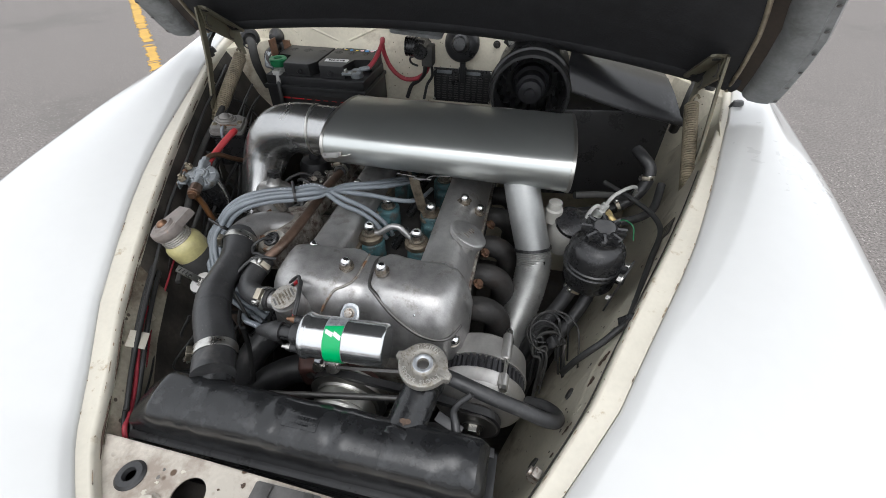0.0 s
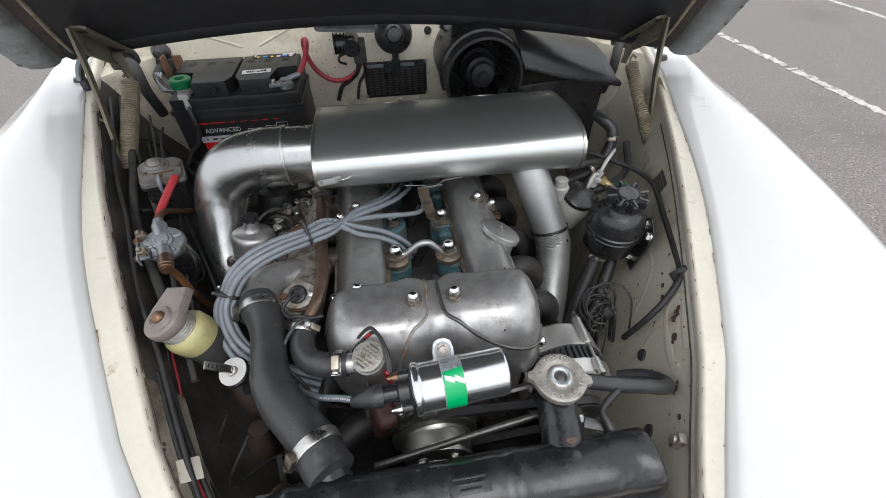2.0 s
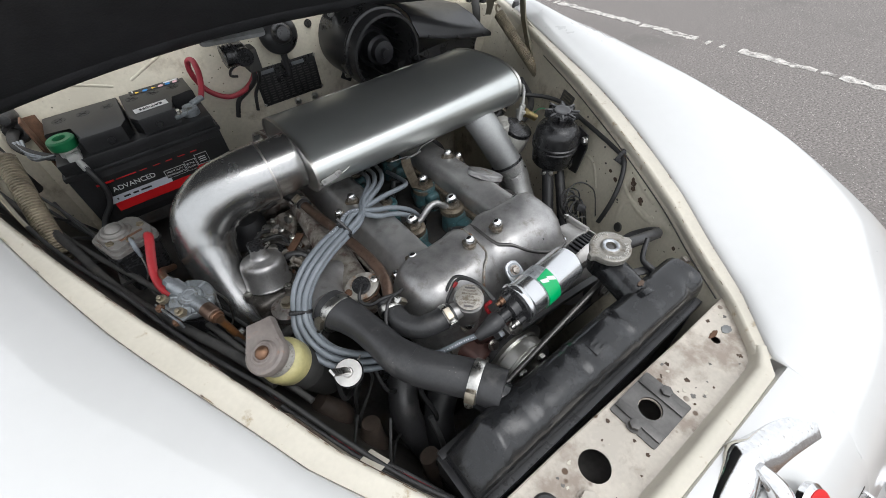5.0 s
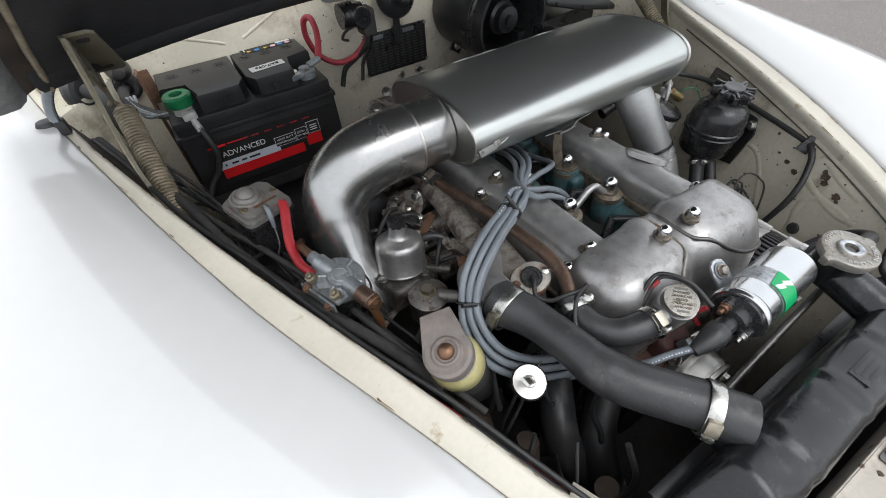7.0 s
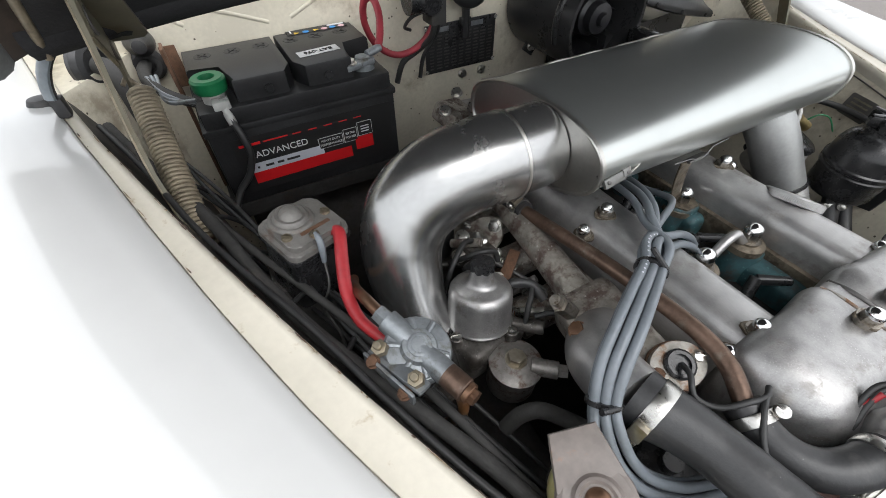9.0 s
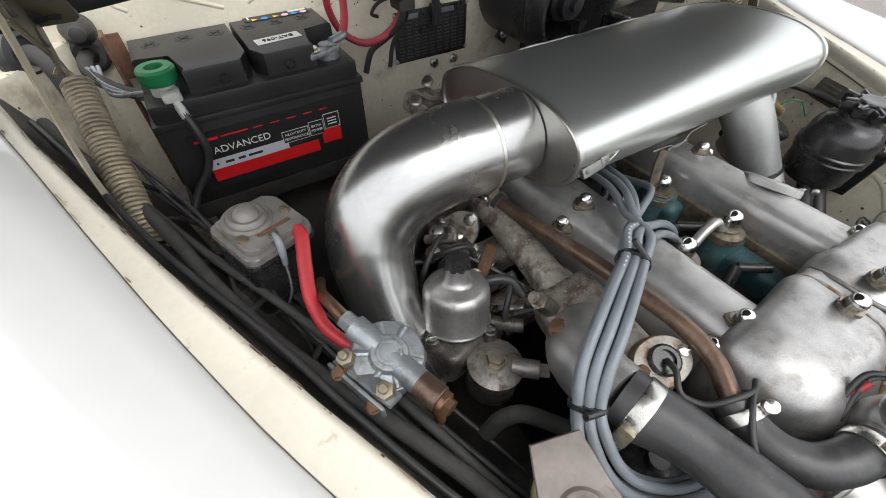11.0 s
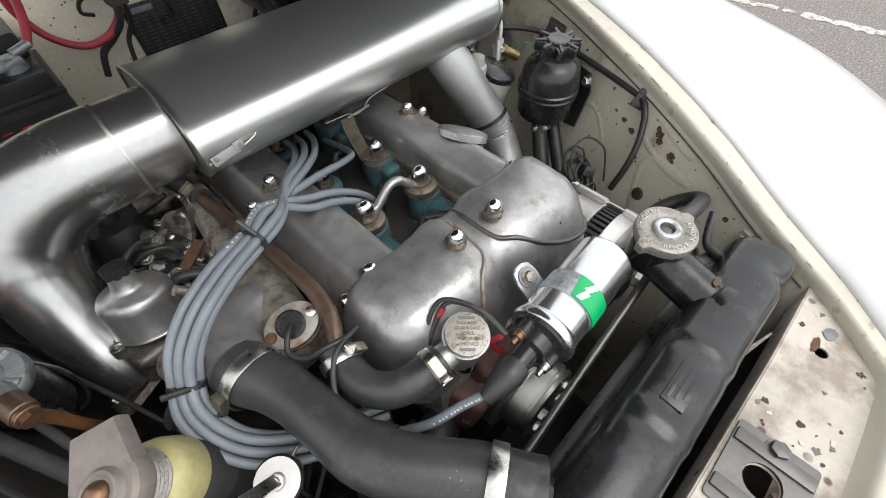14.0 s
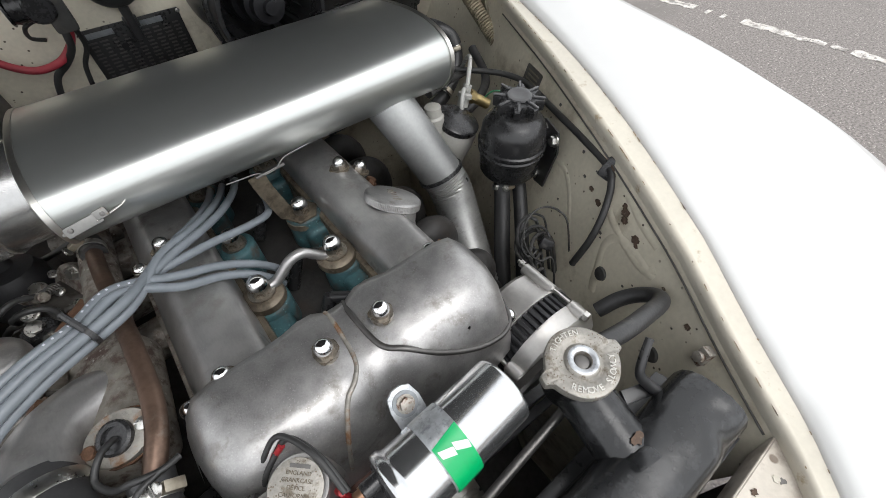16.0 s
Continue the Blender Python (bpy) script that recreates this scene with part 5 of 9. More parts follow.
def tank_row(x):
    end = min((0.42 + 0.58 * min(1, (x + 0.226) / 0.045)) if x < -0.181 else 1.0, 0.60 + 0.40 * min(1.0, (0.213 - x) / 0.012) ** 0.5)
    swage = -0.0013 * sum(math.exp(-((x - c) / 0.0045) ** 2) for c in (-0.135, -0.045, 0.040)) + 0.0012 * sum(math.exp(-((x - c) / 0.006) ** 2) for c in (-0.122, -0.032, 0.053))
    dent = -0.010 * math.exp(-((x - 0.178) / 0.013) ** 2) - 0.006 * math.exp(-((x + 0.165) / 0.012) ** 2)
    prof = [(-0.047, -0.062), (-0.0472, -0.040), (-0.0468, -0.020), (-0.0448, -0.008), (-0.039, 0.001), (-0.029, 0.007), (-0.012, 0.0103), (0.006, 0.0112), (0.022, 0.0103), (0.034, 0.006), (0.042, -0.002), (0.0458, -0.014), (0.0468, -0.034), (0.047, -0.062)]
    row = []
    for yy, zz in prof:
        z = -0.062 + (zz + 0.062) * end
        k = 1.0 if zz > -0.05 else 0.0
        dd = dent * math.exp(-((yy + 0.036) / 0.017) ** 2) * k
        wob = 0.0022 * noise.noise(Vector((x * 16, yy * 22, zz * 22))) * k
        row.append((x, 0.176 + 0.68 * yy * (0.93 + 0.07 * end) * (1 + (swage + wob) * 12 * (1 if yy < 0 else 0.6)), 0.941 - LEANS * x * 0.5 + z + (swage + wob + dd) * (1 if zz > -0.035 else 0.2)))
    return row


bm = B()
loft(bm, [tank_row(x) for x in RX])
tank = part("top_tank", bm, "black_tank", rad, "black enamelled pressed top tank", 40)
bm = B()
box(bm, (0.002, 0.1740, 0.9520), (0.042, 0.019, 0.0018), 0.0008, Euler((radians(5), 0, 0)).to_matrix())
plate = part("makers_plate", bm, "black_tank", tank, "black embossed plate with illegible lettering")
for k, w in enumerate((0.034, 0.030, 0.022)):
    bm = B()
    box(bm, (0.002, 0.1795 - 0.0056 * k, 0.9533 - 0.0005 * k), (w, 0.0034, 0.0009), 0.0003, Euler((radians(5), 0, 0)).to_matrix())
    part("embossed_bar", bm, "black_tank", plate)
bm = B()
box(bm, (-0.006, 0.1405, 0.8815), (0.452, 0.009, 0.003), 0.001)
box(bm, (-0.006, 0.1370, 0.8765), (0.452, 0.002, 0.013), 0.0005)
part("front_flange", bm, "black_gloss", rad, "black folded steel flange")
bm = B()
box(bm, (-0.006, 0.213, 0.8815), (0.45, 0.012, 0.004), 0.001)
part("rear_flange", bm, "black_gloss", rad)
for x in (0.2185, -0.2305):
    bm = B()
    box(bm, (x, 0.177, 0.68), (0.010, 0.075, 0.40), 0.002)
    part("side_frame", bm, "black_gloss", rad, "black side channel")
bm = B()
box(bm, (-0.006, 0.177, 0.60), (0.43, 0.05, 0.55), 0.003)
part("core", bm, "bay_dark", rad, "dark finned core")
for k in range(42):
    bm = B()
    box(bm, (-0.006, 0.177, 0.49 + 0.009 * k), (0.428, 0.056, 0.0012))
    part("core_fin", bm, "fins", rad)
# filler
bm = B()
tube(bm, [(0.108, 0.168, 0.924), (0.111, 0.186, 0.927), (0.116, 0.215, 0.932), (0.120, 0.240, 0.936), (0.1225, 0.256, 0.937)], 0.0232, 32, 5)
lathe(bm, (0.1105, 0.184, 0.9265), (0.116, 0.215, 0.932), [(0, 0.0232), (0, 0.0278), (0.006, 0.0268), (0.012, 0.0232)], 20)
lathe(bm, (0.1225, 0.260, 0.925), (0.1225, 0.2580, 0.974), [(0, 0), (0, 0.0215), (0.004, 0.0245), (0.036, 0.0250), (0.040, 0.0270), (0.046, 0.0270), (0.046, 0)], 36)
part("neck", bm, "black_tank", rad, "black filler neck", 60)
bm = B()
rng = random.Random(5)
prism(bm, [(0.007 * rng.uniform(0.5, 1.2) * math.cos(a), 0.004 * rng.uniform(0.5, 1.2) * math.sin(a)) for a in np.linspace(0, 6.0, 13)], along((0.116, 0.196, 0.9535), (0.0, -0.2, 1)), 0.0006)
part("rust_patch", bm, "rust_patch", rad, "rust where the neck meets the tank")
cz = Vector((-0.02, -0.06, 1)).normalized()
cx = (Vector((0.97, -0.25, 0)) - cz * Vector((0.97, -0.25, 0)).dot(cz)).normalized()
capm = Matrix(((*cx, 0), (*cz.cross(cx), 0), (*cz, 0), (0, 0, 0, 1))).transposed()
capm.translation = (0.1220, 0.2575, 0.9715)
bm = B()
n = 120
rings = []
for z, k in ((-0.006, 0.965), (-0.001, 1.0), (0.003, 1.0), (0.0046, 0.985), (0.0052, 0.955), (0.0050, 0.62), (0.0042, 0.58), (0.0042, 0.50), (0.0066, 0.46), (0.0072, 0.42), (0.0072, 0.34), (0.0062, 0.30), (0.0062, 0.245), (0.0010, 0.22), (0.0010, 0.0)):
    ring = []
    for i in range(n):
        a = 2 * math.pi * i / n
        ear = math.exp(-(math.sin(a) / 0.16) ** 4) + 0.25 * math.exp(-(math.sin(a) / 0.34) ** 2)
        r = 0.0292 * k + (0.0068 * min(1.0, ear) if k > 0.9 else 0)
        ring.append(bm.verts.new(capm @ Vector((r * math.cos(a), r * math.sin(a), z - (0.0015 * min(1, ear) if k > 0.94 else 0)))))
    rings.append(ring)
for a, b in zip(rings[:-1], rings[1:]):
    for i in range(n):
        bm.faces.new((a[i], a[(i + 1) % n], b[(i + 1) % n], b[i]))
bmesh.ops.remove_doubles(bm, verts=bm.verts, dist=0.00001)
bm.faces.new([e for e in rings[0]])
rcap = part("filler_cap", bm, "cap_metal", rad, "worn eared metal pressure cap with raised words", 40)
bm = B()
collar(bm, capm @ Vector((0, 0, 0.0040)), capm @ Vector((0, 0, 1)), [(0, 0.0074), (0, 0.0134), (0.0026, 0.0130), (0.0035, 0.0118), (0.0036, 0.0096), (0.0024, 0.0074)], 48)
part("centre_ring", bm, "galvanised", rcap, "dull bare metal ring")
bm = B()
lathe(bm, capm @ Vector((0, 0, 0.0012)), capm @ Vector((0, 0, 1)), [(0, 0), (0, 0.0066), (0.0020, 0.0060), (0.0024, 0.0045), (0.0024, 0)], 24)
part("rivet", bm, "steel_dark", rcap, "dull grey rivet")
for word, mid, step in (("TIGHTEN", 101, -10.5), ("REMOVE SLOWLY", 281, 10.5)):
    for i, ch in enumerate(word):
        if ch != " ":
            a = radians(mid + step * (i - (len(word) - 1) / 2))
            words("raised_letter", ch, capm @ Matrix.Translation((0.0232 * math.cos(a), 0.0232 * math.sin(a), 0.0056)) @ Matrix.Rotation(a + (-math.pi / 2 if step < 0 else math.pi / 2), 4, "Z"), 0.0068, "cap_letter", rcap)
cable("overflow_hook", [(0.176, 0.196, 0.925), (0.170, 0.214, 0.934), (0.166, 0.224, 0.944), (0.172, 0.230, 0.956), (0.184, 0.236, 0.968)], [0.006, 0.005, 0.0042, 0.004, 0.0036], "black_gloss", rad, "black hooked rod")
bm = B()
box(bm, (0.162, 0.216, 0.928), (0.034, 0.012, 0.004), 0.001, Euler((0.3, 0.1, -0.35)).to_matrix())
part("stay_plate", bm, "black_gloss", rad, "black bent stay plate")

# ---------------------------------------------------------------- main hose
hose = thing("radiator_hose", "thick black rubber radiator hose with metal clamps", "hose", (-0.2, 0.33, 0.93))
cable("hose", [(-0.241, 0.447, 0.9495), (-0.2380, 0.434, 0.9500), (-0.2285, 0.412, 0.9505), (-0.2210, 0.386, 0.9505), (-0.2145, 0.350, 0.9510), (-0.2085, 0.319, 0.9480), (-0.1930, 0.290, 0.9460), (-0.1735, 0.265, 0.9440), (-0.157, 0.245, 0.9420), (-0.1465, 0.226, 0.9425), (-0.135, 0.207, 0.942)],
      [0.0265, 0.0262, 0.0234, 0.0214, 0.0214, 0.0234, 0.0242, 0.0243, 0.0246, 0.0254, 0.0258], "rubber", hose, "", 32, 8)
cable("upper_sleeve", [(-0.2110, 0.329, 0.9490), (-0.2065, 0.315, 0.9477), (-0.1995, 0.302, 0.9468)], [0.0226, 0.0242, 0.0243], "rubber", hose, "moulded step in the hose", 32, 5)
clamp_on(hose, (-0.2380, 0.432, 0.9482), (0.22, -0.97, -0.06), 0.0268, 0.0125, (-0.80, -0.1, 0.25))
clamp_on(hose, (-0.1520, 0.2360, 0.9422), (0.52, -0.85, 0.0), 0.0258, 0.013, (-0.75, -0.55, 0.45))
cable("tank_spout", [(-0.152, 0.230, 0.931), (-0.140, 0.206, 0.924), (-0.128, 0.182, 0.915)], 0.0235, "black_tank", hose, "black tank outlet", 20)


# ---------------------------------------------------------------- ignition coil and leads
coil = thing("ignition_coil", "shiny silver ignition coil with a green label", "ignition coil", (0.01, 0.281, 0.93))
CA, CB = Vector((-0.0435, 0.2805, 0.9545)), Vector((0.0670, 0.2860, 0.9560))
cd = (CB - CA).normalized()
L = (CB - CA).length
bm = B()
lathe(bm, CA, CB, [(0, 0.0235), (0, 0.0290), (0.001, 0.0300), (0.0025, 0.0306), (0.006, 0.0306), (0.0085, 0.0294), (0.0095, 0.0286), (0.011, 0.0282), (L - 0.0035, 0.0282), (L - 0.0012, 0.0275), (L, 0.0260), (L, 0)], 64)
part("can", bm, "coil_can", coil, "bright drawn metal can")
# galvanised strap round the can with its tab on the front cover
cback = (Vector((0, 1, 0)) - cd * cd.y).normalized()
cup = cd.cross(cback).normalized()
cup = cup if cup.z > 0 else -cup


def on_can(r, angle, z):
    """A point on the can: angle in degrees from its front over its top, z metres along it."""
    return CA + cd * z + (-cback * math.cos(radians(angle)) + cup * math.sin(radians(angle))) * r


def can_sheet(bm, r, corners, thick=0.0003, k=10):
    """A sheet bent round the can over a four-cornered patch of (angle, along)."""
    (a0, z0), (a1, z1), (a2, z2), (a3, z3) = corners
    rows = []
    for i in range(k + 1):
        f = i / k
        rows.append([on_can(r, a0 + (a3 - a0) * f, z0 + (z3 - z0) * f), on_can(r, a1 + (a2 - a1) * f, z1 + (z2 - z1) * f)])
    shell(bm, rows, thick)


bm = B()
can_sheet(bm, 0.0285, [(-70, 0.0335), (-70, 0.0585), (215, 0.0585), (215, 0.0335)], 0.0011, 48)
strap = part("mounting_strap", bm, "galvanised", coil, "dull galvanised coil strap", 60)
bm = B()
can_sheet(bm, 0.0297, [(84, 0.0345), (91, 0.0580), (-62, 0.0583), (-60, 0.0350)], 0.0003, 40)
lab = part("label_band", bm, "green_label", strap, "green label with white chevrons", 60)
for c in ([(77, 0.0362), (66, 0.0365), (58, 0.0462), (69, 0.0470)], [(74, 0.0478), (63, 0.0470), (52, 0.0570), (63, 0.0578)], [(-34, 0.0365), (-34, 0.0385), (-46, 0.0387), (-46, 0.0367)]):
    bm = B()
    can_sheet(bm, 0.0301, c, 0.0002, 8)
    part("chevron", bm, "white_label", lab, "white printed chevron", 60)
tabm = along((-0.001, 0.327, 0.9505), (0, -0.62, 0.78))
bm = B()
prism(bm, [(-0.0125, -0.032), (0.0125, -0.032), (0.0135, 0.002), (0.0105, 0.0125), (0.004, 0.0160), (-0.004, 0.0160), (-0.0105, 0.0125), (-0.0135, 0.002)], tabm, 0.003, 0.0008)
part("bracket_tab", bm, "galvanised", strap, "rounded galvanised mounting tab")
bm = B()
lathe(bm, tabm @ Vector((0, 0.002, 0.003)), tabm @ Vector((0, 0.002, 1)), [(0, 0), (0, 0.0105), (0.0016, 0.0105), (0.0016, 0)], 24)
part("washer", bm, "zinc", strap, "plain washer")
place(strap, "bracket_bolt", hex_bolt, "rusty_plated", tabm @ Vector((0, 0.002, 0.0055)), (0, -0.62, 0.78), "", 10, 0.8)
bm = B()
lathe(bm, CA + cd * 0.004, CA - cd, [(0, 0), (0, 0.0265), (0.0035, 0.0262), (0.006, 0.0245), (0.0085, 0.0175), (0.020, 0.0165), (0.022, 0.0105), (0.044, 0.0098), (0.044, 0)], 36)
part("tower", bm, "black_plastic", coil, "black moulded terminal end")
for ang, mt in ((125, "copper_bright"), (-22, "bolt")):
    bm = B()
    p = on_can(0.0185, ang, 0.0)
    rod(bm, p, p - cd * 0.015, 0.0062, 16, None, 0.0008)
    post = part("terminal_post", bm, "black_plastic", coil)
    bm = B()
    lathe(bm, p - cd * 0.015, p - cd, [(0, 0), (0, 0.0058), (0.0012, 0.0058), (0.0012, 0.0048), (0.006, 0.0048), (0.006, 0.0028), (0.012, 0.0026), (0.0125, 0)], 12)
    part("terminal_nut", bm, mt, post, "plated terminal nut")
bm = B()
tube(bm, [CA - cd * 0.034, CA - cd * 0.044, CA - cd * 0.057 + Vector((0, 0.001, -0.003)), CA - cd * 0.070 + Vector((0, 0.003, -0.008))], [0.0128, 0.0132, 0.0100, 0.0064], 20, 5)
part("boot", bm, "rubber", coil, "black rubber boot")

leads = thing("ignition_leads", "bundle of blue-grey silicone ignition leads with cable ties", "cable", (-0.2, 0.5, 0.9))
cable("coil_lead", [CA - cd * 0.062 + Vector((0, 0.002, -0.006)), (-0.128, 0.291, 0.938), (-0.155, 0.303, 0.925), (-0.180, 0.325, 0.905), (-0.2, 0.35, 0.87)], 0.0042, "grey_cable", leads, "", 12)
ends = [((0.020, 0.72, 0.905), (0.016, 0.665, 0.922), (0.004, 0.618, 0.942), (-0.025, 0.597, 0.956), (-0.070, 0.577, 0.974)),
        ((0.000, 0.73, 0.925), (-0.014, 0.680, 0.944), (-0.038, 0.632, 0.962), (-0.066, 0.598, 0.976), (-0.098, 0.570, 0.987)),
        ((-0.018, 0.73, 0.925), (-0.030, 0.680, 0.946), (-0.052, 0.632, 0.966), (-0.076, 0.600, 0.980), (-0.104, 0.572, 0.991)),
        ((-0.014, 0.552, 0.908), (-0.022, 0.552, 0.926), (-0.040, 0.553, 0.946), (-0.066, 0.553, 0.964), (-0.098, 0.549, 0.980)),
        ((-0.022, 0.540, 0.908), (-0.030, 0.540, 0.925), (-0.046, 0.544, 0.942), (-0.070, 0.546, 0.957), (-0.100, 0.541, 0.973)),
        ((-0.034, 0.73, 0.925), (-0.044, 0.680, 0.946), (-0.064, 0.635, 0.964), (-0.086, 0.603, 0.977), (-0.110, 0.572, 0.986))]
route = [((-0.138, 0.538, 0.997), 0.0056, 0.007), ((-0.170, 0.517, 0.9995), 0.0042, 0.009), ((-0.206, 0.498, 1.003), 0.0052, 0.007), ((-0.239, 0.480, 0.999), 0.0058, 0.006), ((-0.263, 0.466, 0.985), 0.0054, 0.007), ((-0.277, 0.4525, 0.9660), 0.0042, 0.009),
         ((-0.285, 0.436, 0.953), 0.0056, 0.007), ((-0.283, 0.416, 0.931), 0.0066, 0.006), ((-0.270, 0.396, 0.911), 0.0070, 0.006), ((-0.242, 0.377, 0.894), 0.0066, 0.006), ((-0.205, 0.365, 0.878), 0.0060, 0.006), ((-0.17, 0.355, 0.865), 0.006, 0.006)]
printed = []
for k, e in enumerate(ends):
    pts = [Vector(p) for p in e]
    for i, (c, spread, stack) in enumerate(route):
        a, b = Vector(route[max(i - 1, 0)][0]), Vector(route[min(i + 1, len(route) - 1)][0])
        run = (b - a).normalized()
        lift = (Vector((-0.45, -0.35, 0.8)) - run * Vector((-0.45, -0.35, 0.8)).dot(run)).normalized()
        pts.append(Vector(c) - run.cross(lift) * (spread + 0.0036) * (k % 3 - 1) + lift * (stack * 0.3 + 0.0024) * (1 if k // 3 else -1))
    printed.append(pts)
    cable("plug_lead", pts, 0.0043, "grey_cable", leads, "", 12, 7)
for c, d in (((-0.170, 0.517, 0.9995), (-0.86, -0.50, 0.07)), ((-0.277, 0.4525, 0.9660), (-0.44, -0.52, -0.72))):
    bm = B()
    dv = Vector(d).normalized()
    cv = Vector(c)
    lathe(bm, cv - dv * 0.002, cv + dv, [(0, 0.0138), (0, 0.0150), (0.004, 0.0150), (0.004, 0.0138)], 24, (1.0, 0.84))
    tie = part("cable_tie", bm, "black_plastic", leads, "black plastic cable tie")
    s = dv.orthogonal().normalized()
    s = (Vector((0.3, -0.6, 0.7)) - dv * Vector((0.3, -0.6, 0.7)).dot(dv)).normalized()
    bm = B()
    rod(bm, cv + s * 0.0118, cv + s * 0.0118 + dv.cross(s) * 0.020, 0.0026, 8)
    part("tie_head", bm, "black_plastic", tie)

def print_along(points, i0, i1, count):
    """Small pale bars of print along a lead."""
    path = spline(points, 20)
    for k in range(count):
        f = i0 + (i1 - i0) * k / count
        i = int(f * (len(path) - 2))
        p, t = path[i], (path[i + 1] - path[i]).normalized()
        s = (Vector((-0.35, -0.45, 0.8)) - t * Vector((-0.35, -0.45, 0.8)).dot(t)).normalized()
        m = Matrix((( *t, 0), (*s.cross(t), 0), (*s, 0), (0, 0, 0, 1))).transposed()
        m.translation = p + s * 0.0042
        bm = B()
        box(bm, (0, 0, 0), (0.0017, 0.0016, 0.0003))
        bmesh.ops.transform(bm, matrix=m, verts=bm.verts)
        part("print_bar", bm, "silver_label", leads)


print_along([CA - cd * 0.062 + Vector((0, 0.002, -0.006)), (-0.128, 0.291, 0.938), (-0.155, 0.303, 0.925), (-0.180, 0.325, 0.905), (-0.2, 0.35, 0.87)], 0.12, 0.5, 13)
for q, i0, i1 in ((printed[0], 0.44, 0.56), (printed[2], 0.62, 0.74), (printed[3], 0.30, 0.42)):
    print_along(q, i0, i1, 12)

# thin wires round the coil and breather
wires = thing("engine_wiring", "thin black and red wires by the coil", "wiring", (-0.06, 0.33, 0.95))
cable("wire", [(-0.066, 0.299, 0.966), (-0.070, 0.326, 0.978), (-0.082, 0.352, 0.975), (-0.098, 0.352, 0.962), (-0.112, 0.347, 0.948), (-0.115, 0.345, 0.92)], 0.0024, "black_cable", wires)
cable("wire", [(-0.068, 0.299, 0.968), (-0.072, 0.328, 0.981), (-0.086, 0.356, 0.979), (-0.104, 0.356, 0.962), (-0.114, 0.35, 0.945), (-0.118, 0.347, 0.92)], 0.0022, "black_cable", wires)
cable("red_wire", [(-0.088, 0.352, 0.972), (-0.101, 0.3535, 0.957), (-0.110, 0.350, 0.945)], 0.0026, "red_wire", wires, "red insulated wire")
cable("red_wire", [(-0.070, 0.302, 0.963), (-0.073, 0.308, 0.950), (-0.071, 0.305, 0.938), (-0.066, 0.3, 0.93)], 0.0028, "red_wire", wires, "red insulated wire")
cable("sender_wire", [(-0.1885, 0.447, 0.955), (-0.196, 0.436, 0.962), (-0.205, 0.422, 0.957), (-0.196, 0.407, 0.957), (-0.180, 0.398, 0.967), (-0.163, 0.394, 0.966), (-0.150, 0.398, 0.962)], 0.0026, "black_cable", wires)
cable("sender_wire", [(-0.163, 0.394, 0.966), (-0.180, 0.386, 0.967), (-0.197, 0.366, 0.955), (-0.196, 0.342, 0.945), (-0.182, 0.33, 0.925), (-0.17, 0.32, 0.9)], 0.0026, "black_cable", wires)

# ---------------------------------------------------------------- alternator and belt drive
alt = thing("alternator", "silver alternator with black ribbed middle", "alternator", (0.185, 0.345, 0.77))
AX = (0.1865, 0.812)


def flat_bar(bm, pts, across, w, t, steps=4):
    """A flat bar along a curve: across is the direction of its width."""
    path = spline(pts, steps)
    secs = []
    for i, p in enumerate(path):
        d = (path[min(i + 1, len(path) - 1)] - path[max(i - 1, 0)]).normalized()
        a = (Vector(across) - d * Vector(across).dot(d)).normalized()
        n = d.cross(a)
        secs.append([p + a * w / 2 + n * t / 2, p - a * w / 2 + n * t / 2, p - a * w / 2 - n * t / 2, p + a * w / 2 - n * t / 2])
    loft(bm, secs)


def turned_y(bm, x, y, z, profile, n=48):
    lathe(bm, (x, y, z), (x, y - 1, z), profile, n)


bm = B()
turned_y(bm, AX[0], 0.398, AX[1], [(0, 0), (0, 0.050), (0.004, 0.062), (0.010, 0.068), (0.040, 0.0695), (0.044, 0.0710), (0.048, 0.0710), (0.048, 0)])
part("rear_housing", bm, "alt_alloy", alt, "satin alloy rear housing")
bm = B()
turned_y(bm, AX[0], 0.352, AX[1], [(0, 0), (0, 0.0640), (0.026, 0.0640), (0.026, 0)])
part("stator", bm, "fins", alt, "black laminated stator")
for k in range(48):
    a = 2 * math.pi * k / 48
    bm = B()
    box(bm, (0, 0, 0), (0.0048, 0.024, 0.006), 0.001)
    bmesh.ops.transform(bm, matrix=Matrix.Translation((AX[0] + 0.0655 * math.cos(a), 0.339, AX[1] + 0.0655 * math.sin(a))) @ Matrix.Rotation(math.pi / 2 - a, 4, "Y"), verts=bm.verts)
    part("rib", bm, "fins", alt)
bm = B()
turned_y(bm, AX[0], 0.327, AX[1], [(0, 0), (0, 0.0710), (0.003, 0.0710), (0.007, 0.0695), (0.020, 0.0685), (0.026, 0.063), (0.033, 0.048), (0.036, 0.030), (0.036, 0)])
part("front_housing", bm, "alt_alloy", alt, "satin alloy front housing")
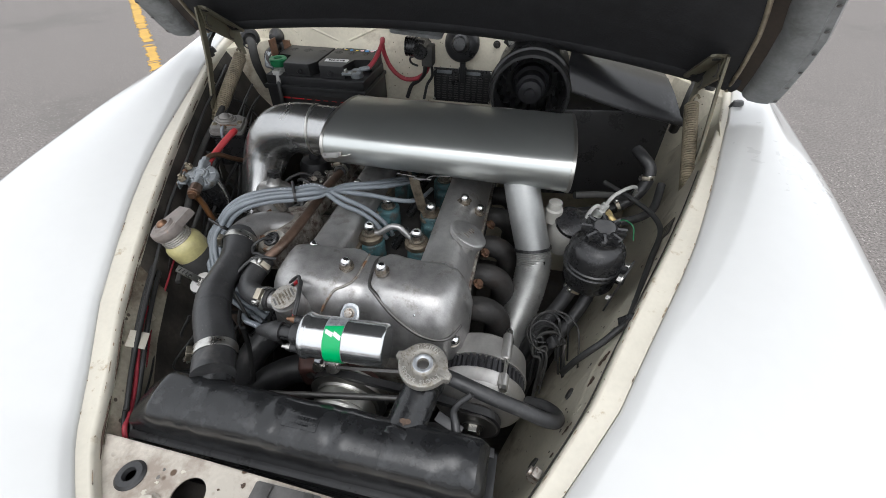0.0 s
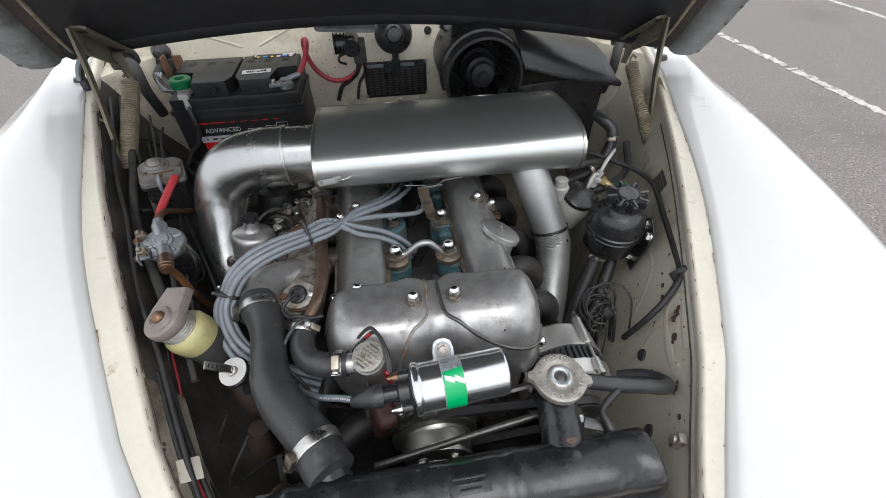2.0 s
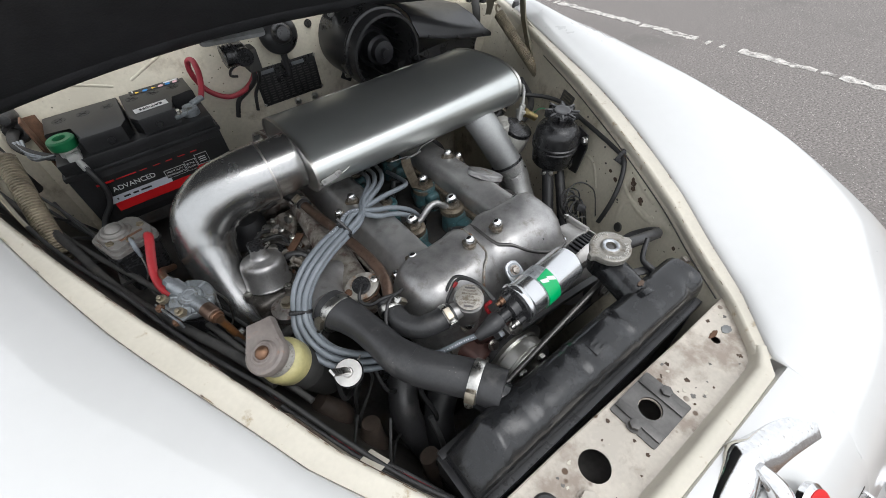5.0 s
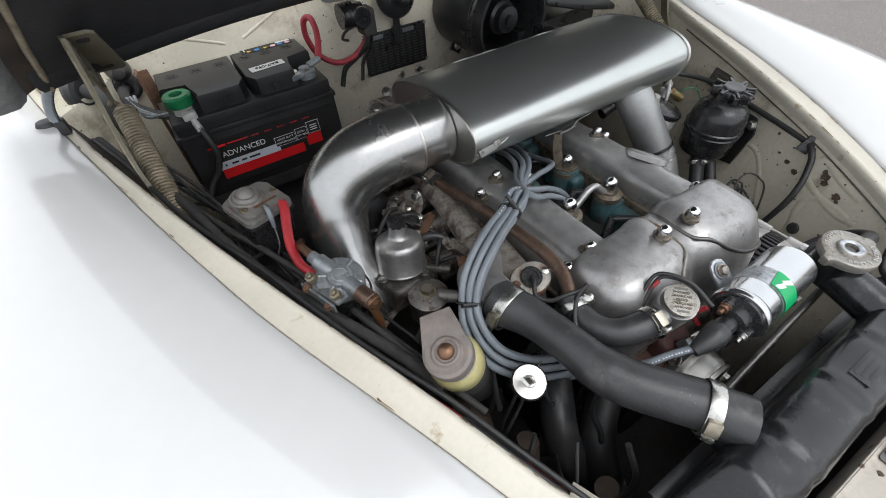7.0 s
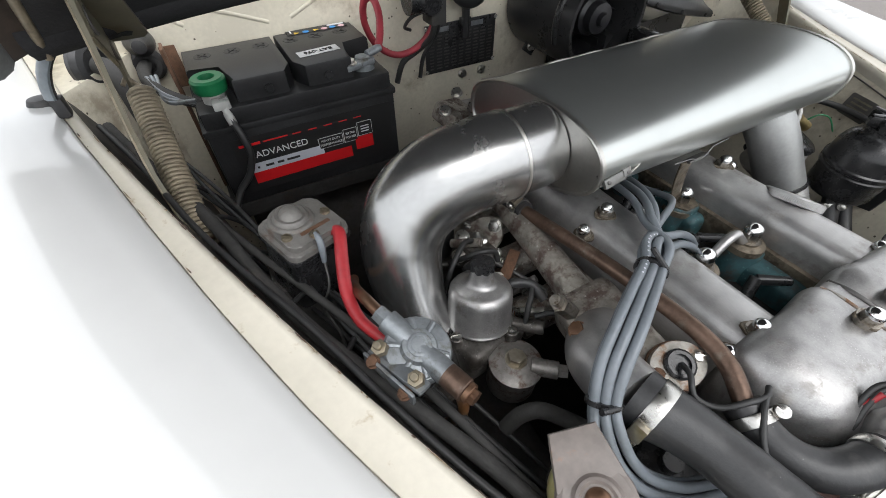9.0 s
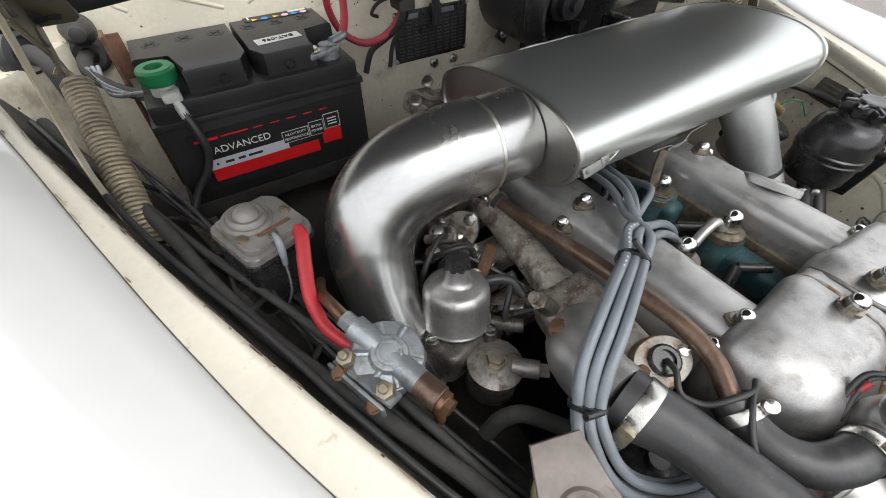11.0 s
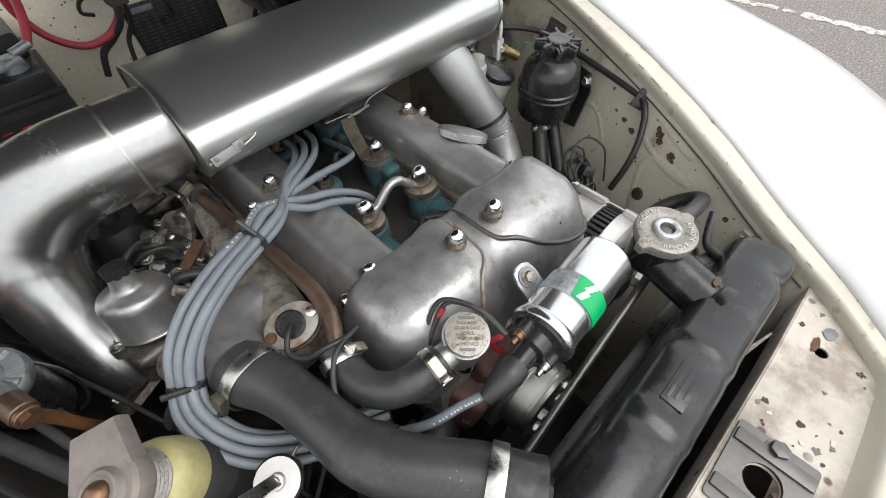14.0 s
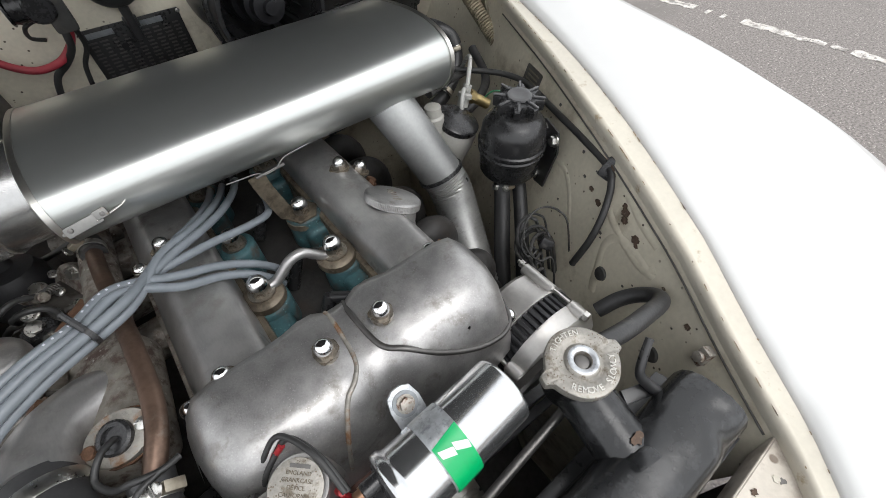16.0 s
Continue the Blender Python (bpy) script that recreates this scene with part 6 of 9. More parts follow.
for a in (62, 150, 275):
    ca, sa = math.cos(radians(a)), math.sin(radians(a))
    for y0, y1 in ((0.397, 0.351), (0.327, 0.306)):
        bm = B()
        rod(bm, (AX[0] + 0.0705 * ca, y0, AX[1] + 0.0705 * sa), (AX[0] + 0.0705 * ca, y1, AX[1] + 0.0705 * sa), 0.0078, 16, None, 0.0015)
        lug = part("through_bolt_lug", bm, "alt_alloy", alt)
    bm = B()
    rod(bm, (AX[0] + 0.073 * ca, 0.408, AX[1] + 0.073 * sa), (AX[0] + 0.073 * ca, 0.304, AX[1] + 0.073 * sa), 0.0027, 10)
    rod(bm, (AX[0] + 0.073 * ca, 0.404, AX[1] + 0.073 * sa), (AX[0] + 0.073 * ca, 0.398, AX[1] + 0.073 * sa), 0.0052, 6)
    part("through_bolt", bm, "bolt", lug)
    bm = B()
    rod(bm, (AX[0] + 0.073 * ca, 0.307, AX[1] + 0.073 * sa), (AX[0] + 0.073 * ca, 0.301, AX[1] + 0.073 * sa), 0.0060, 6)
    part("bolt_head", bm, "bolt", lug)
bm = B()
turned_y(bm, AX[0], 0.291, AX[1], [(0, 0), (0, 0.034), (0.002, 0.036), (0.007, 0.029), (0.012, 0.029), (0.017, 0.036), (0.019, 0.034), (0.019, 0.016), (0.021, 0.016), (0.021, 0)], 40)
part("pulley", bm, "steel_dark", alt, "worn steel belt pulley")
place(alt, "pulley_nut", hex_bolt, "bolt", (AX[0], 0.270, AX[1]), (0, -1, 0), "", 0, 1.5)
bm = B()
flat_bar(bm, [(-0.030, 0.292, 0.866), (0.03, 0.290, 0.882), (0.09, 0.290, 0.896), (0.135, 0.290, 0.905)], (0, -0.6, 0.8), 0.016, 0.004)
link = part("adjuster_link", bm, "steel_dark", alt, "flat worn steel adjuster link")
bm = B()
flat_bar(bm, [(0.118, 0.2875, 0.9035), (0.130, 0.2875, 0.9065), (0.137, 0.2875, 0.908)], (0, -0.6, 0.8), 0.0055, 0.0012, 2)
part("slot", bm, "bay_dark", link, "dark adjusting slot")
place(link, "strap_bolt", hex_bolt, "bolt", (-0.026, 0.2895, 0.871), (0, -0.8, 0.6), "", 0, 1.25)
for k in range(3):
    bm = B()
    box(bm, (-0.052 + 0.012 * k, 0.300 - 0.003 * k, 0.868 - 0.004 * k), (0.010, 0.016, 0.018), 0.002, Euler((0.4, 0.2, 0.3 * k)).to_matrix())
    part("link_bracket", bm, ("zinc", "steel_dark", "zinc")[k], alt)

pump = thing("water_pump", "water pump with a bright pulley and fan belt", "pump", (-0.02, 0.3, 0.75))
PX, PZ = -0.018, 0.775
bm = B()
turned_y(bm, PX, 0.312, PZ, [(0, 0), (0, 0.060), (0.002, 0.064), (0.005, 0.064), (0.009, 0.055), (0.013, 0.055), (0.017, 0.064), (0.020, 0.064), (0.022, 0.058), (0.0225, 0.052), (0.026, 0.050), (0.026, 0.0475), (0.030, 0.0475), (0.030, 0.050), (0.046, 0.0495), (0.046, 0.047), (0.050, 0.047), (0.051, 0.0495), (0.056, 0.048), (0.058, 0.042), (0.058, 0)], 64)
part("pulley", bm, "steel_end", pump, "bright turned steel pulley")
bm = B()
turned_y(bm, PX, 0.39, PZ, [(0, 0), (0, 0.05), (0.05, 0.048), (0.075, 0.035), (0.078, 0)], 28)
part("body", bm, "red_oxide", pump, "reddish brown pump body")
bm = B()
flat_bar(bm, [(PX - 0.060, 0.2975, PZ), (PX - 0.045, 0.2975, PZ + 0.042), (PX - 0.004, 0.297, PZ + 0.061), (0.06, 0.290, 0.846), (0.13, 0.283, 0.852), (AX[0] - 0.008, 0.281, AX[1] + 0.034), (AX[0] + 0.026, 0.281, AX[1] + 0.024), (AX[0] + 0.034, 0.281, AX[1] - 0.008), (AX[0] + 0.012, 0.281, AX[1] - 0.034), (0.10, 0.288, 0.745), (PX + 0.01, 0.297, PZ - 0.061), (PX - 0.045, 0.2975, PZ - 0.042), (PX - 0.0601, 0.2975, PZ - 0.0005)], (0, 1, 0), 0.011, 0.009, 6)
part("fan_belt", bm, "rubber", pump, "black rubber fan belt", 40)
bm = B()
turned_y(bm, 0.0, 0.33, 0.62, [(0, 0), (0, 0.078), (0.008, 0.08), (0.014, 0.074), (0.022, 0.08), (0.03, 0.078), (0.03, 0)], 40)
part("crank_pulley", bm, "steel_dark", pump)
bm = B()
box(bm, (-0.075, 0.335, 0.80), (0.07, 0.06, 0.075), 0.012, Euler((0.2, 0.1, 0.3)).to_matrix(), 3)
box(bm, (-0.045, 0.33, 0.845), (0.055, 0.045, 0.04), 0.010, Euler((0.3, 0.2, -0.2)).to_matrix(), 3)
part("pump_casting", bm, "red_oxide", pump, "reddish brown casting behind the pulley", 50)
for p, d in (((-0.078, 0.302, 0.815), (0, -1, 0.3)), ((-0.098, 0.310, 0.790), (0, -1, 0.15)), ((-0.060, 0.300, 0.842), (0, -0.9, 0.5)), ((PX - 0.022, 0.2535, PZ + 0.022), (0, -1, 0)), ((PX + 0.022, 0.2535, PZ + 0.022), (0, -1, 0)), ((PX + 0.022, 0.2535, PZ - 0.022), (0, -1, 0)), ((PX - 0.022, 0.2535, PZ - 0.022), (0, -1, 0))):
    place(pump, "pump_bolt", hex_bolt, "bolt", p, d, "", 700 * p[0])
low = thing("lower_water_hose", "black lower water hose on a rusty pipe stub", "pipe", (-0.19, 0.28, 0.8))
cable("pipe_stub", [(-0.095, 0.347, 0.76), (-0.115, 0.338, 0.762), (-0.135, 0.328, 0.765)], 0.0205, "rusty_dark", low, "dark rusty pipe stub", 18)
cable("upper_hose", [(-0.122, 0.334, 0.763), (-0.14, 0.325, 0.765), (-0.175, 0.30, 0.755), (-0.192, 0.27, 0.73), (-0.195, 0.24, 0.69)], 0.0245, "hose_black", low, "black rubber hose", 18)
cable("hose", [(-0.194, 0.26, 0.72), (-0.195, 0.235, 0.67), (-0.18, 0.215, 0.62), (-0.14, 0.2, 0.58)], 0.025, "rubber", low, "black rubber hose", 18)
clamp_on(low, (-0.1945, 0.252, 0.703), (0, -0.45, -1), 0.0255, 0.011, (-0.6, -0.5, 0.1))

# vent hose on the right of the radiator
vh = thing("vent_hose", "thin black rubber hose behind the radiator cap", "hose", (0.24, 0.27, 0.88))
cable("hose", [(0.140, 0.268, 0.945), (0.160, 0.263, 0.945), (0.185, 0.259, 0.939), (0.215, 0.257, 0.929), (0.245, 0.257, 0.917), (0.270, 0.2575, 0.905), (0.286, 0.261, 0.896), (0.293, 0.271, 0.886), (0.290, 0.285, 0.874), (0.277, 0.298, 0.862), (0.258, 0.308, 0.845)], [0.0086, 0.0090, 0.0092, 0.0092, 0.0092, 0.0092, 0.0092, 0.0092, 0.0090, 0.0090, 0.0090], "rubber", vh, "", 18)

# ---------------------------------------------------------------- power steering reservoir
res = thing("steering_reservoir", "black ribbed fluid reservoir with a star-shaped cap", "reservoir", (0.31, 0.52, 0.87))
RA, RB = Vector((0.344, 0.551, 0.870)), Vector((0.3425, 0.5425, 0.996))
rd = (RB - RA).normalized()
bm = B()
lathe(bm, RA, RB, [(0, 0), (0, 0.036), (0.003, 0.041), (0.008, 0.044), (0.040, 0.0455), (0.042, 0.0485), (0.046, 0.049), (0.048, 0.047), (0.050, 0.047), (0.052, 0.0495), (0.056, 0.0495), (0.058, 0.047), (0.078, 0.0455),
                   (0.088, 0.0415), (0.095, 0.035), (0.099, 0.029), (0.104, 0.027), (0.110, 0.027), (0.110, 0)], 44)
part("body", bm, "black_plastic", res, "black moulded plastic body with ribs", 40)
bm = B()
n = 32
rings = []
rm = axis_frame(RA + rd * 0.110, RB + rd)
for z, k in ((0, 0.95), (0.002, 1.0), (0.012, 1.0), (0.0145, 0.94), (0.0150, 0.60), (0.018, 0.55), (0.018, 0)):
    rings.append([bm.verts.new(rm @ Vector(((0.024 if (i // 2) % 2 else 0.034) * k * math.cos(2 * math.pi * i / n), (0.024 if (i // 2) % 2 else 0.034) * k * math.sin(2 * math.pi * i / n), z))) for i in range(n)])
for a, b in zip(rings[:-1], rings[1:]):
    for i in range(n):
        bm.faces.new((a[i], a[(i + 1) % n], b[(i + 1) % n], b[i]))
bmesh.ops.remove_doubles(bm, verts=bm.verts, dist=0.00001)
bm.faces.new(rings[0])
part("star_cap", bm, "black_plastic", res, "black star-shaped screw cap")
for k in range(8):
    a = 2 * math.pi * (k + 0.1875) / 8
    bm = B()
    box(bm, (0.0245, 0, 0.0160), (0.020, 0.0035, 0.0022), 0.0008)
    bmesh.ops.transform(bm, matrix=rm @ Matrix.Rotation(a, 4, "Z"), verts=bm.verts)
    part("cap_spoke", bm, "cap_scuffed", res, "scuffed grey spoke")
bm = B()
lathe(bm, rm @ Vector((0, 0, 0.016)), rm @ Vector((0, 0, 1)), [(0, 0), (0, 0.0165), (0.0022, 0.0160), (0.0028, 0.012), (0.0022, 0.010), (0.0022, 0)], 28)
part("cap_boss", bm, "cap_scuffed", res, "scuffed grey cap centre")
wallm = Matrix((( 0.42, 0.12, 0.90, 0), (0.90, -0.02, -0.42, 0), (-0.03, 0.99, -0.1, 0), (0, 0, 0, 1)))
bm = B()
prism(bm, [(-0.042, 0.01), (-0.03, -0.058), (0.0, -0.066), (0.038, -0.006), (0.038, 0.01), (0.012, 0.036), (-0.03, 0.036)], Matrix.Translation((0.392, 0.528, 0.905)) @ wallm, 0.003, 0.0006)
brk = part("mounting_plate", bm, "black_gloss", res, "black painted mounting plate")
for u, v in ((0.026, 0.006), (0.002, -0.052), (-0.028, 0.022), (0.006, 0.022)):
    place(brk, "plate_bolt", hex_bolt, "bolt", Matrix.Translation((0.392, 0.528, 0.905)) @ wallm @ Vector((u, v, -0.001)), (-0.9, 0.4, 0.1))
bm = B()
box(bm, (0.366, 0.53, 0.915), (0.06, 0.012, 0.035), 0.003, Euler((0, 0, radians(-10))).to_matrix())
part("arm", bm, "black_gloss", brk)
cable("feed_hose", [RA + Vector((-0.016, -0.004, 0.006)), (0.308, 0.522, 0.835), (0.275, 0.484, 0.79), (0.25, 0.45, 0.74), (0.25, 0.44, 0.66)], 0.0125, "hose_black", res, "black rubber hose", 14)
cable("return_hose", [RA + Vector((0.014, -0.004, 0.004)), (0.340, 0.515, 0.835), (0.303, 0.468, 0.79), (0.272, 0.43, 0.74), (0.26, 0.42, 0.66)], 0.0110, "hose_black", res, "black rubber hose", 14)
clamp_on(res, RA + Vector((-0.0235, -0.012, -0.014)), (-0.3, -0.5, -1), 0.013, 0.008, (0.2, -1, 0.3))

brake = thing("brake_reservoir", "milky plastic brake fluid reservoir with a black cap", "reservoir", (0.295, 0.62, 0.88))
bm = B()
lathe(bm, (0.293, 0.650, 0.866), (0.311, 0.628, 0.936), [(0, 0), (0, 0.030), (0.004, 0.034), (0.04, 0.036), (0.058, 0.035), (0.066, 0.031), (0.066, 0)], 36)
part("bottle", bm, "milky", brake, "cloudy white plastic bottle")
bm = B()
lathe(bm, (0.308, 0.632, 0.925), (0.326, 0.610, 0.995), [(0, 0), (0, 0.0325), (0.003, 0.034), (0.009, 0.034), (0.011, 0.031), (0.012, 0.0)], 36)
part("lid", bm, "black_plastic", brake, "black screw lid")
bm = B()
lathe(bm, (0.272, 0.640, 0.925), (0.272, 0.64, 1.0), [(0, 0), (0, 0.016), (0.025, 0.016), (0.028, 0.013), (0.040, 0.012), (0.042, 0.0)], 20)
part("side_bottle", bm, "milky", brake, "milky plastic neck")
bm = B()
lathe(bm, (0.352, 0.668, 0.922), (0.366, 0.670, 0.955), [(0, 0), (0, 0.009), (0.014, 0.009), (0.014, 0.012), (0.020, 0.012), (0.022, 0.007), (0.034, 0.007), (0.034, 0)], 20)
part("level_switch", bm, "clear_plastic", brake, "cloudy plastic level switch")
bm = B()
rod(bm, (0.374, 0.664, 0.930), (0.394, 0.652, 0.916), 0.0085, 16, None, 0.001)
rod(bm, (0.366, 0.668, 0.936), (0.374, 0.664, 0.930), 0.0105, 6)
part("union", bm, "brass", brake, "brass pipe union")
cable("clear_tube", [(0.364, 0.670, 0.950), (0.374, 0.678, 0.966), (0.394, 0.698, 0.970), (0.414, 0.722, 0.964), (0.430, 0.75, 0.945), (0.436, 0.77, 0.915)], 0.0036, "clear_plastic", brake, "cloudy plastic tube", 10)
cable("clear_tube", [(0.358, 0.667, 0.946), (0.346, 0.658, 0.955), (0.336, 0.650, 0.944), (0.330, 0.645, 0.926)], 0.0038, "clear_plastic", brake, "cloudy plastic tube", 10)
cable("thin_wire", [(0.386, 0.657, 0.926), (0.400, 0.648, 0.938), (0.414, 0.636, 0.934), (0.418, 0.622, 0.915)], 0.0012, "green", brake, "thin green wire")

# cable clipped to the right inner wing
wc = thing("wing_cable", "black cable clipped along the cream inner wing", "cable", (0.37, 0.45, 0.9))
cable("cable", [(0.370, 0.760, 0.945), (0.417, 0.718, 0.941), (0.450, 0.676, 0.939), (0.458, 0.628, 0.937), (0.430, 0.549, 0.938), (0.399, 0.461, 0.938), (0.380, 0.411, 0.936), (0.363, 0.393, 0.929), (0.350, 0.384, 0.914), (0.334, 0.377, 0.895), (0.320, 0.376, 0.865), (0.311, 0.384, 0.82)], 0.0048, "black_cable", wc, "", 10)
bm = B()
box(bm, (0.3815, 0.410, 0.934), (0.013, 0.02, 0.028), 0.003, Euler((radians(20), radians(25), radians(20))).to_matrix())
part("clip", bm, "black_plastic", wc, "black rubber cable clip")
wb = thing("wire_bundle", "loose bundle of thin dark wires by the inner wing", "wiring", (0.28, 0.45, 0.8))
rng = random.Random(8)
for k in range(7):
    c = Vector((0.285, 0.43, 0.835))
    r1, tilt, a0 = rng.uniform(0.022, 0.040), rng.uniform(-0.5, 0.5), rng.uniform(0, 1.0)
    c = c + Vector((rng.uniform(-0.012, 0.008), rng.uniform(-0.012, 0.012), rng.uniform(-0.01, 0.01)))
    pts = [c + Vector((r1 * math.cos(w), 0.6 * r1 * math.sin(w) + tilt * r1 * math.cos(w) * 0.4, 0.8 * r1 * math.sin(w) + 0.004 * k)) for w in np.linspace(a0 - 0.4, a0 + 4.2, 9)]
    pts = [pts[0] + Vector((0.012, -0.01, -0.07))] + pts + [pts[-1] + Vector((0.0, -0.02, -0.08))]
    cable("wire", pts, rng.uniform(0.0014, 0.0028), "black_cable" if k % 3 else "loom", wb, "", 6, 5)
bm = B()
box(bm, (0.297, 0.425, 0.842), (0.03, 0.018, 0.016), 0.003, Euler((0.4, 0.5, 0.8)).to_matrix())
part("connector", bm, "black_plastic", wb)

# ---------------------------------------------------------------- battery
bat = thing("battery", "dusty black car battery with a red and silver label", "battery", (-0.355, 1.065, 0.862))
X0, X1, Y0, Y1 = -0.495, -0.217, 0.984, 1.148
bx, byy = (X0 + X1) / 2, (Y0 + Y1) / 2
bm = B()
box(bm, (bx, byy, 0.925), (X1 - X0, Y1 - Y0, 0.126), 0.004)
part("case", bm, "battery_black", bat, "black case")
bm = B()
box(bm, (bx, byy, 0.9905), (X1 - X0 + 0.006, Y1 - Y0 + 0.006, 0.010), 0.003)
box(bm, (bx, byy, 1.005), (X1 - X0 - 0.004, Y1 - Y0 - 0.006, 0.026), 0.004)
lid = part("lid", bm, "battery_black", bat, "ridged black lid")
# raised tops with corners left free for the posts
def raised(x0, x1, notch_left):
    y0, y1 = Y0 + 0.014, Y1 - 0.004
    if notch_left:
        o = [(x0, y0 + 0.062), (x0 + 0.046, y0 + 0.062), (x0 + 0.050, y0), (x1 - 0.012, y0), (x1, y0 + 0.025), (x1, y1), (x0, y1)]
    else:
        o = [(x0, y0 + 0.025), (x0 + 0.012, y0), (x1 - 0.050, y0), (x1 - 0.046, y0 + 0.062), (x1, y0 + 0.062), (x1, y1), (x0, y1)]
    bm = B()
    prism(bm, o, Matrix.Translation((0, 0, 1.016)), 0.032, 0.004)
    return part("raised_top", bm, "battery_black", lid)
raised(X0 + 0.006, bx - 0.001, True)
raised(bx + 0.004, X1 - 0.006, False)
for k, x in enumerate((-0.462, -0.42, -0.378, -0.332, -0.292, -0.252)):
    bm = B()
    lathe(bm, (x, 1.108, 1.0478), (x, 1.108, 2), [(0, 0), (0, 0.0125), (0.0006, 0.012), (0.0006, 0)], 24)
    for a in (45, -45):
        box(bm, (x, 1.108, 1.0488), (0.016, 0.0022, 0.0008), 0, Euler((0, 0, radians(a))).to_matrix())
    part("cell_plug", bm, "battery_black", lid, "black plug with a cross slot")
for x in (-0.395, -0.31):
    bm = B()
    rod(bm, (x, Y0 + 0.012, 1.030), (x, Y0 + 0.006, 1.030), 0.006, 18, None, 0.002)
    part("hinge_lug", bm, "battery_black", lid)
# labels
def flat_label(name, x, y, z, w, h, material, parent, label="", turn=0, proud=0.0006):
    bm = B()
    box(bm, (x, y, z), (w, h, proud), 0, Euler((0, 0, radians(turn))).to_matrix())
    return part(name, bm, material, parent, label)
tl = flat_label("code_label", -0.308, 1.040, 1.0486, 0.062, 0.021, "white_label", lid, "white paper code label", 4)
words("code", "BAT-096", Matrix.Translation((-0.308, 1.040, 1.0493)) @ Matrix.Rotation(radians(184), 4, "Z"), 0.012, "ink", tl)
wl = flat_label("warning_label", -0.282, 1.134, 1.0486, 0.10, 0.020, "ink", lid, "black warning label with coloured symbols", 0)
for k, (mt, dx) in enumerate((("yellow_dot", -0.036), ("blue_dot", -0.020), ("yellow_dot", -0.004), ("pink_dot", 0.011), ("blue_dot", 0.025), ("pink_dot", 0.040))):
    bm = B()
    prism(bm, circle(0.0052, 3 if mt == "yellow_dot" else 18), Matrix.Translation((-0.282 + dx, 1.1285, 1.0488)), 0.0006)
    part("symbol", bm, mt, wl)
bm = B()
box(bm, (-0.249, 1.1395, 1.0491), (0.028, 0.006, 0.0004))
part("printed_bar", bm, "white_label", wl)
bm = B()
box(bm, (-0.325, 1.138, 1.0491), (0.0025, 0.012, 0.0004))
part("printed_bar", bm, "white_label", wl)
def front_label(name, x0, x1, z0, z1, material, parent, label="", proud=0.0008):
    bm = B()
    box(bm, ((x0 + x1) / 2, Y0 - proud / 2, (z0 + z1) / 2), (x1 - x0, proud, z1 - z0))
    return part(name, bm, material, parent, label)
face = Matrix.Rotation(radians(90), 4, "X")
sticker = front_label("front_label", -0.470, -0.228, 0.884, 0.974, "ink", bat, "black front label", 0.0005)
front_label("red_stripe", -0.456, -0.300, 0.897, 0.916, "red_label", sticker, "red stripe", 0.0010)
front_label("red_stripe", -0.292, -0.262, 0.906, 0.928, "red_label", sticker, "red stripe", 0.0010)
front_label("silver_stripe", -0.459, -0.345, 0.916, 0.931, "silver_label", sticker, "silver stripe", 0.0010)
bm = B()
for k, w in enumerate((0.003, 0.012, 0.010, 0.020)):
    box(bm, (-0.446 + 0.0165 * k + (0.003 if k == 3 else 0), Y0 - 0.0012, 0.9235), (w, 0.0006, 0.0036))
part("slogan_bars", bm, "ink", sticker)
words("brand_line", "ADVANCED", Matrix.Translation((-0.405, Y0 - 0.0008, 0.9435)) @ face, 0.0145, "white_label", sticker, "white capital letters")
front_label("red_arc", -0.462, -0.432, 0.960, 0.964, "red_label", sticker, "", 0.0010)
front_label("red_arc", -0.428, -0.392, 0.961, 0.963, "red_label", sticker, "", 0.0010)
for k in range(5):
    front_label("red_dash", -0.385 + 0.024 * k, -0.372 + 0.024 * k, 0.961, 0.9625, "red_label", sticker, "", 0.0010)
for x0, x1, z0, z1, lines in ((-0.350, -0.312, 0.925, 0.942, ("HEAVY DUTY", "PERFORMANCE")), (-0.309, -0.288, 0.925, 0.946, ("EXTRA", "POWER")), (-0.285, -0.262, 0.930, 0.952, ())):
    bd = front_label("badge_border", x0 - 0.0008, x1 + 0.0008, z0 - 0.0008, z1 + 0.0008, "white_label", sticker, "", 0.0009)
    front_label("badge", x0, x1, z0, z1, "ink", bd, "", 0.0012)
    for i, tx in enumerate(lines):
        words("badge_words", tx, Matrix.Translation(((x0 + x1) / 2, Y0 - 0.0014, (z0 + z1) / 2 + 0.0035 - 0.007 * i)) @ face, 0.0052, "white_label", bd)
    if not lines:
        bm = B()
        for i in range(3):
            box(bm, ((x0 + x1) / 2, Y0 - 0.0015, z0 + 0.006 + 0.0045 * i), (0.014, 0.0006, 0.0016))
        part("badge_bars", bm, "white_label", bd)
# posts and clamps
bm = B()
lathe(bm, (-0.466, 1.022, 1.018), (-0.466, 1.022, 2), [(0, 0), (0, 0.0155), (0.012, 0.0155), (0.016, 0.0150), (0.016, 0)], 24)
part("negative_clamp", bm, "clear_plastic", bat, "corroded grey terminal clamp")
bm = B()
lathe(bm, (-0.466, 1.022, 1.032), (-0.466, 1.022, 2), [(0, 0.011), (0, 0.0205), (0.003, 0.0225), (0.016, 0.0225), (0.019, 0.020), (0.019, 0.011), (0.010, 0.0095), (0.010, 0.0)], 32)
part("cut_off_knob", bm, "green", bat, "green plastic isolator knob")
bm = B()
box(bm, (-0.461, 0.998, 1.020), (0.022, 0.020, 0.016), 0.003)
rod(bm, (-0.459, 0.992, 1.016), (-0.456, 0.982, 0.998), 0.006, 12)
part("lug", bm, "clear_plastic", bat)
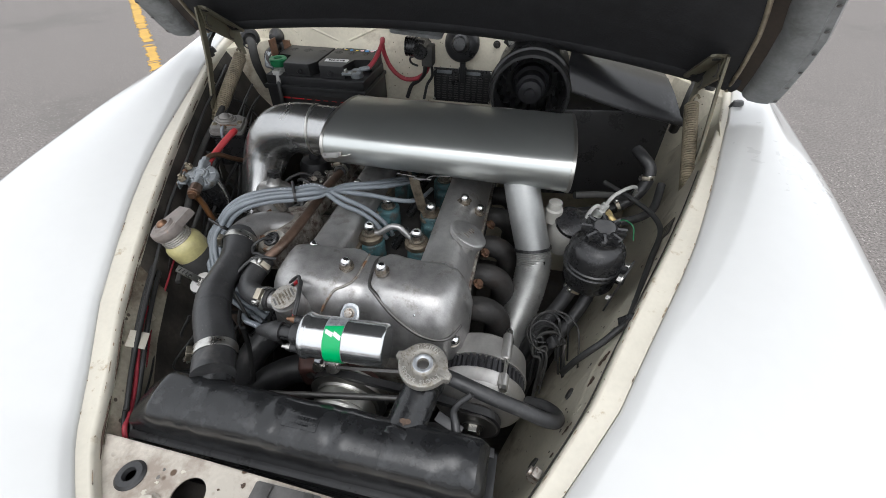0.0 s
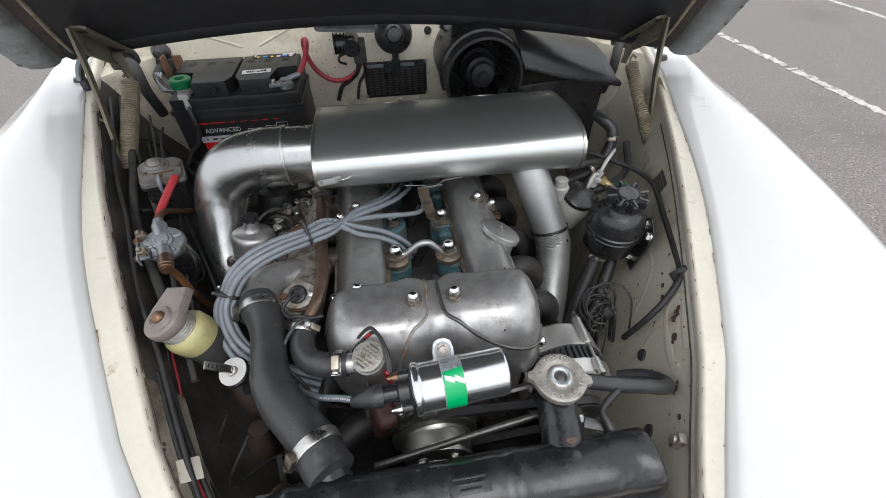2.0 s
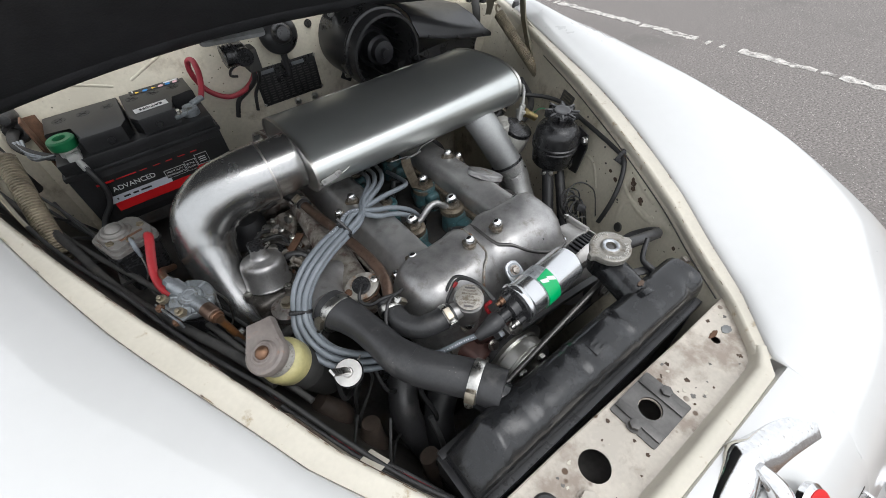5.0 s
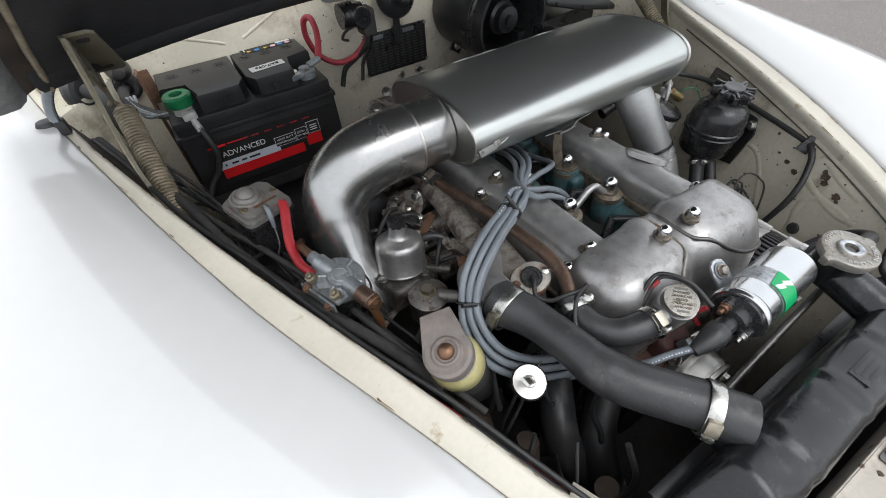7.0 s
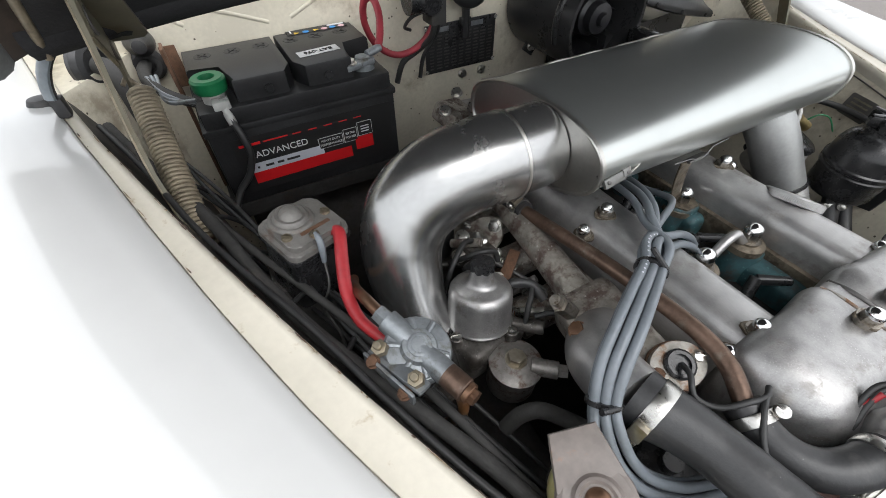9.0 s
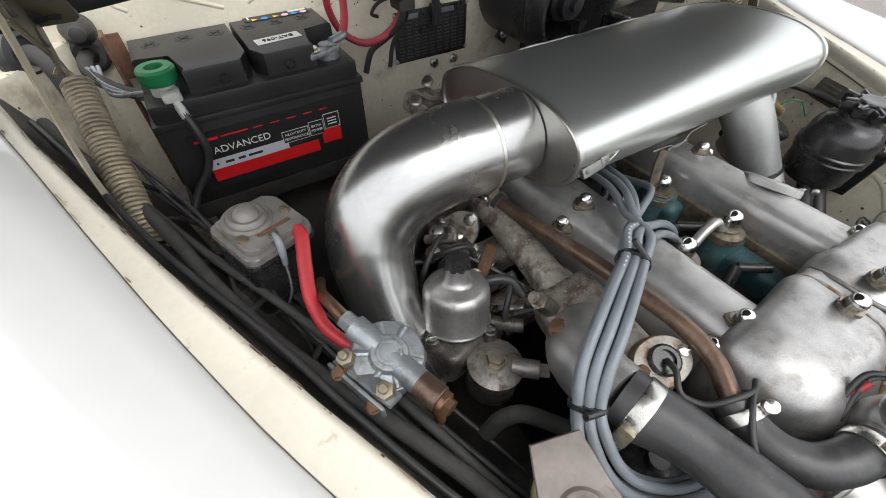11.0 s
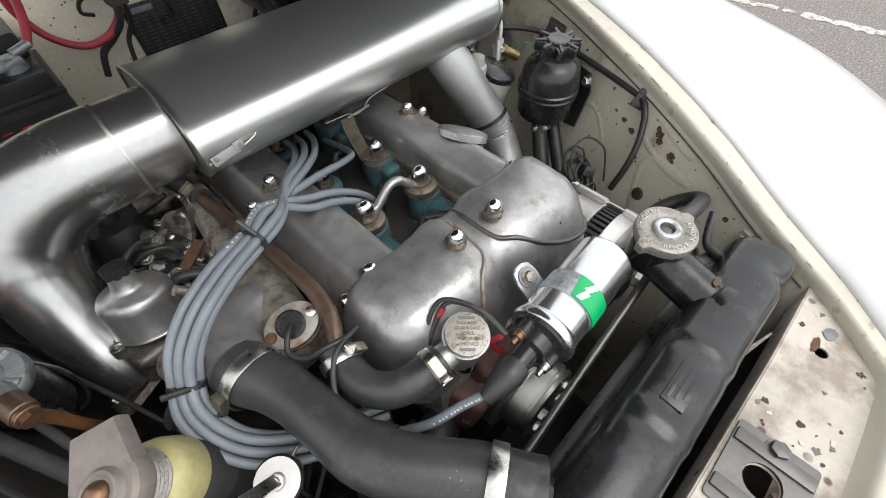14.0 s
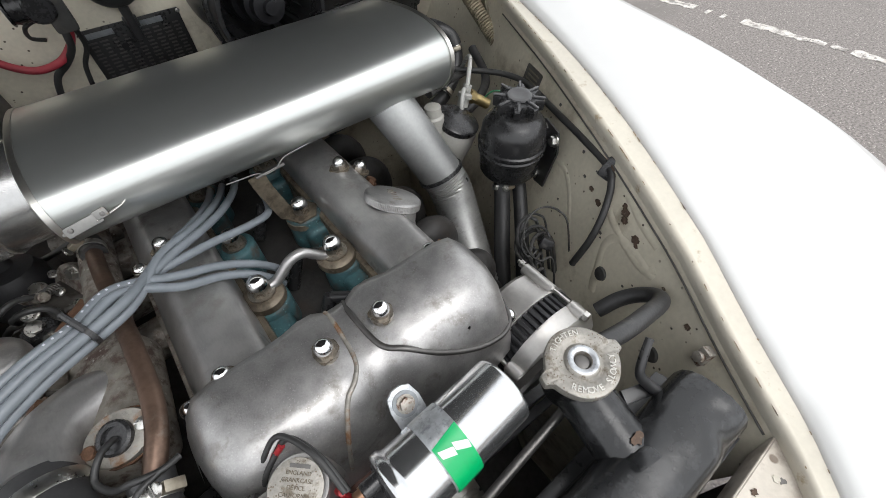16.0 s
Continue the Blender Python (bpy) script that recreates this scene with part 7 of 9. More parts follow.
cable("earth_cable", [(-0.457, 0.985, 1.005), (-0.452, 0.973, 0.985), (-0.450, 0.968, 0.955), (-0.462, 0.968, 0.925), (-0.482, 0.965, 0.905), (-0.50, 0.95, 0.88)], 0.0050, "black_cable", bat, "black earth cable", 10)
bm = B()
lathe(bm, (-0.248, 1.020, 1.016), (-0.248, 1.02, 2), [(0, 0), (0, 0.0165), (0.010, 0.0165), (0.014, 0.0125), (0.020, 0.0115), (0.021, 0)], 24)
box(bm, (-0.258, 1.010, 1.030), (0.05, 0.016, 0.010), 0.003, Euler((0, 0, radians(15))).to_matrix())
rod(bm, (-0.240, 1.022, 1.036), (-0.215, 1.03, 1.040), 0.006, 12)
part("positive_clamp", bm, "zinc", bat, "dull lead positive clamp")
place(bat, "clamp_bolt", hex_bolt, "bolt", (-0.272, 1.004, 1.036), (0, 0, 1), "", 0, 0.9)
cable("positive_cable", [(-0.218, 1.029, 1.039), (-0.206, 1.045, 1.054), (-0.196, 1.068, 1.076), (-0.195, 1.092, 1.091), (-0.204, 1.108, 1.083), (-0.204, 1.118, 1.050), (-0.188, 1.120, 1.012), (-0.155, 1.118, 0.988), (-0.118, 1.116, 0.990), (-0.088, 1.112, 1.012), (-0.074, 1.105, 1.044)], 0.0058, "red_wire_dirty", bat, "red battery cable looping over the bulkhead", 12)
tray = thing("battery_tray", "rusty steel battery tray and clamp", "tray", (-0.355, 1.06, 0.84))
bm = B()
box(bm, (-0.355, 1.062, 0.8555), (0.30, 0.185, 0.010), 0.003)
box(bm, (-0.355, 0.972, 0.864), (0.30, 0.004, 0.024), 0.001)
part("pan", bm, "cast_iron", tray, "rust-brown pan")
bm = B()
box(bm, (-0.505, 1.075, 0.97), (0.004, 0.03, 0.22), 0.001)
box(bm, (-0.503, 1.14, 1.03), (0.022, 0.004, 0.06), 0.0015)
part("clamp_strap", bm, "rust_bolt", tray, "rusty clamp strap")
bm = B()
box(bm, (-0.355, 1.10, 0.58), (0.26, 0.10, 0.54), 0.004)
part("support", bm, "bay_dark", tray)


# ---------------------------------------------------------------- bulkhead fittings
heat = thing("heater_box", "black painted heater blower housing on the bulkhead", "heater", (0.35, 1.05, 0.85))
bm = B()
prism(bm, [(0.24, 0.99), (0.535, 1.035), (0.535, 1.15), (0.24, 1.15)], Matrix.Translation((0, 0, 0.75)), 0.24, 0.006)
part("case", bm, "black_gloss", heat, "black painted steel case")
bm = B()
rows = []
for k in range(9):
    t = k / 8
    x, xb = 0.287 + 0.268 * t, 0.287 + 0.232 * t
    zf, zb = 1.055 - 0.070 * t - 0.005 * math.sin(math.pi * t), 1.106 - 0.058 * t
    yf = 0.958 + 0.030 * t
    zt = zf + 0.046 - 0.029 * t
    rows.append([(x, yf + 0.006, zf - 0.012), (x, yf - 0.001, zf - 0.009), (x, yf - 0.0015, zf - 0.002), (x - 0.002, yf + 0.001, zf + 0.003), (x - 0.010, yf + 0.005, zf + (zt - zf) * 0.5), (x - 0.014, yf + 0.010, zt - 0.005), (x - 0.016, yf + 0.018, zt + 0.001),
                 (x + (xb - x) * 0.5 - 0.012, yf + (1.087 - yf) * 0.5, (zt + zb) / 2 + 0.005), (xb - 0.006, 1.087, zb), (xb - 0.006, 1.10, zb - 0.002), (xb - 0.006, 1.152, zb - 0.004)])
shell(bm, rows, 0.0018)
part("cover_sheet", bm, "heater_black", heat, "sloping black sheet metal cover, scuffed", 50)
for k in (1, 4, 7):
    place(heat, "cover_screw", slot_screw, "black_gloss", Vector(rows[k][2]) + Vector((0, -0.001, -0.003)), (0, -1, 0), "", 30 * k, 0.8)
BC = Vector((0.196, 1.0, 1.030))
bm = B()
lathe(bm, (BC.x, 0.955, BC.z), (BC.x, 2, BC.z), [(0.12, 0.0), (0.12, 0.081), (0.004, 0.081), (0, 0.083), (0, 0.089), (0.004, 0.091), (0.185, 0.091), (0.185, 0.0)], 44)
part("blower_drum", bm, "black_gloss", heat, "round black blower drum", 40)
bm = B()
lathe(bm, (BC.x, 1.075, BC.z), (BC.x, 0, BC.z), [(0, 0), (0, 0.05), (0.02, 0.05), (0.024, 0.045), (0.045, 0.043), (0.05, 0.036), (0.08, 0.034), (0.085, 0.028), (0.10, 0.026), (0.102, 0.012), (0.112, 0.011), (0.113, 0)], 32)
part("blower_motor", bm, "heater_black", heat, "stepped black blower motor")
for k in range(20):
    a = 2 * math.pi * k / 20
    bm = B()
    box(bm, (0, 0, 0), (0.0012, 0.07, 0.014), 0, Euler((0, 0.5, 0)).to_matrix())
    bmesh.ops.transform(bm, matrix=Matrix.Translation((BC.x + 0.068 * math.cos(a), 1.04, BC.z + 0.068 * math.sin(a))) @ Matrix.Rotation(math.pi / 2 - a, 4, "Y"), verts=bm.verts)
    part("fan_blade", bm, "fins", heat)
bm = B()
tube(bm, [(BC.x + 0.092 * math.cos(a), 0.99, BC.z + 0.092 * math.sin(a)) for a in np.linspace(radians(20), radians(200), 14)], 0.006, 8, 2)
part("drum_band", bm, "black_gloss", heat, "pressed band round the drum")
for x, z in ((0.135, 1.105), (0.145, 0.955)):
    bm = B()
    box(bm, (x, 1.10, z), (0.03, 0.004, 0.03), 0.001, Euler((0, radians(35), 0)).to_matrix())
    lug = part("fixing_lug", bm, "black_gloss", heat)
    place(lug, "fixing_bolt", hex_bolt, "bolt", (x, 1.097, z), (0, -1, 0))
bm = B()
box(bm, (0.262, 0.925, 0.985), (0.03, 0.05, 0.06), 0.006)
part("bracket", bm, "black_plastic", heat)
# heater hoses on the right
hh = thing("heater_hose", "black rubber heater hoses with clamps", "hose", (0.45, 0.83, 0.9))
cable("hose", [(0.44, 0.872, 0.965), (0.45, 0.85, 0.962), (0.468, 0.832, 0.945), (0.463, 0.815, 0.915), (0.44, 0.80, 0.885), (0.40, 0.79, 0.86), (0.34, 0.79, 0.84)], 0.0125, "rubber", hh, "", 14)
clamp_on(hh, (0.467, 0.824, 0.93), (0.1, -0.4, -1), 0.0128, 0.009, (-0.5, -1, 0.3))
clamp_on(hh, (0.418, 0.794, 0.871), (-1, -0.2, -0.6), 0.0128, 0.009, (-0.2, -1, 0.5))
cable("pipe", [(0.42, 0.74, 0.93), (0.36, 0.72, 0.94), (0.31, 0.70, 0.945)], 0.007, "rubber_dull", hh, "", 10)
cable("hose", [(0.49, 0.80, 0.93), (0.47, 0.74, 0.905), (0.42, 0.70, 0.90), (0.36, 0.68, 0.895), (0.3, 0.68, 0.89)], 0.008, "rubber", hh, "", 10)

shelf = thing("horn_relay", "dark relay under a flat grey metal shield", "relay", (-0.1, 1.1, 1.08))
bm = B()
prism(bm, rounded(0.135, 0.06, 0.012), Matrix.Translation((-0.102, 1.095, 1.117)) @ Matrix.Rotation(radians(4), 4, "Y") @ Matrix.Rotation(radians(12), 4, "X"), 0.008, 0.003)
part("shield", bm, "bonnet_edge", shelf, "flat grey metal shield")
bm = B()
rod(bm, (-0.132, 1.098, 1.078), (-0.085, 1.098, 1.074), 0.022, 20, None, 0.003)
rod(bm, (-0.095, 1.135, 1.075), (-0.095, 1.075, 1.072), 0.02, 20, None, 0.003)
part("motor", bm, "black_plastic", shelf, "small dark motor body")
for k in range(4):
    bm = B()
    rod(bm, (-0.134 + 0.008 * k, 1.098, 1.078), (-0.131 + 0.008 * k, 1.098, 1.078), 0.0235, 20)
    part("rib", bm, "black_plastic", shelf)
bm = B()
box(bm, (-0.078, 1.105, 1.058), (0.03, 0.04, 0.05), 0.005)
part("terminal_block", bm, "rubber_dull", shelf)
cable("wire", [(-0.083, 1.09, 1.04), (-0.09, 1.10, 1.01), (-0.11, 1.12, 0.985), (-0.135, 1.13, 0.965), (-0.15, 1.13, 0.93)], 0.0055, "black_cable", shelf)
cable("wire", [(-0.07, 1.10, 1.035), (-0.072, 1.12, 1.0), (-0.09, 1.13, 0.97), (-0.10, 1.13, 0.93)], 0.004, "black_cable", shelf)
cable("wire", [(-0.10, 1.09, 1.06), (-0.125, 1.10, 1.05), (-0.13, 1.12, 1.03), (-0.115, 1.13, 1.02)], 0.003, "black_cable", shelf)

horn = thing("horn_dome", "black domed horn cover on a rod", "horn", (0.007, 1.12, 1.05))
bm = B()
lathe(bm, (0.007, 1.135, 1.083), (0.007, 1.06, 1.10), [(0, 0), (0, 0.043), (0.008, 0.0455), (0.014, 0.044), (0.022, 0.037), (0.028, 0.027), (0.030, 0.023), (0.045, 0.021), (0.052, 0.015), (0.055, 0)], 40)
part("dome", bm, "black_gloss", horn, "black stepped dome")
bm = B()
rod(bm, (0.008, 1.138, 1.06), (0.008, 1.138, 0.985), 0.008, 14)
box(bm, (0.008, 1.140, 1.012), (0.022, 0.012, 0.018), 0.003)
part("stem", bm, "black_gloss", horn)

pl = thing("data_plate", "dark enamelled data plate with illegible lettering", "plate", (0.006, 1.15, 0.965))
bm = B()
box(bm, (0.006, 1.1515, 0.967), (0.162, 0.003, 0.092), 0.0008)
base = part("plate", bm, "black_gloss", pl, "dark plate")
rngp = random.Random(2)
bm = B()
for r in range(11):
    for c in range(9):
        w = rngp.uniform(0.006, 0.014)
        box(bm, (-0.062 + 0.017 * c, 1.1496, 0.992 - 0.0062 * r), (w, 0.0005, 0.0026))
part("lettering_bar", bm, "steel_dark", base, "rows of illegible grey lettering")
for x in (-0.045, 0.035):
    bm = B()
    box(bm, (x, 1.1496, 1.003), (0.042, 0.0006, 0.009))
    part("heading_bar", bm, "zinc", base)
for sx in (-0.074, 0.086):
    for sz in (0.926, 1.008):
        place(base, "plate_screw", slot_screw, "bolt", (sx, 1.1498, sz), (0, -1, 0), "", 30, 0.7)
for x, z in ((0.06, 0.905), (0.012, 0.906), (0.094, 1.08)):
    place(car, "bulkhead_screw", hex_bolt, "bolt" if z < 1 else "cast_iron", (x, 1.153, z), (0, -1, 0))

# brackets behind the air cleaner
bk = thing("linkage_bracket", "grey alloy linkage bracket with plated bolts", "bracket", (-0.15, 0.93, 0.93))
bm = B()
box(bm, (-0.14, 0.925, 0.955), (0.055, 0.05, 0.03), 0.008, Euler((0.2, 0.2, 0.3)).to_matrix())
part("casting", bm, "alloy_rough", bk)
for p in ((-0.165, 0.91, 0.975), (-0.13, 0.935, 0.985), (-0.118, 0.905, 0.972), (-0.185, 0.895, 0.95)):
    place(bk, "bracket_bolt", hex_bolt, "bolt", p, (-0.2, -0.4, 0.9))
cable("rod", [(-0.19, 0.90, 0.94), (-0.2, 0.85, 0.93), (-0.21, 0.78, 0.925)], 0.004, "bolt", bk)

# pressed swages on the bulkhead
for pts in ([(-0.47, 1.1586, 1.078), (-0.485, 1.1586, 1.090), (-0.478, 1.1586, 1.103), (-0.455, 1.1586, 1.101), (-0.40, 1.1586, 1.083), (-0.35, 1.1586, 1.064)], [(-0.315, 1.1586, 1.066), (-0.26, 1.1586, 1.09), (-0.215, 1.1586, 1.108), (-0.20, 1.1586, 1.103), (-0.197, 1.1586, 1.088)],
            [(0.42, 1.1586, 1.095), (0.48, 1.1586, 1.10), (0.535, 1.1586, 1.085), (0.545, 1.1586, 1.07), (0.50, 1.1586, 1.075), (0.46, 1.1586, 1.08)]):
    cable("swage", pts, 0.0048, "cream", car, "", 16)
for k, (x, z) in enumerate(((-0.585, 1.066), (0.588, 1.041))):
    bm = B()
    gx = math.copysign(1, x)
    lathe(bm, (x + 0.012 * gx, 1.102, z), (x - 0.8 * gx, 0.55, z), [(0, 0), (0, 0.032), (0.006, 0.033), (0.012, 0.028), (0.014, 0.02), (0.010, 0.017), (0.010, 0)], 28)
    part("grommet", bm, "rubber", car, "round black rubber grommet")
    cable("drain_tube", [(x, 1.092, z), (x - 0.014 * gx, 1.078, z - 0.004), (x - 0.02 * gx, 1.066, z - 0.02), (x - 0.021 * gx, 1.066, z - 0.06), (x - 0.02 * gx, 1.09, z - 0.12)], 0.0115, "rubber_dull", car, "dusty black tube out of the grommet", 12)
rag = thing("corroded_lead", "corroded grey cable end with dusty tape", "cable", (-0.53, 1.10, 1.0))
cable("tape", [(-0.540, 1.150, 1.037), (-0.543, 1.125, 1.037), (-0.54, 1.09, 1.034), (-0.525, 1.062, 1.026), (-0.505, 1.045, 1.018), (-0.485, 1.03, 1.013)], [0.009, 0.009, 0.008, 0.0075, 0.007, 0.006], "loom", rag, "dusty taped cable", 10)
bm = B()
lathe(bm, (-0.534, 1.157, 1.068), (-0.534, 0, 1.10), [(0, 0), (0, 0.019), (0.008, 0.0205), (0.018, 0.018), (0.026, 0.011), (0.034, 0.009), (0.036, 0)], 24)
part("rubber_plug", bm, "rubber", car, "black rubber plug in the bulkhead")
bm = B()
lathe(bm, (-0.537, 1.156, 1.037), (-0.537, 0, 1.04), [(0, 0), (0, 0.023), (0.008, 0.024), (0.014, 0.018), (0.014, 0.011), (0.006, 0.010), (0.006, 0)], 28)
part("ring_grommet", bm, "rubber", car, "black ring grommet")
for k in range(3):
    cable("strand", [(-0.54 + 0.006 * k, 1.09, 1.04), (-0.525, 1.055 - 0.004 * k, 1.028 - 0.004 * k), (-0.49, 1.03, 1.012 + 0.004 * k)], 0.003, "zinc", rag, "", 6)

# ---------------------------------------------------------------- bonnet hinges and springs
def helix(p0, p1, r, wire, turns):
    a, b = Vector(p0), Vector(p1)
    m = axis_frame(a, b)
    h = (b - a).length
    k = turns * 12
    return [m @ Vector((r * math.cos(2 * math.pi * i / 12), r * math.sin(2 * math.pi * i / 12), h * i / k)) for i in range(k + 1)]


for side, a, b, r in ((1, (0.532, 0.935, 1.048), (0.530, 0.765, 0.930), 0.0118), (-1, (-0.537, 0.970, 1.065), (-0.5285, 0.793, 0.966), 0.0132)):
    hg = thing("lifting_gear", "olive painted bonnet hinge with a long coil spring", "hinge", (side * 0.55, 0.93, 1.05), "bonnet hinges")
    bm = B()
    tube(bm, helix(a, b, r, 0.0024, 38), 0.0026, 6, 1, smooth=False)
    part("spring", bm, "spring", hg, "dusty tan coil spring", 80)
    d = (Vector(b) - Vector(a)).normalized()
    cable("spring_hook", [Vector(b), Vector(b) + d * 0.012 + Vector((0.012 * side, 0, 0)), Vector(b) + d * 0.024, Vector(b) + d * 0.016 + Vector((-0.010 * side, 0, 0)), Vector(b) + d * 0.006], 0.0026, "spring", hg)
    cable("spring_hook", [Vector(a), Vector(a) - d * 0.012, Vector(a) - d * 0.02 + Vector((0.008 * side, 0, 0.004)), Vector(a) - d * 0.012 + Vector((0.014 * side, 0, 0.004))], 0.0026, "spring", hg)
    def hinge(x, y, z):
        return Vector((side * x, y - (0.008 if side > 0 else 0), z - (0.03 if side > 0 else 0)))

    # flat plate under the bonnet with a flange bent down along its outer edge
    pa, pb, pc = hinge(0.534, 0.881, 1.200), hinge(0.501, 0.862, 1.211), hinge(0.500, 0.979, 1.142)
    nrm = (pa - pb).cross(pc - pb).normalized()
    nrm = nrm if nrm.z < 0 else -nrm
    pa, pb, pc = pa + nrm * 0.004, pb + nrm * 0.010, pc + nrm * 0.018
    pd = pc + (pa - pb) * 1.3
    fold_a, fold_d = pa + Vector((side * 0.004, 0.006, -0.044)), pd + Vector((side * 0.004, 0.004, -0.036))
    tail = pd + Vector((side * 0.006, 0.012, -0.060))
    for word, corners, thick in (("hinge_plate", [pa, pa + (pb - pa) * 0.75, pa + (pb - pa) * 0.97 + (pc - pb) * 0.05, pc + (pb - pc) * 0.08, pc + (pd - pc) * 0.15, pd], nrm * 0.004),
                                 ("bent_flange", [pa, pd, fold_d + Vector((0, 0.004, 0.012)), fold_d, tail, tail + Vector((0, -0.02, 0.004)), fold_d + (fold_a - fold_d) * 0.25, fold_d + (fold_a - fold_d) * 0.7, fold_a], Vector((-side * 0.0035, 0, 0)))):
        bm = B()
        lower = [bm.verts.new(p) for p in corners]
        upper = [bm.verts.new(p + thick) for p in corners]
        bm.faces.new(lower)
        bm.faces.new(upper)
        for k in range(len(lower)):
            q = (k + 1) % len(lower)
            bm.faces.new((lower[k], lower[q], upper[q], upper[k]))
        pz = part(word, bm, "olive", hg, "olive pressed steel hinge plate")
        if word == "hinge_plate":
            for f, g in ((0.12, 0.45), (0.86, 0.55)):
                p = pb + (pc - pb) * f + (pa - pb) * g + nrm * 0.0042
                bm = B()
                lathe(bm, p, p + nrm, [(0, 0), (0, 0.008), (0.0006, 0.0078), (0.0006, 0)], 16, (1.3, 0.9))
                part("slot_hole", bm, "pad", pz, "dark slotted hole")
        else:
            for f in (0.15, 0.72):
                p = pa + (pd - pa) * f + Vector((-side * 0.004 + side * 0.002, 0.003, -0.022))
                bm = B()
                tube(bm, [p + Vector((0, 0.012 * math.cos(w), 0.012 * math.sin(w))) for w in np.linspace(1.9, 4.6, 9)], 0.0016, 6, 2)
                part("pressed_arc", bm, "bay_dark", pz)
    cable("folded_edge", [fold_a, fold_d + (fold_a - fold_d) * 0.5, fold_d], 0.0022, "spring", hg, "worn cream edge")
    pts = [hinge(*c) for c in ((0.536, 0.879, 1.195), (0.540, 0.873, 1.140), (0.546, 0.866, 1.080), (0.546, 0.846, 1.030), (0.536, 0.805, 0.965))]
    cable("worn_edge", [p + Vector((0, -0.0092, 0.0)) for p in pts], 0.0014, "spring", hg, "arm edge worn to cream")
    bm = B()
    secs = []
    for k, p in enumerate(pts):
        t = (pts[min(k + 1, 4)] - pts[max(k - 1, 0)]).normalized()
        w = t.cross(Vector((side * 0.97, -0.25, 0))).normalized()
        nn = t.cross(w).normalized()
        hw = 0.013 - 0.0012 * k
        secs.append([p + w * hw + nn * 0.002, p + w * hw - nn * 0.002, p - w * hw - nn * 0.002, p - w * hw + nn * 0.002])
    loft(bm, secs)
    part("arm", bm, "olive", hg, "olive flat steel arm")
    bm = B()
    prism(bm, [(0, -0.10), (0.05, -0.06), (0.06, 0.03), (0.02, 0.05), (-0.02, 0.0)], Matrix(((0, 0, side, side * 0.575), (-1, 0, 0, 0.90), (0, 1, 0, 0.99), (0, 0, 0, 1))), 0.003, 0.001)
    part("anchor_plate", bm, "cream", hg, "cream painted anchor plate")

for side in (1, -1):
    bm = B()
    lathe(bm, body(side * 0.632, 0.972 if side > 0 else 0.985, 1.046), body(side * 0.632 + 0.002, 0.968, 1.2), [(0, 0), (0, 0.0135), (0.010, 0.0125), (0.018, 0.009), (0.020, 0)], 20, (1.25, 0.8))
    part("bonnet_buffer", bm, "rubber", car, "black rubber buffer")
seal = thing("bonnet_seal", "grey rubber seal strip at the bonnet corner", "seal", (-0.62, 0.97, 1.06))
bm = B()
rows = []
for k in range(13):
    a = math.pi * 0.56 * k / 12
    c = Vector((-0.616 + 0.058 * (1 - math.cos(a)) * 0.9, 0.952 + 0.045 * k / 12, 1.086 + 0.050 * math.sin(a)))
    out = Vector((-math.cos(a), -0.25, math.sin(a) * 0.8)).normalized()
    rows.append([c + out * u + Vector((0.35, -0.9, 0.0)) * v for u, v in ((-0.0035, -0.011), (0.0015, -0.007), (0.0025, 0.0), (0.0015, 0.007), (-0.0035, 0.011))])
shell(bm, rows, 0.004)
strip = part("strip", bm, "seal_grey", seal, "", 60)
bm = B()
tube(bm, [r[0] + Vector((0.004, 0.0015 * math.sin(5 * k), -0.004)) for k, r in enumerate(rows)], 0.0036, 8, 3)
part("frayed_lining", bm, "loom", strip, "brown frayed lining")
bm = B()
box(bm, (-0.611, 0.957, 1.074), (0.013, 0.016, 0.022), 0.004)
part("foot", bm, "rubber", seal, "black rubber foot")

# ---------------------------------------------------------------- units on the left inner wing
rel = thing("starter_solenoid", "dusty grey die-cast control box with a domed lid", "control box", (-0.425, 0.735, 0.93))
rz = Matrix.Translation((-0.4305, 0.7225, 0.9975)) @ Euler((radians(6), radians(4), radians(21))).to_matrix().to_4x4()
bm = B()
prism(bm, rounded(0.069, 0.064, 0.010), rz, 0.0085, 0.0028)
prism(bm, rounded(0.061, 0.055, 0.010), rz @ Matrix.Translation((0.0, 0, 0.0075)), 0.0075, 0.0035)
lidr = part("lid", bm, "grey_box", rel, "dusty grey cast lid with a stepped rim", 40)
bm = B()
c0, c1 = rz @ Vector((-0.006, 0.010, 0.012)), rz @ Vector((-0.006, 0.010, 1))
lathe(bm, c0, c1, [(0, 0), (0, 0.0225), (0.0035, 0.0220), (0.0052, 0.0205), (0.0058, 0.0185), (0.0055, 0.0174), (0.0085, 0.0163), (0.0098, 0.0145), (0.0096, 0.0128), (0.0092, 0.0112), (0.0120, 0.0098), (0.0145, 0.0072), (0.0158, 0.0040), (0.0161, 0)], 40)
part("dome", bm, "grey_box", lidr, "ringed dome")
bm = B()
box(bm, (0.004, -0.0145, 0.0150), (0.033, 0.0042, 0.0016), 0.0006)
bmesh.ops.transform(bm, matrix=rz, verts=bm.verts)
part("slot", bm, "rust_bolt", lidr, "rusty slot")
for u, v in ((-0.0245, -0.0095), (0.0245, -0.003), (-0.003, -0.0225)):
    place(lidr, "lid_screw", slot_screw, "nut_old", rz @ Vector((u, v, 0.0150)), rz.to_3x3() @ Vector((0, 0, 1)), "rusty slotted screw", 40 * u * 1000, 0.95)
bm = B()
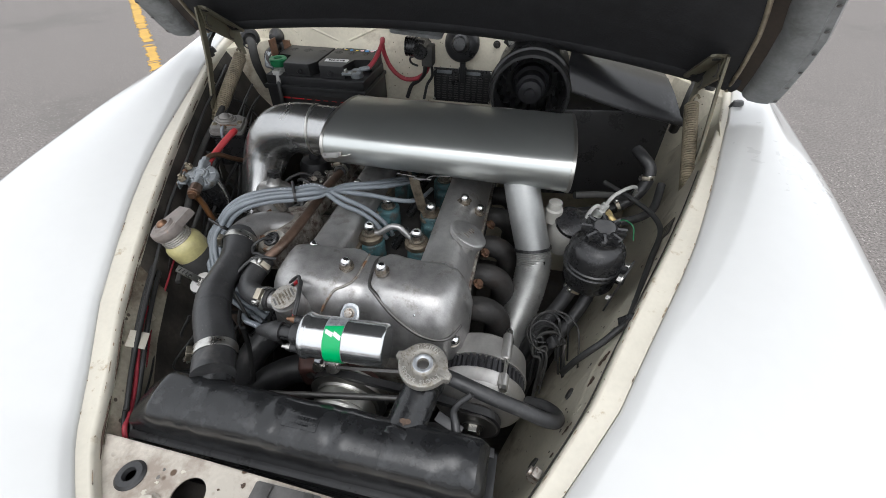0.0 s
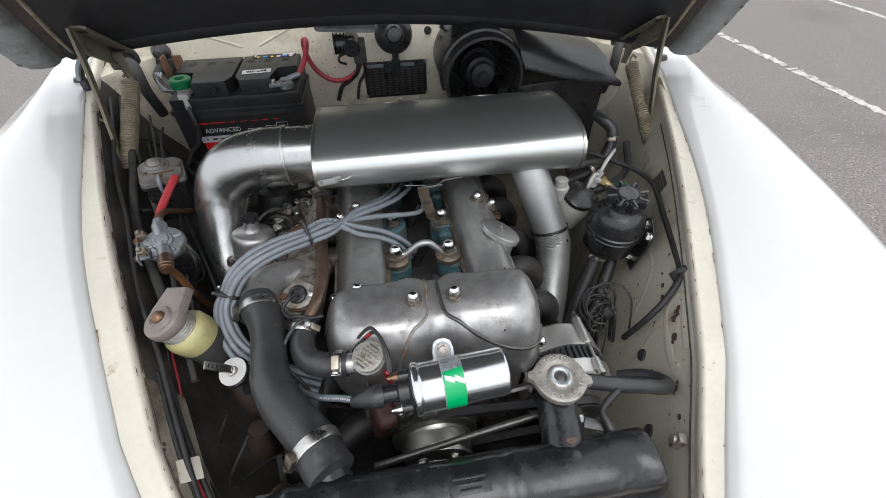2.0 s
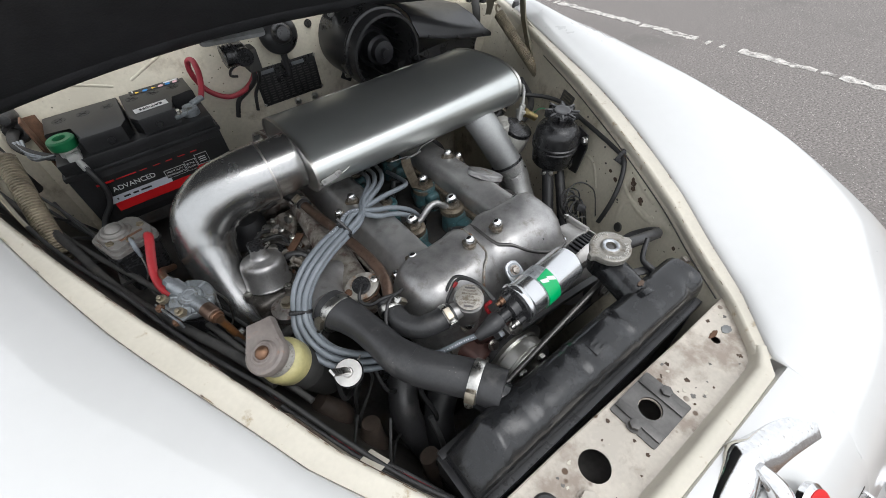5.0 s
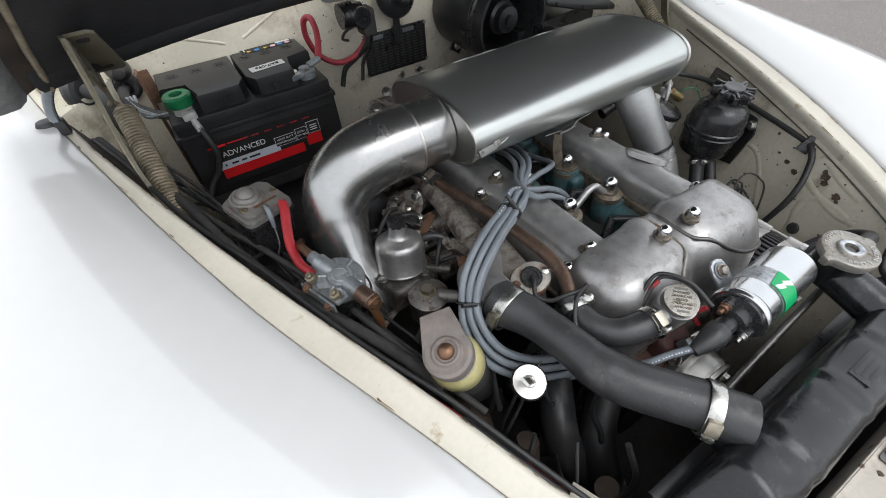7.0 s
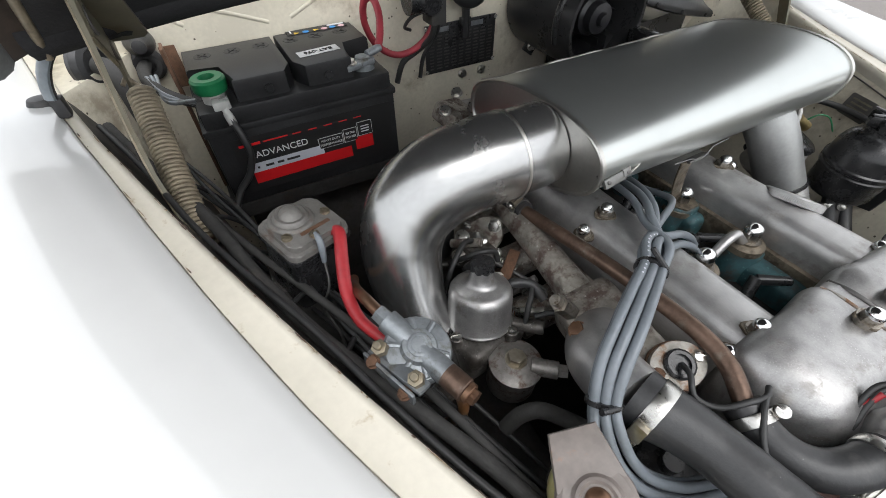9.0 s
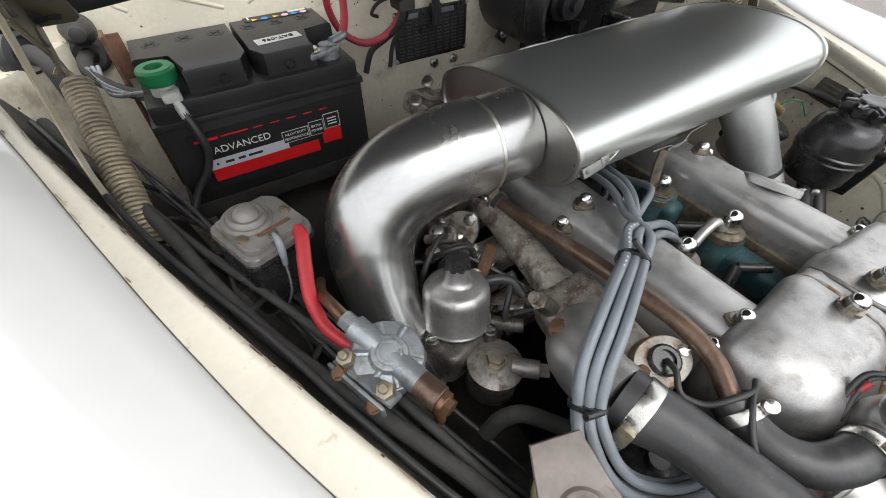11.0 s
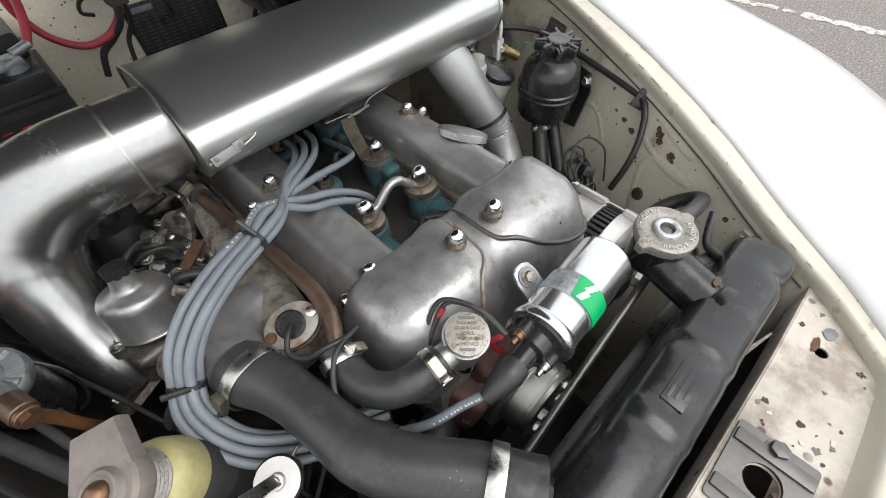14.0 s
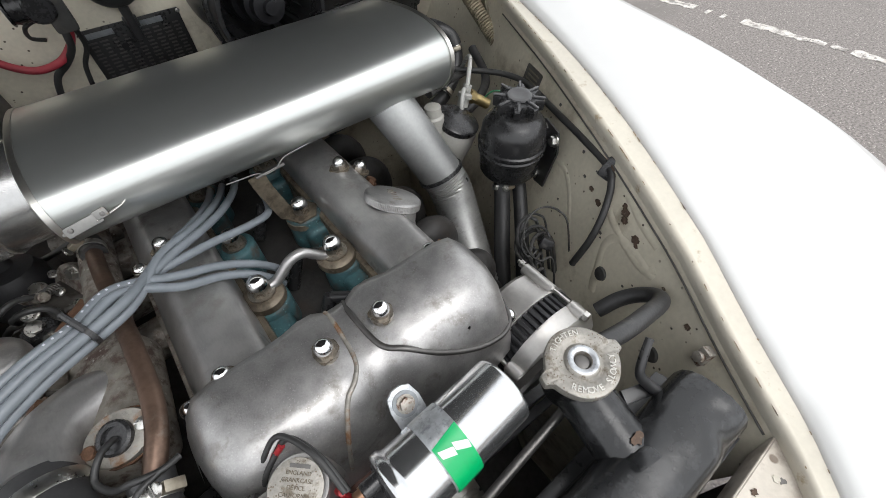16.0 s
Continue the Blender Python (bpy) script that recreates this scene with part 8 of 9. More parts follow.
prism(bm, rounded(0.071, 0.066, 0.009), rz @ Matrix.Translation((0, 0, -0.003)), 0.0045, 0.001)
prism(bm, rounded(0.063, 0.058, 0.008), rz @ Matrix.Translation((0, 0, -0.075)), 0.073, 0.0)
part("case", bm, "black_plastic", rel, "black lower case")
bm = B()
box(bm, (-0.45, 0.742, 0.86), (0.06, 0.05, 0.14), 0.006)
part("mount", bm, "bay_dark", rel)
cable("red_lead", [(-0.4055, 0.7070, 1.0010), (-0.4020, 0.6990, 1.0040), (-0.4035, 0.6895, 1.0020), (-0.4110, 0.6670, 0.9920), (-0.4175, 0.6420, 0.9810), (-0.4170, 0.6150, 0.9730), (-0.4080, 0.5920, 0.9700), (-0.399, 0.578, 0.968)], [0.0060, 0.0064, 0.0064, 0.0064, 0.0062, 0.0058, 0.0054, 0.0046], "red_wire", rel, "thick red cable", 14)
bm = B()
tube(bm, [rz @ Vector((-0.003, -0.0235, 0.0185)), rz @ Vector((-0.0045, -0.0305, 0.0170)), rz @ Vector((-0.006, -0.0360, 0.0090)), rz @ Vector((-0.0065, -0.0380, -0.008))], [0.0018, 0.0032, 0.0036, 0.0026], 12, 4)
part("spade_sleeve", bm, "grey_cable", rel, "grey sleeve")
cable("thin_lead", [rz @ Vector((-0.0065, -0.038, -0.006)), (-0.428, 0.672, 0.966), (-0.440, 0.664, 0.944), (-0.434, 0.652, 0.915), (-0.434, 0.64, 0.885)], 0.0014, "steel_dark", rel)

fv = thing("fuel_filter", "zinc fuel filter head with brass unions", "fuel filter", (-0.385, 0.56, 0.9))
fc = Vector((-0.3875, 0.560, 0.970))
bm = B()
lathe(bm, fc, fc + Vector((0.10, -0.25, 1)), [(0, 0), (0, 0.026), (0.005, 0.029), (0.012, 0.029), (0.015, 0.027), (0.017, 0.016), (0.021, 0.014), (0.022, 0)], 32)
head = part("head", bm, "zinc", fv, "pitted zinc head")
up = Vector((0.10, -0.25, 1)).normalized()
mid = fc + up * 0.012
e1, e2 = Vector((-0.3695, 0.508, 0.979)), Vector((-0.402, 0.597, 0.993))
bm = B()
rod(bm, mid, mid + (e1 - mid) * 0.62, 0.0102, 20)
rod(bm, mid, mid + (e2 - mid) * 0.8, 0.0105, 20)
part("port_body", bm, "zinc", head)
bm = B()
rod(bm, mid + (e1 - mid) * 0.60, e1, 0.0102, 24, None, 0.001)
u1 = part("union", bm, "copper", fv, "brown oxidised union")
bm = B()
rod(bm, e1, e1 + (e1 - mid).normalized() * 0.005, 0.0088, 24, None, 0.0006)
rod(bm, e1 + (e1 - mid).normalized() * 0.004, e1 + (e1 - mid).normalized() * 0.010, 0.0066, 6)
part("plug", bm, "copper_bright", u1, "copper hexagon plug")
bm = B()
rod(bm, mid + (e2 - mid) * 0.78, mid + (e2 - mid) * 1.05, 0.0078, 6)
part("union", bm, "zinc", fv)
cable("copper_pipe", [mid + (e2 - mid) * 1.0, (-0.406, 0.618, 0.990), (-0.408, 0.644, 0.977), (-0.405, 0.668, 0.957), (-0.40, 0.69, 0.94)], 0.0052, "copper_bright", fv, "short copper pipe", 12)
cable("outlet_tube", [e1 + Vector((0.0, 0.004, -0.010)), (-0.3680, 0.5160, 0.950), (-0.3650, 0.5170, 0.924), (-0.3640, 0.5260, 0.880), (-0.370, 0.550, 0.82)], 0.0052, "amber_tube", fv, "orange-brown plastic fuel tube", 12)
bm = B()
lathe(bm, fc - up * 0.075, fc, [(0, 0), (0, 0.018), (0.006, 0.025), (0.05, 0.027), (0.077, 0.027), (0.077, 0)], 28)
part("bowl", bm, "black_plastic", fv, "dark glass bowl")
cable("bail_wire", [fc + Vector((0.028, 0.0, 0.004)), fc + Vector((0.034, 0.0, -0.03)), fc + Vector((0.022, 0.002, -0.075)), fc + Vector((-0.01, 0.004, -0.084))], 0.0014, "bolt", fv)
bm = B()
box(bm, (-0.4085, 0.548, 0.984), (0.013, 0.060, 0.005), 0.002, Euler((radians(-6), radians(8), radians(20))).to_matrix())
box(bm, (-0.4175, 0.546, 0.981), (0.0030, 0.056, 0.014), 0.001, Euler((0, 0, radians(20))).to_matrix())
part("bracket", bm, "zinc", fv)


def stud_nut(bm):
    prism(bm, hexagon(0.0068), Matrix.Identity(4), 0.0075, 0.0009)
    rod(bm, (0, 0, 0.006), (0, 0, 0.0125), 0.0034, 12, None, 0.0006)


for k, p in enumerate(((-0.4140, 0.566, 0.989), (-0.4005, 0.529, 0.988), (-0.4235, 0.562, 0.984), (-0.4120, 0.528, 0.980))):
    place(fv, "bracket_nut", stud_nut if k < 2 else hex_bolt, "nut_old" if k < 2 else "rust_bolt", Vector(p) + Vector((0, 0, 0.002)), (-0.25, -0.15, 0.95), "dulled nut on its stud" if k < 2 else "brown rusty bolt head", 900 * p[0], 1.0 if k < 2 else 0.62)
bm = B()
box(bm, fc + up * 0.020 + Vector((-0.004, 0.004, 0)), (0.014, 0.024, 0.004), 0.0015, Euler((radians(14), radians(6), radians(-30))).to_matrix())
part("cast_boss", bm, "zinc", head, "raised casting mark")
bm = B()
lathe(bm, fc + up * 0.0205, fc + up * 2, [(0, 0), (0, 0.0105), (0.0022, 0.0102), (0.0030, 0.0092), (0.0030, 0.0076), (0.0022, 0.0070), (0.0022, 0)], 28)
part("centre_pad", bm, "zinc", head, "round raised pad with a rim")
for a in (35, 80, 150, 215, 260, 320):
    out = Vector((math.cos(radians(a)), math.sin(radians(a)), 0))
    out = (out - up * out.dot(up)).normalized()
    bm = B()
    rod(bm, fc + up * 0.0165 + out * 0.012, fc + up * 0.0145 + out * 0.026, 0.0026, 10, 0.0032, 0.0006)
    part("cast_rib", bm, "zinc", head)

# carburettor
cb = thing("carburettor", "polished alloy carburettor dashpot with black cap", "carburettor", (-0.29, 0.6, 0.85))
c0 = Vector((-0.2890, 0.6090, 0.8905))
cu = Vector((0.13, 0.20, 1)).normalized()
bm = B()
lathe(bm, c0, c0 + cu, [(0, 0), (0, 0.0370), (0.0025, 0.0378), (0.0045, 0.0360), (0.036, 0.0352), (0.041, 0.0345), (0.0455, 0.0320), (0.0485, 0.0270), (0.0500, 0.0190), (0.0515, 0.0160), (0.055, 0.0140), (0.060, 0.0128), (0.067, 0.0118), (0.069, 0.0118), (0.070, 0)], 48)
part("dashpot", bm, "alloy_polished", cb, "polished alloy dashpot", 45)
bm = B()
prism(bm, [((0.0135 if i % 2 else 0.0115) * math.cos(math.pi * i / 8), (0.0135 if i % 2 else 0.0115) * math.sin(math.pi * i / 8)) for i in range(16)], along(c0 + cu * 0.068, cu), 0.010, 0.001)
part("damper_cap", bm, "black_plastic", cb, "black ribbed damper cap")
bm = B()
box(bm, c0 - cu * 0.022, (0.085, 0.075, 0.042), 0.012, Euler((0, 0.1, 0.2)).to_matrix(), 3)
part("body", bm, "cast_grimy", cb, "oily cast carburettor body", 50)
for a in (20, 110, 200, 300):
    pp = c0 + Vector((0.040 * math.cos(radians(a)), 0.040 * math.sin(radians(a)), 0.001 - 0.005 * math.cos(radians(a)) - 0.008 * math.sin(radians(a))))
    bm = B()
    rod(bm, pp - cu * 0.012, pp, 0.0075, 14, None, 0.001)
    part("screw_lug", bm, "cast_grimy", cb)
    place(cb, "body_screw", slot_screw, "bolt", pp, cu, "", a, 1.1)
bm = B()
rod(bm, c0 + Vector((0.03, -0.02, -0.006)), c0 + Vector((0.058, -0.045, -0.004)), 0.008, 14, None, 0.001)
part("jet_tube", bm, "cast_grimy", cb)
cable("suction_hose", [c0 + Vector((0.034, 0.01, 0.02)), c0 + Vector((0.05, 0.006, 0.026)), c0 + Vector((0.068, -0.004, 0.022)), c0 + Vector((0.075, -0.02, 0.01))], 0.006, "rubber", cb, "", 12)
bm = B()
lathe(bm, (-0.284, 0.547, 0.838), (-0.2815, 0.5455, 0.9), [(0, 0), (0, 0.024), (0.006, 0.027), (0.040, 0.0275), (0.043, 0.029), (0.046, 0.029), (0.050, 0.022), (0.052, 0.010), (0.054, 0)], 32)
part("float_bowl", bm, "bowl_lid", cb, "rust-freckled float bowl lid")
place(cb, "bowl_nut", hex_bolt, "clamp_gold", (-0.2825, 0.5465, 0.8905), (0, 0, 1), "", 10, 1.25)
bm = B()
rod(bm, (-0.271, 0.535, 0.884), (-0.250, 0.516, 0.886), 0.0095, 16, None, 0.001)
rod(bm, (-0.250, 0.516, 0.886), (-0.243, 0.510, 0.887), 0.0075, 6)
part("banjo_union", bm, "bowl_lid", cb)
cable("fuel_hose", [(-0.325, 0.50, 0.865), (-0.312, 0.498, 0.885), (-0.295, 0.49, 0.893), (-0.275, 0.472, 0.885), (-0.26, 0.458, 0.875)], 0.008, "loom", cb, "braided fuel hose", 12)
# second carburettor deeper in the bay
cb2 = thing("rear_carburettor", "grimy dark carburettor with rods and springs", "carburettor", (-0.26, 0.75, 0.85))
bm = B()
lathe(bm, (-0.275, 0.765, 0.862), (-0.268, 0.772, 0.95), [(0, 0), (0, 0.037), (0.003, 0.038), (0.04, 0.036), (0.052, 0.030), (0.058, 0.014), (0.07, 0.012), (0.072, 0)], 32)
part("dashpot", bm, "grimy_black", cb2, "dull black dashpot")
bm = B()
box(bm, (-0.262, 0.76, 0.84), (0.09, 0.085, 0.045), 0.012, None, 3)
box(bm, (-0.235, 0.705, 0.88), (0.045, 0.05, 0.04), 0.010, Euler((0.2, 0.3, 0.4)).to_matrix(), 3)
part("body", bm, "cast_grimy", cb2)
bm = B()
rod(bm, (-0.255, 0.665, 0.86), (-0.255, 0.665, 0.90), 0.02, 20, None, 0.004)
part("control_valve", bm, "black_plastic", cb2, "dark control valve")
for k, p in enumerate(((-0.225, 0.70, 0.905), (-0.245, 0.72, 0.905), (-0.215, 0.68, 0.895), (-0.262, 0.70, 0.895), (-0.228, 0.735, 0.905), (-0.255, 0.665, 0.902))):
    place(cb2, "adjusting_screw", hex_bolt if k % 2 else slot_screw, "bolt", p, (-0.2 + 0.1 * k, -0.4, 0.9), "", 30 * k)
bm = B()
tube(bm, helix((-0.222, 0.668, 0.895), (-0.215, 0.645, 0.90), 0.005, 0.001, 7), 0.001, 5, 1, smooth=False)
part("return_spring", bm, "bolt", cb2, "small return spring", 80)
cable("vacuum_pipe", [(-0.275, 0.70, 0.89), (-0.268, 0.68, 0.912), (-0.25, 0.668, 0.925), (-0.232, 0.665, 0.918), (-0.228, 0.66, 0.895)], 0.0035, "black_cable", cb2)
bm = B()
box(bm, (-0.225, 0.645, 0.905), (0.058, 0.014, 0.003), 0.001, Euler((0.1, -0.1, radians(38))).to_matrix())
part("lever", bm, "rust_bolt", cb2, "rusty flat lever")
for pts in ([(-0.30, 0.83, 0.86), (-0.24, 0.80, 0.885), (-0.2, 0.79, 0.90)], [(-0.31, 0.72, 0.86), (-0.285, 0.71, 0.88), (-0.25, 0.70, 0.87)]):
    cable("linkage_rod", pts, 0.004, "steel_dark", cb2)

# throttle linkage and joints between the carburettors
fm2 = along((-0.214, 0.716, 0.893), (-0.75, -0.45, 0.48))
bm = B()
prism(bm, [(x * 1.35, y) for x, y in circle(0.024, 24)], fm2 @ Matrix.Rotation(radians(60), 4, "Z"), 0.007, 0.001)
jf = part("joint_flange", bm, "alloy_rough", cb2, "grimy oval joint flange")
for sg in (-1, 1):
    place(jf, "flange_nut", hex_bolt, "bolt", fm2 @ Matrix.Rotation(radians(60), 4, "Z") @ Vector((sg * 0.025, 0, 0.007)), (-0.75, -0.45, 0.48), "", 15)
rng = random.Random(12)
for a, b, r, mt in (((-0.245, 0.69, 0.905), (-0.20, 0.60, 0.895), 0.003, "steel_dark"), ((-0.255, 0.655, 0.885), (-0.24, 0.585, 0.872), 0.0035, "rust_bolt"), ((-0.232, 0.625, 0.885), (-0.205, 0.615, 0.905), 0.0055, "steel_dark"),
                    ((-0.24, 0.60, 0.88), (-0.222, 0.575, 0.90), 0.005, "bolt"), ((-0.262, 0.72, 0.90), (-0.235, 0.69, 0.915), 0.006, "alloy_rough"), ((-0.25, 0.64, 0.868), (-0.215, 0.64, 0.872), 0.008, "alloy_rough")):
    bm = B()
    rod(bm, a, b, r, 12, None, r * 0.2)
    part("linkage_arm", bm, mt, cb2)
for p, q in (((-0.228, 0.712, 0.905), (-0.238, 0.694, 0.915)), ((-0.245, 0.610, 0.875), (-0.236, 0.592, 0.882)), ((-0.218, 0.632, 0.89), (-0.222, 0.61, 0.893))):
    bm = B()
    tube(bm, helix(p, q, 0.0045, 0.001, 6), 0.0011, 5, 1, smooth=False)
    part("return_spring", bm, "steel_dark", cb2, "small return spring", 80)
for k in range(9):
    p = (rng.uniform(-0.262, -0.205), rng.uniform(0.585, 0.72), rng.uniform(0.885, 0.905))
    place(cb2, "linkage_nut", (hex_bolt, slot_screw)[k % 2], ("steel_dark", "bolt", "rust_bolt")[k % 3], p, (rng.uniform(-0.6, 0.1), rng.uniform(-0.7, 0.1), 0.8), "", 33 * k, 0.8)
for pts in ([(-0.305, 0.66, 0.885), (-0.29, 0.67, 0.915), (-0.262, 0.69, 0.925), (-0.24, 0.70, 0.912)], [(-0.21, 0.62, 0.90), (-0.225, 0.60, 0.912), (-0.24, 0.585, 0.905), (-0.25, 0.575, 0.885)], [(-0.238, 0.575, 0.90), (-0.218, 0.565, 0.905), (-0.21, 0.55, 0.895)]):
    cable("vacuum_pipe", pts, 0.0034, "black_cable", cb2, "", 8)

# brake fluid bottle with amber neck
fb = thing("fluid_bottle", "dark bottle with an amber plastic neck and grey lever cap", "bottle", (-0.31, 0.42, 0.8))
b1, b0 = Vector((-0.343, 0.401, 1.004)), Vector((-0.301, 0.422, 0.872))
bd = (b1 - b0).normalized()
bm = B()
lathe(bm, b0 - bd * 0.05, b1, [(0, 0), (0, 0.026), (0.005, 0.029), (0.075, 0.029), (0.078, 0.0302), (0.083, 0.0302), (0.086, 0.029), (0.118, 0.029), (0.118, 0)], 40)
part("canister", bm, "rubber_dull", fb, "dark ribbed canister")
bm = B()
lathe(bm, b0 + bd * 0.064, b1, [(0, 0), (0, 0.0290), (0.004, 0.0298), (0.020, 0.0298), (0.026, 0.0285), (0.030, 0.0255), (0.032, 0.0232), (0.032, 0)], 44)
part("amber_neck", bm, "amber", fb, "aged yellow translucent plastic")
bm = B()
for k in range(5):
    lathe(bm, b0 + bd * (0.0955 + 0.0036 * k), b1, [(0, 0), (0, 0.0224), (0.0018, 0.0236), (0.0036, 0.0224), (0.0036, 0)], 40)
part("screw_thread", bm, "cap_metal", fb, "worn metal screw thread")
bm = B()
lathe(bm, b0 + bd * 0.112, b1, [(0, 0), (0, 0.0246), (0.002, 0.0256), (0.0095, 0.0256), (0.0135, 0.0244), (0.0155, 0.0212), (0.0150, 0.0165), (0.0162, 0.0150), (0.0190, 0.0138), (0.0196, 0.0118), (0.0180, 0.0100), (0.0180, 0.0)], 48)
capb = part("cap", bm, "cap_grey", fb, "grey-brown plastic cap")
bm = B()
lathe(bm, b0 + bd * 0.129, b1, [(0, 0), (0, 0.0085), (0.003, 0.0082), (0.006, 0.0062), (0.0075, 0.003), (0.0078, 0)], 24)
part("centre_stud", bm, "copper_bright", capb, "rusty copper stud")
side_dir = (Vector((0.012, 0.042, 0.010)) - bd * Vector((0.012, 0.042, 0.010)).dot(bd)).normalized()
tm2 = Matrix((( *side_dir.cross(bd).normalized(), 0), (*side_dir, 0), (*bd, 0), (0, 0, 0, 1))).transposed()
tm2.translation = b0 + bd * 0.1145
bm = B()
prism(bm, [(-0.0235, 0.008), (0.0235, 0.008), (0.0165, 0.0435), (-0.0165, 0.0435)], tm2, 0.013, 0.0042)
part("lever_tab", bm, "cap_grey", capb, "flat grey tab")

# dipstick-type knob
dk = thing("drain_knob", "white faced round knob with a folding chrome key", "knob", (-0.26, 0.36, 0.9))
k0 = Vector((-0.267, 0.3575, 0.921))
kd = Vector((-0.14, -0.28, 0.95)).normalized()
bm = B()
lathe(bm, k0 - kd * 0.012, k0 + kd, [(0, 0), (0, 0.016), (0.006, 0.0185), (0.012, 0.0195), (0.015, 0.0195), (0.0165, 0.018), (0.0165, 0.0)], 32)
part("body", bm, "black_plastic", dk)
bm = B()
lathe(bm, k0 + kd * 0.0045, k0 + kd, [(0, 0), (0, 0.0178), (0.001, 0.0178), (0.0012, 0.007), (0.006, 0.006), (0.0075, 0)], 28)
part("face", bm, "alt_alloy", dk, "bright metal face")
bm = B()
rod(bm, k0 + kd * 0.005, k0 + kd * 0.014, 0.0042, 14, None, 0.0006)
part("boss", bm, "bolt", dk, "small plated boss")
ka, kb = k0 + kd * 0.012 + Vector((0.002, 0, 0)), Vector((-0.2860, 0.3470, 0.9620))
bm = B()
flat_bar(bm, [ka, ka + (kb - ka) * 0.25 + Vector((0, 0, 0.001)), ka + (kb - ka) * 0.6, kb], (0.1, 1, -0.2), 0.0100, 0.0030, 3)
key = part("folding_key", bm, "bolt", dk, "small chrome folding key with a plain cast mark")
bm = B()
for k in range(4):
    q = ka + (kb - ka) * (0.42 + 0.14 * k)
    box(bm, q + Vector((0.0, -0.0003, 0.0021)), (0.003, 0.0065, 0.0008), 0.0002, Euler((radians(-8), radians(24), 0)).to_matrix())
part("cast_mark", bm, "steel_dark", key)
cable("pin", [k0 + Vector((0.012, 0.004, 0.004)), k0 + Vector((0.024, 0.009, 0.006))], 0.0014, "steel_dark", dk)
cable("stem", [k0 - kd * 0.012, k0 - kd * 0.07 + Vector((0, 0.01, 0))], 0.009, "rubber_dull", dk, "", 12)

# looms and cables down the left side
def left(y, inset, drop):
    return Vector(body(-(half_width(y) - inset), y, edge_z(y) - drop))


lm = thing("wiring_loom", "cloth-taped wiring loom along the inner wing", "wiring", (-0.4, 0.5, 0.95))
cable("main_loom", [left(y, 0.028 + 0.006 * math.sin(17 * y), 0.050) for y in (0.40, 0.46, 0.54, 0.62, 0.70, 0.78, 0.86, 0.94, 1.02)], 0.0068, "loom", lm, "thick taped loom", 12)
cable("black_tube", [left(y, 0.014 + 0.003 * math.sin(23 * y), 0.026) for y in (0.16, 0.22, 0.30, 0.38, 0.46, 0.54, 0.62, 0.70, 0.78, 0.88, 0.98)], 0.0032, "black_cable", lm, "black cable", 10)
cable("grey_tube", [left(y, 0.048 + 0.008 * math.sin(13 * y), 0.060) for y in (0.36, 0.44, 0.52, 0.60, 0.68, 0.75, 0.84, 0.92)], 0.0042, "rubber_dull", lm, "grey rubber tube", 10)
for k, (i0, dr, r) in enumerate(((0.06, 0.085, 0.0024), (0.07, 0.10, 0.003), (0.055, 0.12, 0.003), (0.085, 0.12, 0.0026))):
    cable("branch_wire", [left(y, i0 + 0.012 * math.sin(9 * y + k), dr + 0.02 * math.sin(6 * y + 2 * k)) for y in (0.42, 0.52, 0.60, 0.68, 0.76, 0.84, 0.92, 1.0)], r, "black_cable", lm, "", 8)
for k in range(5):
    y = 0.60 + 0.07 * k
    cable("drop_wire", [left(y, 0.03, 0.055), left(y + 0.03, 0.06, 0.085), left(y + 0.05, 0.09, 0.14), left(y + 0.04, 0.12, 0.22)], 0.0028, "black_cable", lm, "", 8)
rw = thing("horn_wires", "thin red and black wires in the front corner", "wiring", (-0.25, 0.2, 0.85))
cable("red_wire", [left(y, 0.0125 + 0.0015 * math.sin(40 * y), d) for y, d in ((0.30, 0.036), (0.26, 0.034), (0.225, 0.033), (0.19, 0.034), (0.16, 0.034), (0.142, 0.030), (0.13, 0.040))], 0.0030, "red_wire_dirty", rw, "thin red wire")
cable("black_wire", [left(y, 0.0175 + 0.0015 * math.sin(33 * y), d) for y, d in ((0.36, 0.040), (0.31, 0.040), (0.26, 0.039), (0.22, 0.038), (0.18, 0.039), (0.15, 0.038), (0.13, 0.045))], 0.0034, "black_cable", rw)
cable("black_wire", [left(y, 0.0085, d) for y, d in ((0.36, 0.030), (0.31, 0.029), (0.26, 0.029), (0.22, 0.029), (0.18, 0.030), (0.15, 0.030), (0.13, 0.04))], 0.0030, "black_cable", rw)
bm = B()
box(bm, left(0.247, 0.0135, 0.0265), (0.024, 0.027, 0.0014), 0.0005, Euler((radians(4), radians(40), radians(27))).to_matrix())
part("tag", bm, "cream_lip", rw, "cream paper tag")

for k, (mt, ins, dr) in enumerate((("red_wire_dirty", 0.010, 0.066), ("black_cable", 0.014, 0.062), ("red_wire_dirty", 0.016, 0.075), ("black_cable", 0.008, 0.085))):
    cable("hanging_wire", [left(y, ins + 0.006 * math.sin(31 * y + k), dr + 0.012 * math.sin(19 * y + 2 * k)) for y in (0.158, 0.19, 0.23, 0.27, 0.31, 0.36, 0.42)], 0.0016, mt, rw, "", 6)
bm = B()
box(bm, left(0.29, 0.010, 0.05), (0.010, 0.014, 0.014), 0.002)
part("cable_clip", bm, "cream", rw, "cream cable clip")

# dark clutter low in the front left of the bay
lowc = thing("lower_ducting", "dark crumpled ducting and wires low in the bay", "ducting", (-0.26, 0.3, 0.6))
rng = random.Random(12)
